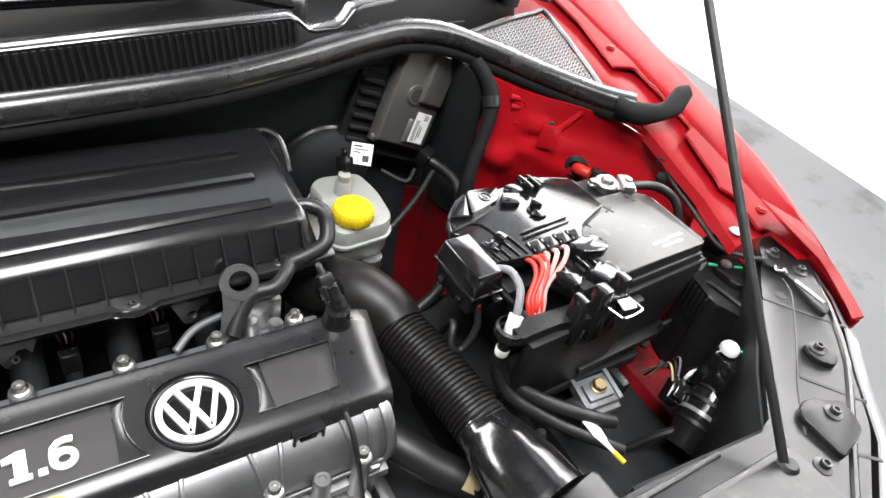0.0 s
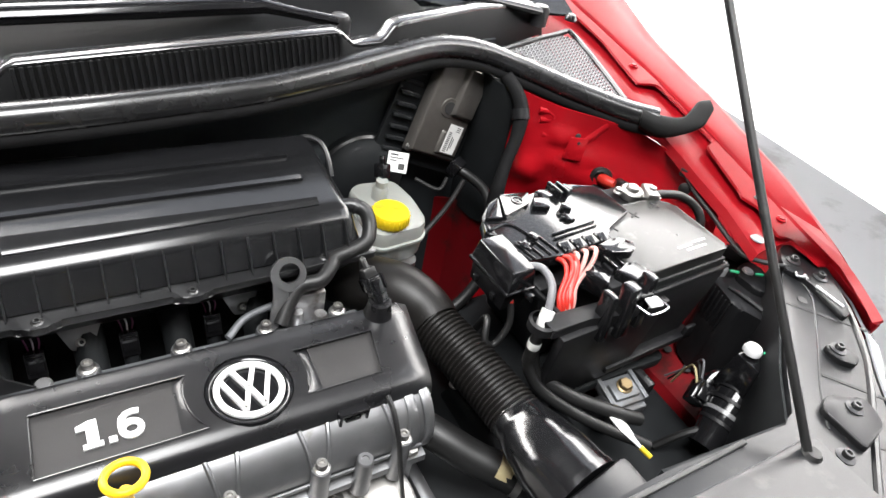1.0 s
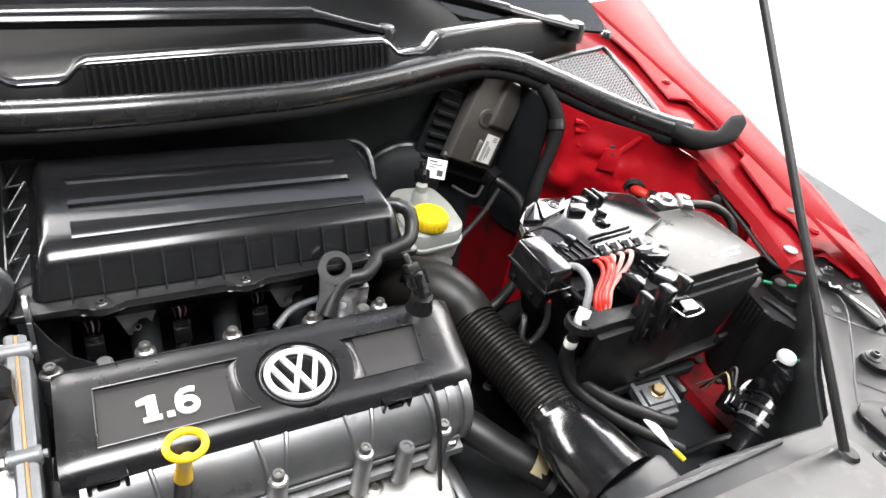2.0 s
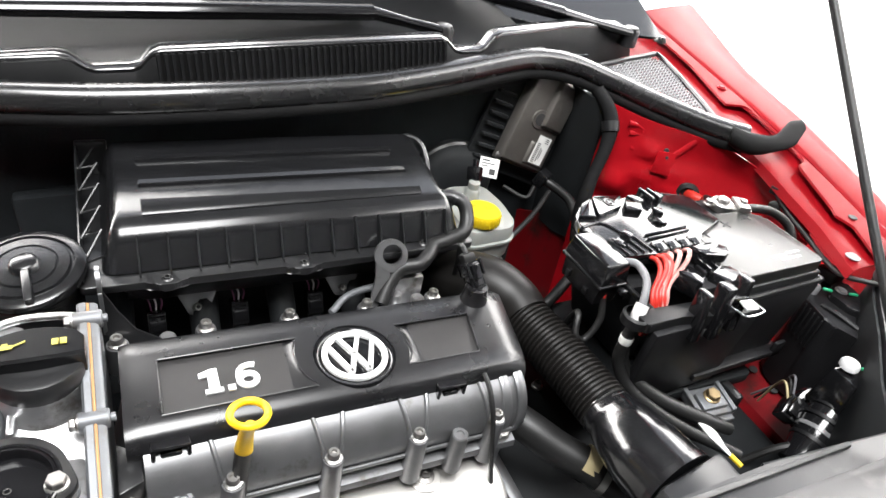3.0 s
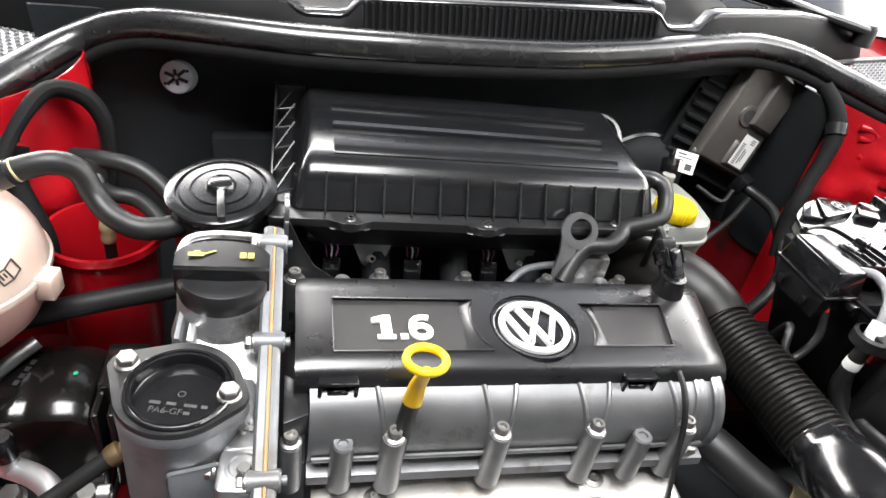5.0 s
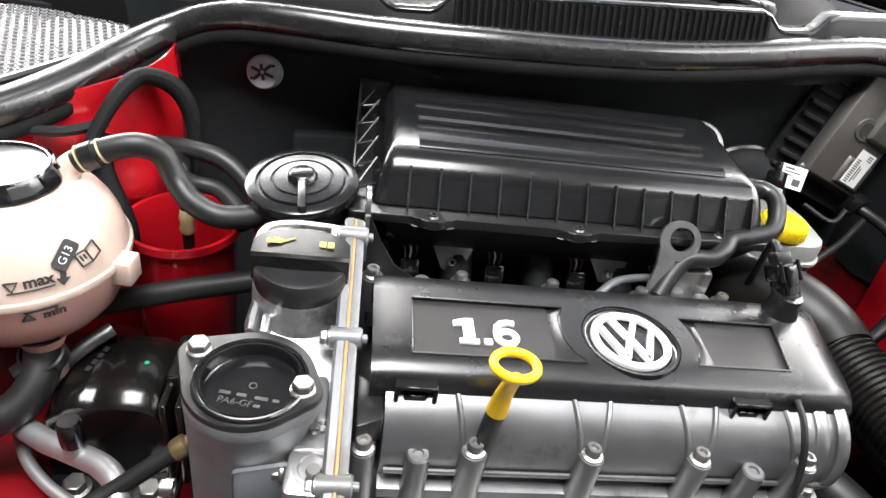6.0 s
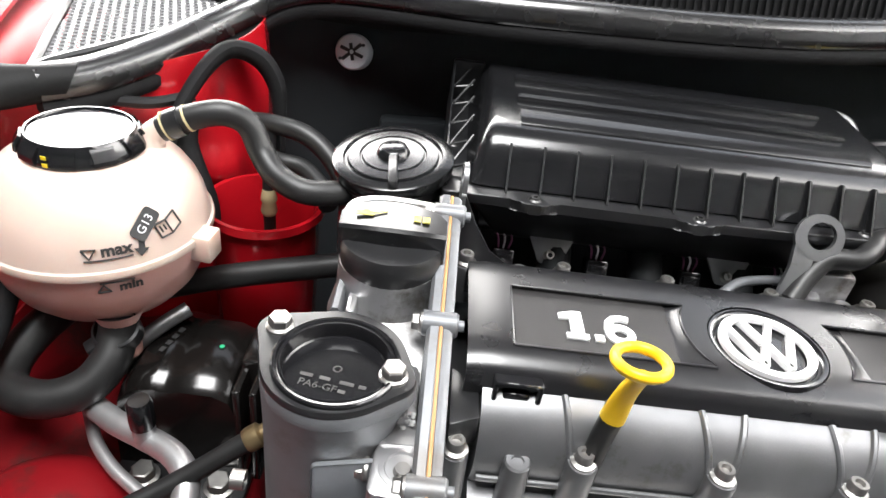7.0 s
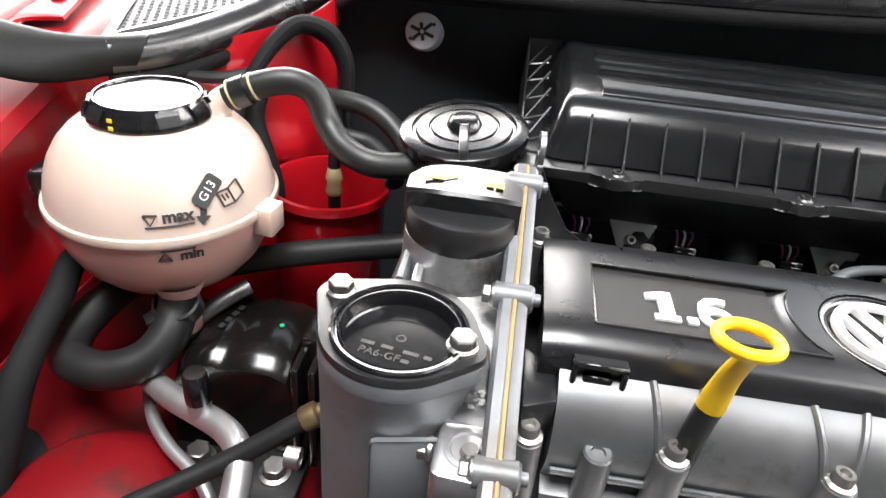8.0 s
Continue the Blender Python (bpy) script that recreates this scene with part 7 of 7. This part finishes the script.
def triangle(m, s, down):
    k = -1 if down else 1
    pts = [(-s, -s * 0.7 * k, 0), (s, -s * 0.7 * k, 0), (0, s * 0.9 * k, 0)]
    return move(tube(pts + pts[:1], 0.0008, 6, 1), m)


part("max_mark", triangle(on_tank(21.5, 0.7915), 0.0042, True), INK, tank)
part("min_mark", triangle(on_tank(25.5, 0.7625), 0.0040, False), INK, tank)
GM = on_tank(50, 0.8045, 0.0012, -46)
part("coolant_code_field", move(prism(rounded([(-0.006, -0.0115), (0.006, -0.0115), (0.006, 0.0115), (-0.006, 0.0115)], 0.003), -0.0006, 0.0002), GM), INK, tank)
part("coolant_code", text_mesh("G13", 0.0085, 0.0001, WHITE, GM @ pose(0, 0, 0.0005, 0, 0, 90)), None, tank, "light letters on the black field")
part("arrow", move(join(prism([(-0.002, 0.003), (-0.002, -0.003), (-0.005, -0.003), (0, -0.009), (0.005, -0.003), (0.002, -0.003), (0.002, 0.003)], -0.0004, 0.0002)), on_tank(46, 0.7925, 0.0008, -12)), INK, tank)
BK = on_tank(62, 0.7985, 0.0008, 14)
part("book_mark", join(*[move(tube([(x0, y0, 0), (x1, y1, 0)], 0.0007, 6, 1), BK) for x0, y0, x1, y1 in ((-0.009, -0.005, -0.009, 0.006), (-0.009, 0.006, 0, 0.004), (0, 0.004, 0.009, 0.006), (0.009, 0.006, 0.009, -0.005), (0.009, -0.005, 0, -0.007), (0, -0.007, -0.009, -0.005), (0, -0.007, 0, 0.004), (-0.006, -0.002, -0.006, 0.003), (-0.003, -0.002, -0.003, 0.002))]), INK, tank)
CX, CY = TX - 0.002, TY
tcap = part("cap", lathe([(0.0385, 0.8325), (0.0415, 0.8335), (0.0418, 0.8365), (0.0402, 0.8405), (0.0368, 0.8468), (0.0356, 0.8484), (0.0342, 0.8484), (0.0334, 0.8466), (0.031, 0.8460), (0, 0.8463)], 64, pose(CX, CY, 0)), GLOSSY, tank, "black ribbed cap with a shiny dished top")
for k in range(10):
    part("grip", move(loft([[(-0.0076 * w, 0.0398 + dy, z) for w in (-1, -0.6, 0, 0.6, 1)] for dy, z in ((0.0012, 0.8345), (0.0030, 0.836), (0.0026, 0.8405), (-0.0018, 0.8470))], thick=0.002), pose(CX, CY, 0, 0, 0, 36 * k + 9)), GLOSSY, tcap)
for z in (0.8355, 0.8410):
    part("paint_mark", move(box(-0.0020, 0.0020, 0.0420, 0.0429, z, z + 0.003, 0.0004, 1), pose(CX, CY, 0, 0, 0, 180 - 6)), YELLOW_CAP, tcap, "yellow paint dab")

th = thing("tank_hose", (-0.36, 0.12, 0.80), "black rubber hose from the coolant tank, curving down", "hose")
HP = [(-0.432, 0.115, 0.843), (-0.412, 0.119, 0.853), (-0.388, 0.124, 0.858), (-0.371, 0.127, 0.850), (-0.360, 0.121, 0.831), (-0.346, 0.109, 0.820), (-0.324, 0.100, 0.814), (-0.302, 0.106, 0.812), (-0.288, 0.113, 0.812)]
part("hose", tube(HP, 0.0098, 16, 6), RUBBER, th)
part("clamp", tube([(-0.426, 0.1165, 0.8465), (-0.417, 0.118, 0.8505)], 0.0112, 16, 2), PLASTIC, th)
part("tape_mark", join(tube([(-0.4285, 0.116, 0.8452), (-0.4275, 0.1162, 0.8457)], 0.0114, 16, 2), tube([(-0.4135, 0.1187, 0.8523), (-0.4120, 0.119, 0.853)], 0.0104, 16, 2)), CREAM, th, "cream printed band")
h2 = thing("heater_hose", (-0.34, 0.18, 0.78), "pair of black heater hoses running to the bulkhead", "hose")
part("hose", tube([(-0.40, 0.21, 0.815), (-0.372, 0.196, 0.822), (-0.341, 0.187, 0.820), (-0.318, 0.176, 0.808), (-0.30, 0.16, 0.79)], 0.0085, 14), RUBBER, h2)
part("hose", tube([(-0.375, 0.19, 0.795), (-0.361, 0.172, 0.800), (-0.338, 0.166, 0.799), (-0.318, 0.147, 0.792), (-0.31, 0.13, 0.785)], 0.0075, 14), RUBBER, h2)
part("clip", move(box(-0.010, 0.010, -0.008, 0.008, -0.02, 0.012, 0.003), pose(-0.376, 0.196, 0.812)), PLASTIC, h2)
cross = thing("cross_pipe", (-0.38, 0.11, 0.70), "black pipe running level behind the coolant tank", "pipe")
part("pipe", tube([(-0.50, 0.09, 0.690), (-0.45, 0.101, 0.702), (-0.389, 0.107, 0.720), (-0.30, 0.114, 0.740), (-0.26, 0.118, 0.748)], 0.0105, 14), RUBBER, cross)
lh = thing("lower_tank_hose", (-0.47, 0.02, 0.67), "thick black U shaped hose below the coolant tank", "hose")
part("hose", tube([(-0.447, 0.039, 0.722), (-0.447, 0.033, 0.710), (-0.449, 0.019, 0.697), (-0.458, 0.006, 0.686), (-0.475, -0.003, 0.679), (-0.498, -0.004, 0.675), (-0.522, 0.008, 0.672), (-0.529, 0.030, 0.677), (-0.522, 0.058, 0.686), (-0.51, 0.085, 0.692)], 0.0142, 18, 6), RUBBER, lh)
part("clamp", lathe([(0.0150, -0.007), (0.0168, -0.006), (0.0168, 0.006), (0.0150, 0.007)], 24, pose(-0.447, 0.0345, 0.713, 24, 0, 0)), PLASTIC, lh)
part("clamp_ear", move(box(-0.006, 0.006, -0.024, -0.014, -0.005, 0.005, 0.001), pose(-0.447, 0.0345, 0.713, 24, 0, -50)), PLASTIC, lh)
part("white_marks", join(*[move(box(-0.0008, 0.0008, -0.0149, -0.0142, -0.019, -0.010), pose(-0.447, 0.025, 0.706, 24, 0, a)) for a in (-14, 0, 14)]), PAPER, lh)
mnt = thing("engine_mount", (-0.39, 0.05, 0.55), "glossy black engine mount with an arched top", "engine mount")
secs = []
for y, s in ((0.008, 0.90), (0.016, 0.97), (0.030, 1.0), (0.075, 1.0), (0.088, 0.95)):
    secs.append([(-0.400 + 0.048 * u, y, 0.59 + (0.105 * s) * v) for u, v in ((-1.05, 0), (-1.0, 0.55), (-0.88, 0.84), (-0.66, 0.96), (-0.3, 1.0), (-0.22, 0.98), (-0.02, 0.98), (0.06, 1.0), (0.6, 0.99), (0.84, 0.93), (0.97, 0.74), (1.02, 0.5), (1.05, 0))])
part("arch", loft(secs, closed=True, caps=True), MOUNT, mnt)
part("stamp", move(join(*[box(-0.003 + k * 0.008, 0.002 + k * 0.008, -0.002, 0.002, 0, 0.0008) for k in range(4)]), pose(-0.418, 0.040, 0.6952, 0, 0, 75)), TEXTURED, mnt)
part("green_dot", lathe([(0, 0.001), (0.002, 0.001), (0.002, 0)], 12, pose(-0.376, 0.05, 0.6945)), GREEN, mnt)
part("side_arm", join(*[box(-0.352 + k * 0.012, -0.346 + k * 0.012, -0.005, 0.07, 0.61, 0.705, 0.002) for k in range(3)], box(-0.352, -0.318, 0.02, 0.07, 0.62, 0.712, 0.003)), MOUNT, mnt)
part("base_plate", box(-0.45, -0.345, -0.045, 0.03, 0.592, 0.600, 0.002), PLASTIC, mnt)
for p in ((-0.366, -0.008, 0.600), (-0.424, -0.008, 0.604)):
    part("bolt", bolt_mesh(0.0085, 0.012, 0.011, material=STEEL, hexed=True), None, mnt, m=pose(*p))
ac = thing("refrigerant_pipe", (-0.41, -0.03, 0.64), "bright aluminium refrigerant pipes with a black cap", "pipe")
part("main_pipe", tube([(-0.475, 0.05, 0.655), (-0.468, 0.015, 0.662), (-0.437, -0.011, 0.670), (-0.409, -0.026, 0.675), (-0.383, -0.041, 0.680), (-0.368, -0.056, 0.680), (-0.362, -0.075, 0.674), (-0.36, -0.12, 0.64)], 0.0088, 16), ALU_PIPE, ac)
part("thin_pipe", tube([(-0.474, 0.02, 0.64), (-0.455, -0.008, 0.640), (-0.432, -0.030, 0.640), (-0.395, -0.056, 0.638), (-0.37, -0.09, 0.62)], 0.0048, 12), ALU_PIPE, ac)
part("bend", tube([(-0.452, 0.035, 0.672), (-0.441, 0.048, 0.690), (-0.424, 0.062, 0.702), (-0.410, 0.075, 0.708)], 0.0062, 12), ALU_DARK, ac)
part("port", lathe([(0.0078, -0.012), (0.0078, 0.004), (0.0065, 0.006)], 16, pose(-0.4045, -0.030, 0.688)), ALU_PIPE, ac)
part("port_cap", lathe([(0.0085, 0.0), (0.0088, 0.004), (0.0085, 0.020), (0.0070, 0.0235), (0, 0.0235)], 14, pose(-0.4045, -0.030, 0.692)), GLOSSY, ac, "black ribbed port cap")
lo = thing("low_hose", (-0.38, -0.07, 0.64), "slim black hose ending in a brass coloured union", "hose")
part("hose", tube([(-0.50, -0.13, 0.635), (-0.45, -0.105, 0.65), (-0.374, -0.066, 0.680), (-0.327, -0.046, 0.708)], 0.0068, 12), RUBBER, lo)
part("union", lathe([(0.0075, 0), (0.0085, 0.003), (0.0085, 0.010), (0.006, 0.012), (0.006, 0.018), (0.0085, 0.020), (0.0085, 0.026), (0, 0.027)], 12, look((-0.329, -0.047, 0.707), (-0.40, -0.079, 0.67)) ), BRASS, lo, "brass coloured union")
lleg = thing("chassis_leg", (-0.47, -0.1, 0.45), "red painted chassis leg below the coolant hoses", "chassis leg")
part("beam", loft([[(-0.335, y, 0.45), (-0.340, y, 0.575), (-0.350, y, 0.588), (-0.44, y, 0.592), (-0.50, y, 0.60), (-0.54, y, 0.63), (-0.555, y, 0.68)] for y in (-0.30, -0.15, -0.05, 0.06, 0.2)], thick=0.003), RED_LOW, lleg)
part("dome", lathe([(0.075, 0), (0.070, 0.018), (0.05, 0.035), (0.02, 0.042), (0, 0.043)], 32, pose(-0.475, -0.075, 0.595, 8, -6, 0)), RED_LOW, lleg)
part("hole", lathe([(0, 0.001), (0.025, 0.001), (0.026, 0)], 24, pose(-0.535, -0.055, 0.632, 0, 40, 0)), DARK, lleg)
lwire = thing("wing_harness", (-0.53, 0.03, 0.68), "taped black wiring loom along the red inner wing", "wiring")
part("loom", tube([(-0.520, 0.090, 0.700), (-0.533, 0.055, 0.726), (-0.532, 0.026, 0.713), (-0.531, -0.004, 0.700), (-0.531, -0.032, 0.682), (-0.532, -0.054, 0.653), (-0.534, -0.076, 0.622), (-0.535, -0.10, 0.59)], [0.010, 0.010, 0.0105, 0.010, 0.0115, 0.012, 0.012, 0.011], 12), TAPE, lwire)
part("loom", tube([(-0.452, 0.170, 0.80), (-0.449, 0.190, 0.825), (-0.434, 0.218, 0.855), (-0.418, 0.238, 0.868), (-0.395, 0.246, 0.861), (-0.380, 0.245, 0.84), (-0.376, 0.240, 0.81), (-0.378, 0.236, 0.76)], [0.005, 0.006, 0.007, 0.008, 0.009, 0.008, 0.006, 0.006], 12, squash=1.3), TAPE, lwire)
part("clip_bar", tube([(-0.50, 0.185, 0.83), (-0.47, 0.19, 0.83), (-0.44, 0.205, 0.835)], 0.005, 8), PLASTIC, lwire)
part("branch", tube([(-0.45, 0.215, 0.82), (-0.452, 0.20, 0.79), (-0.43, 0.18, 0.74), (-0.43, 0.17, 0.70)], 0.013, 12), TAPE, lwire)
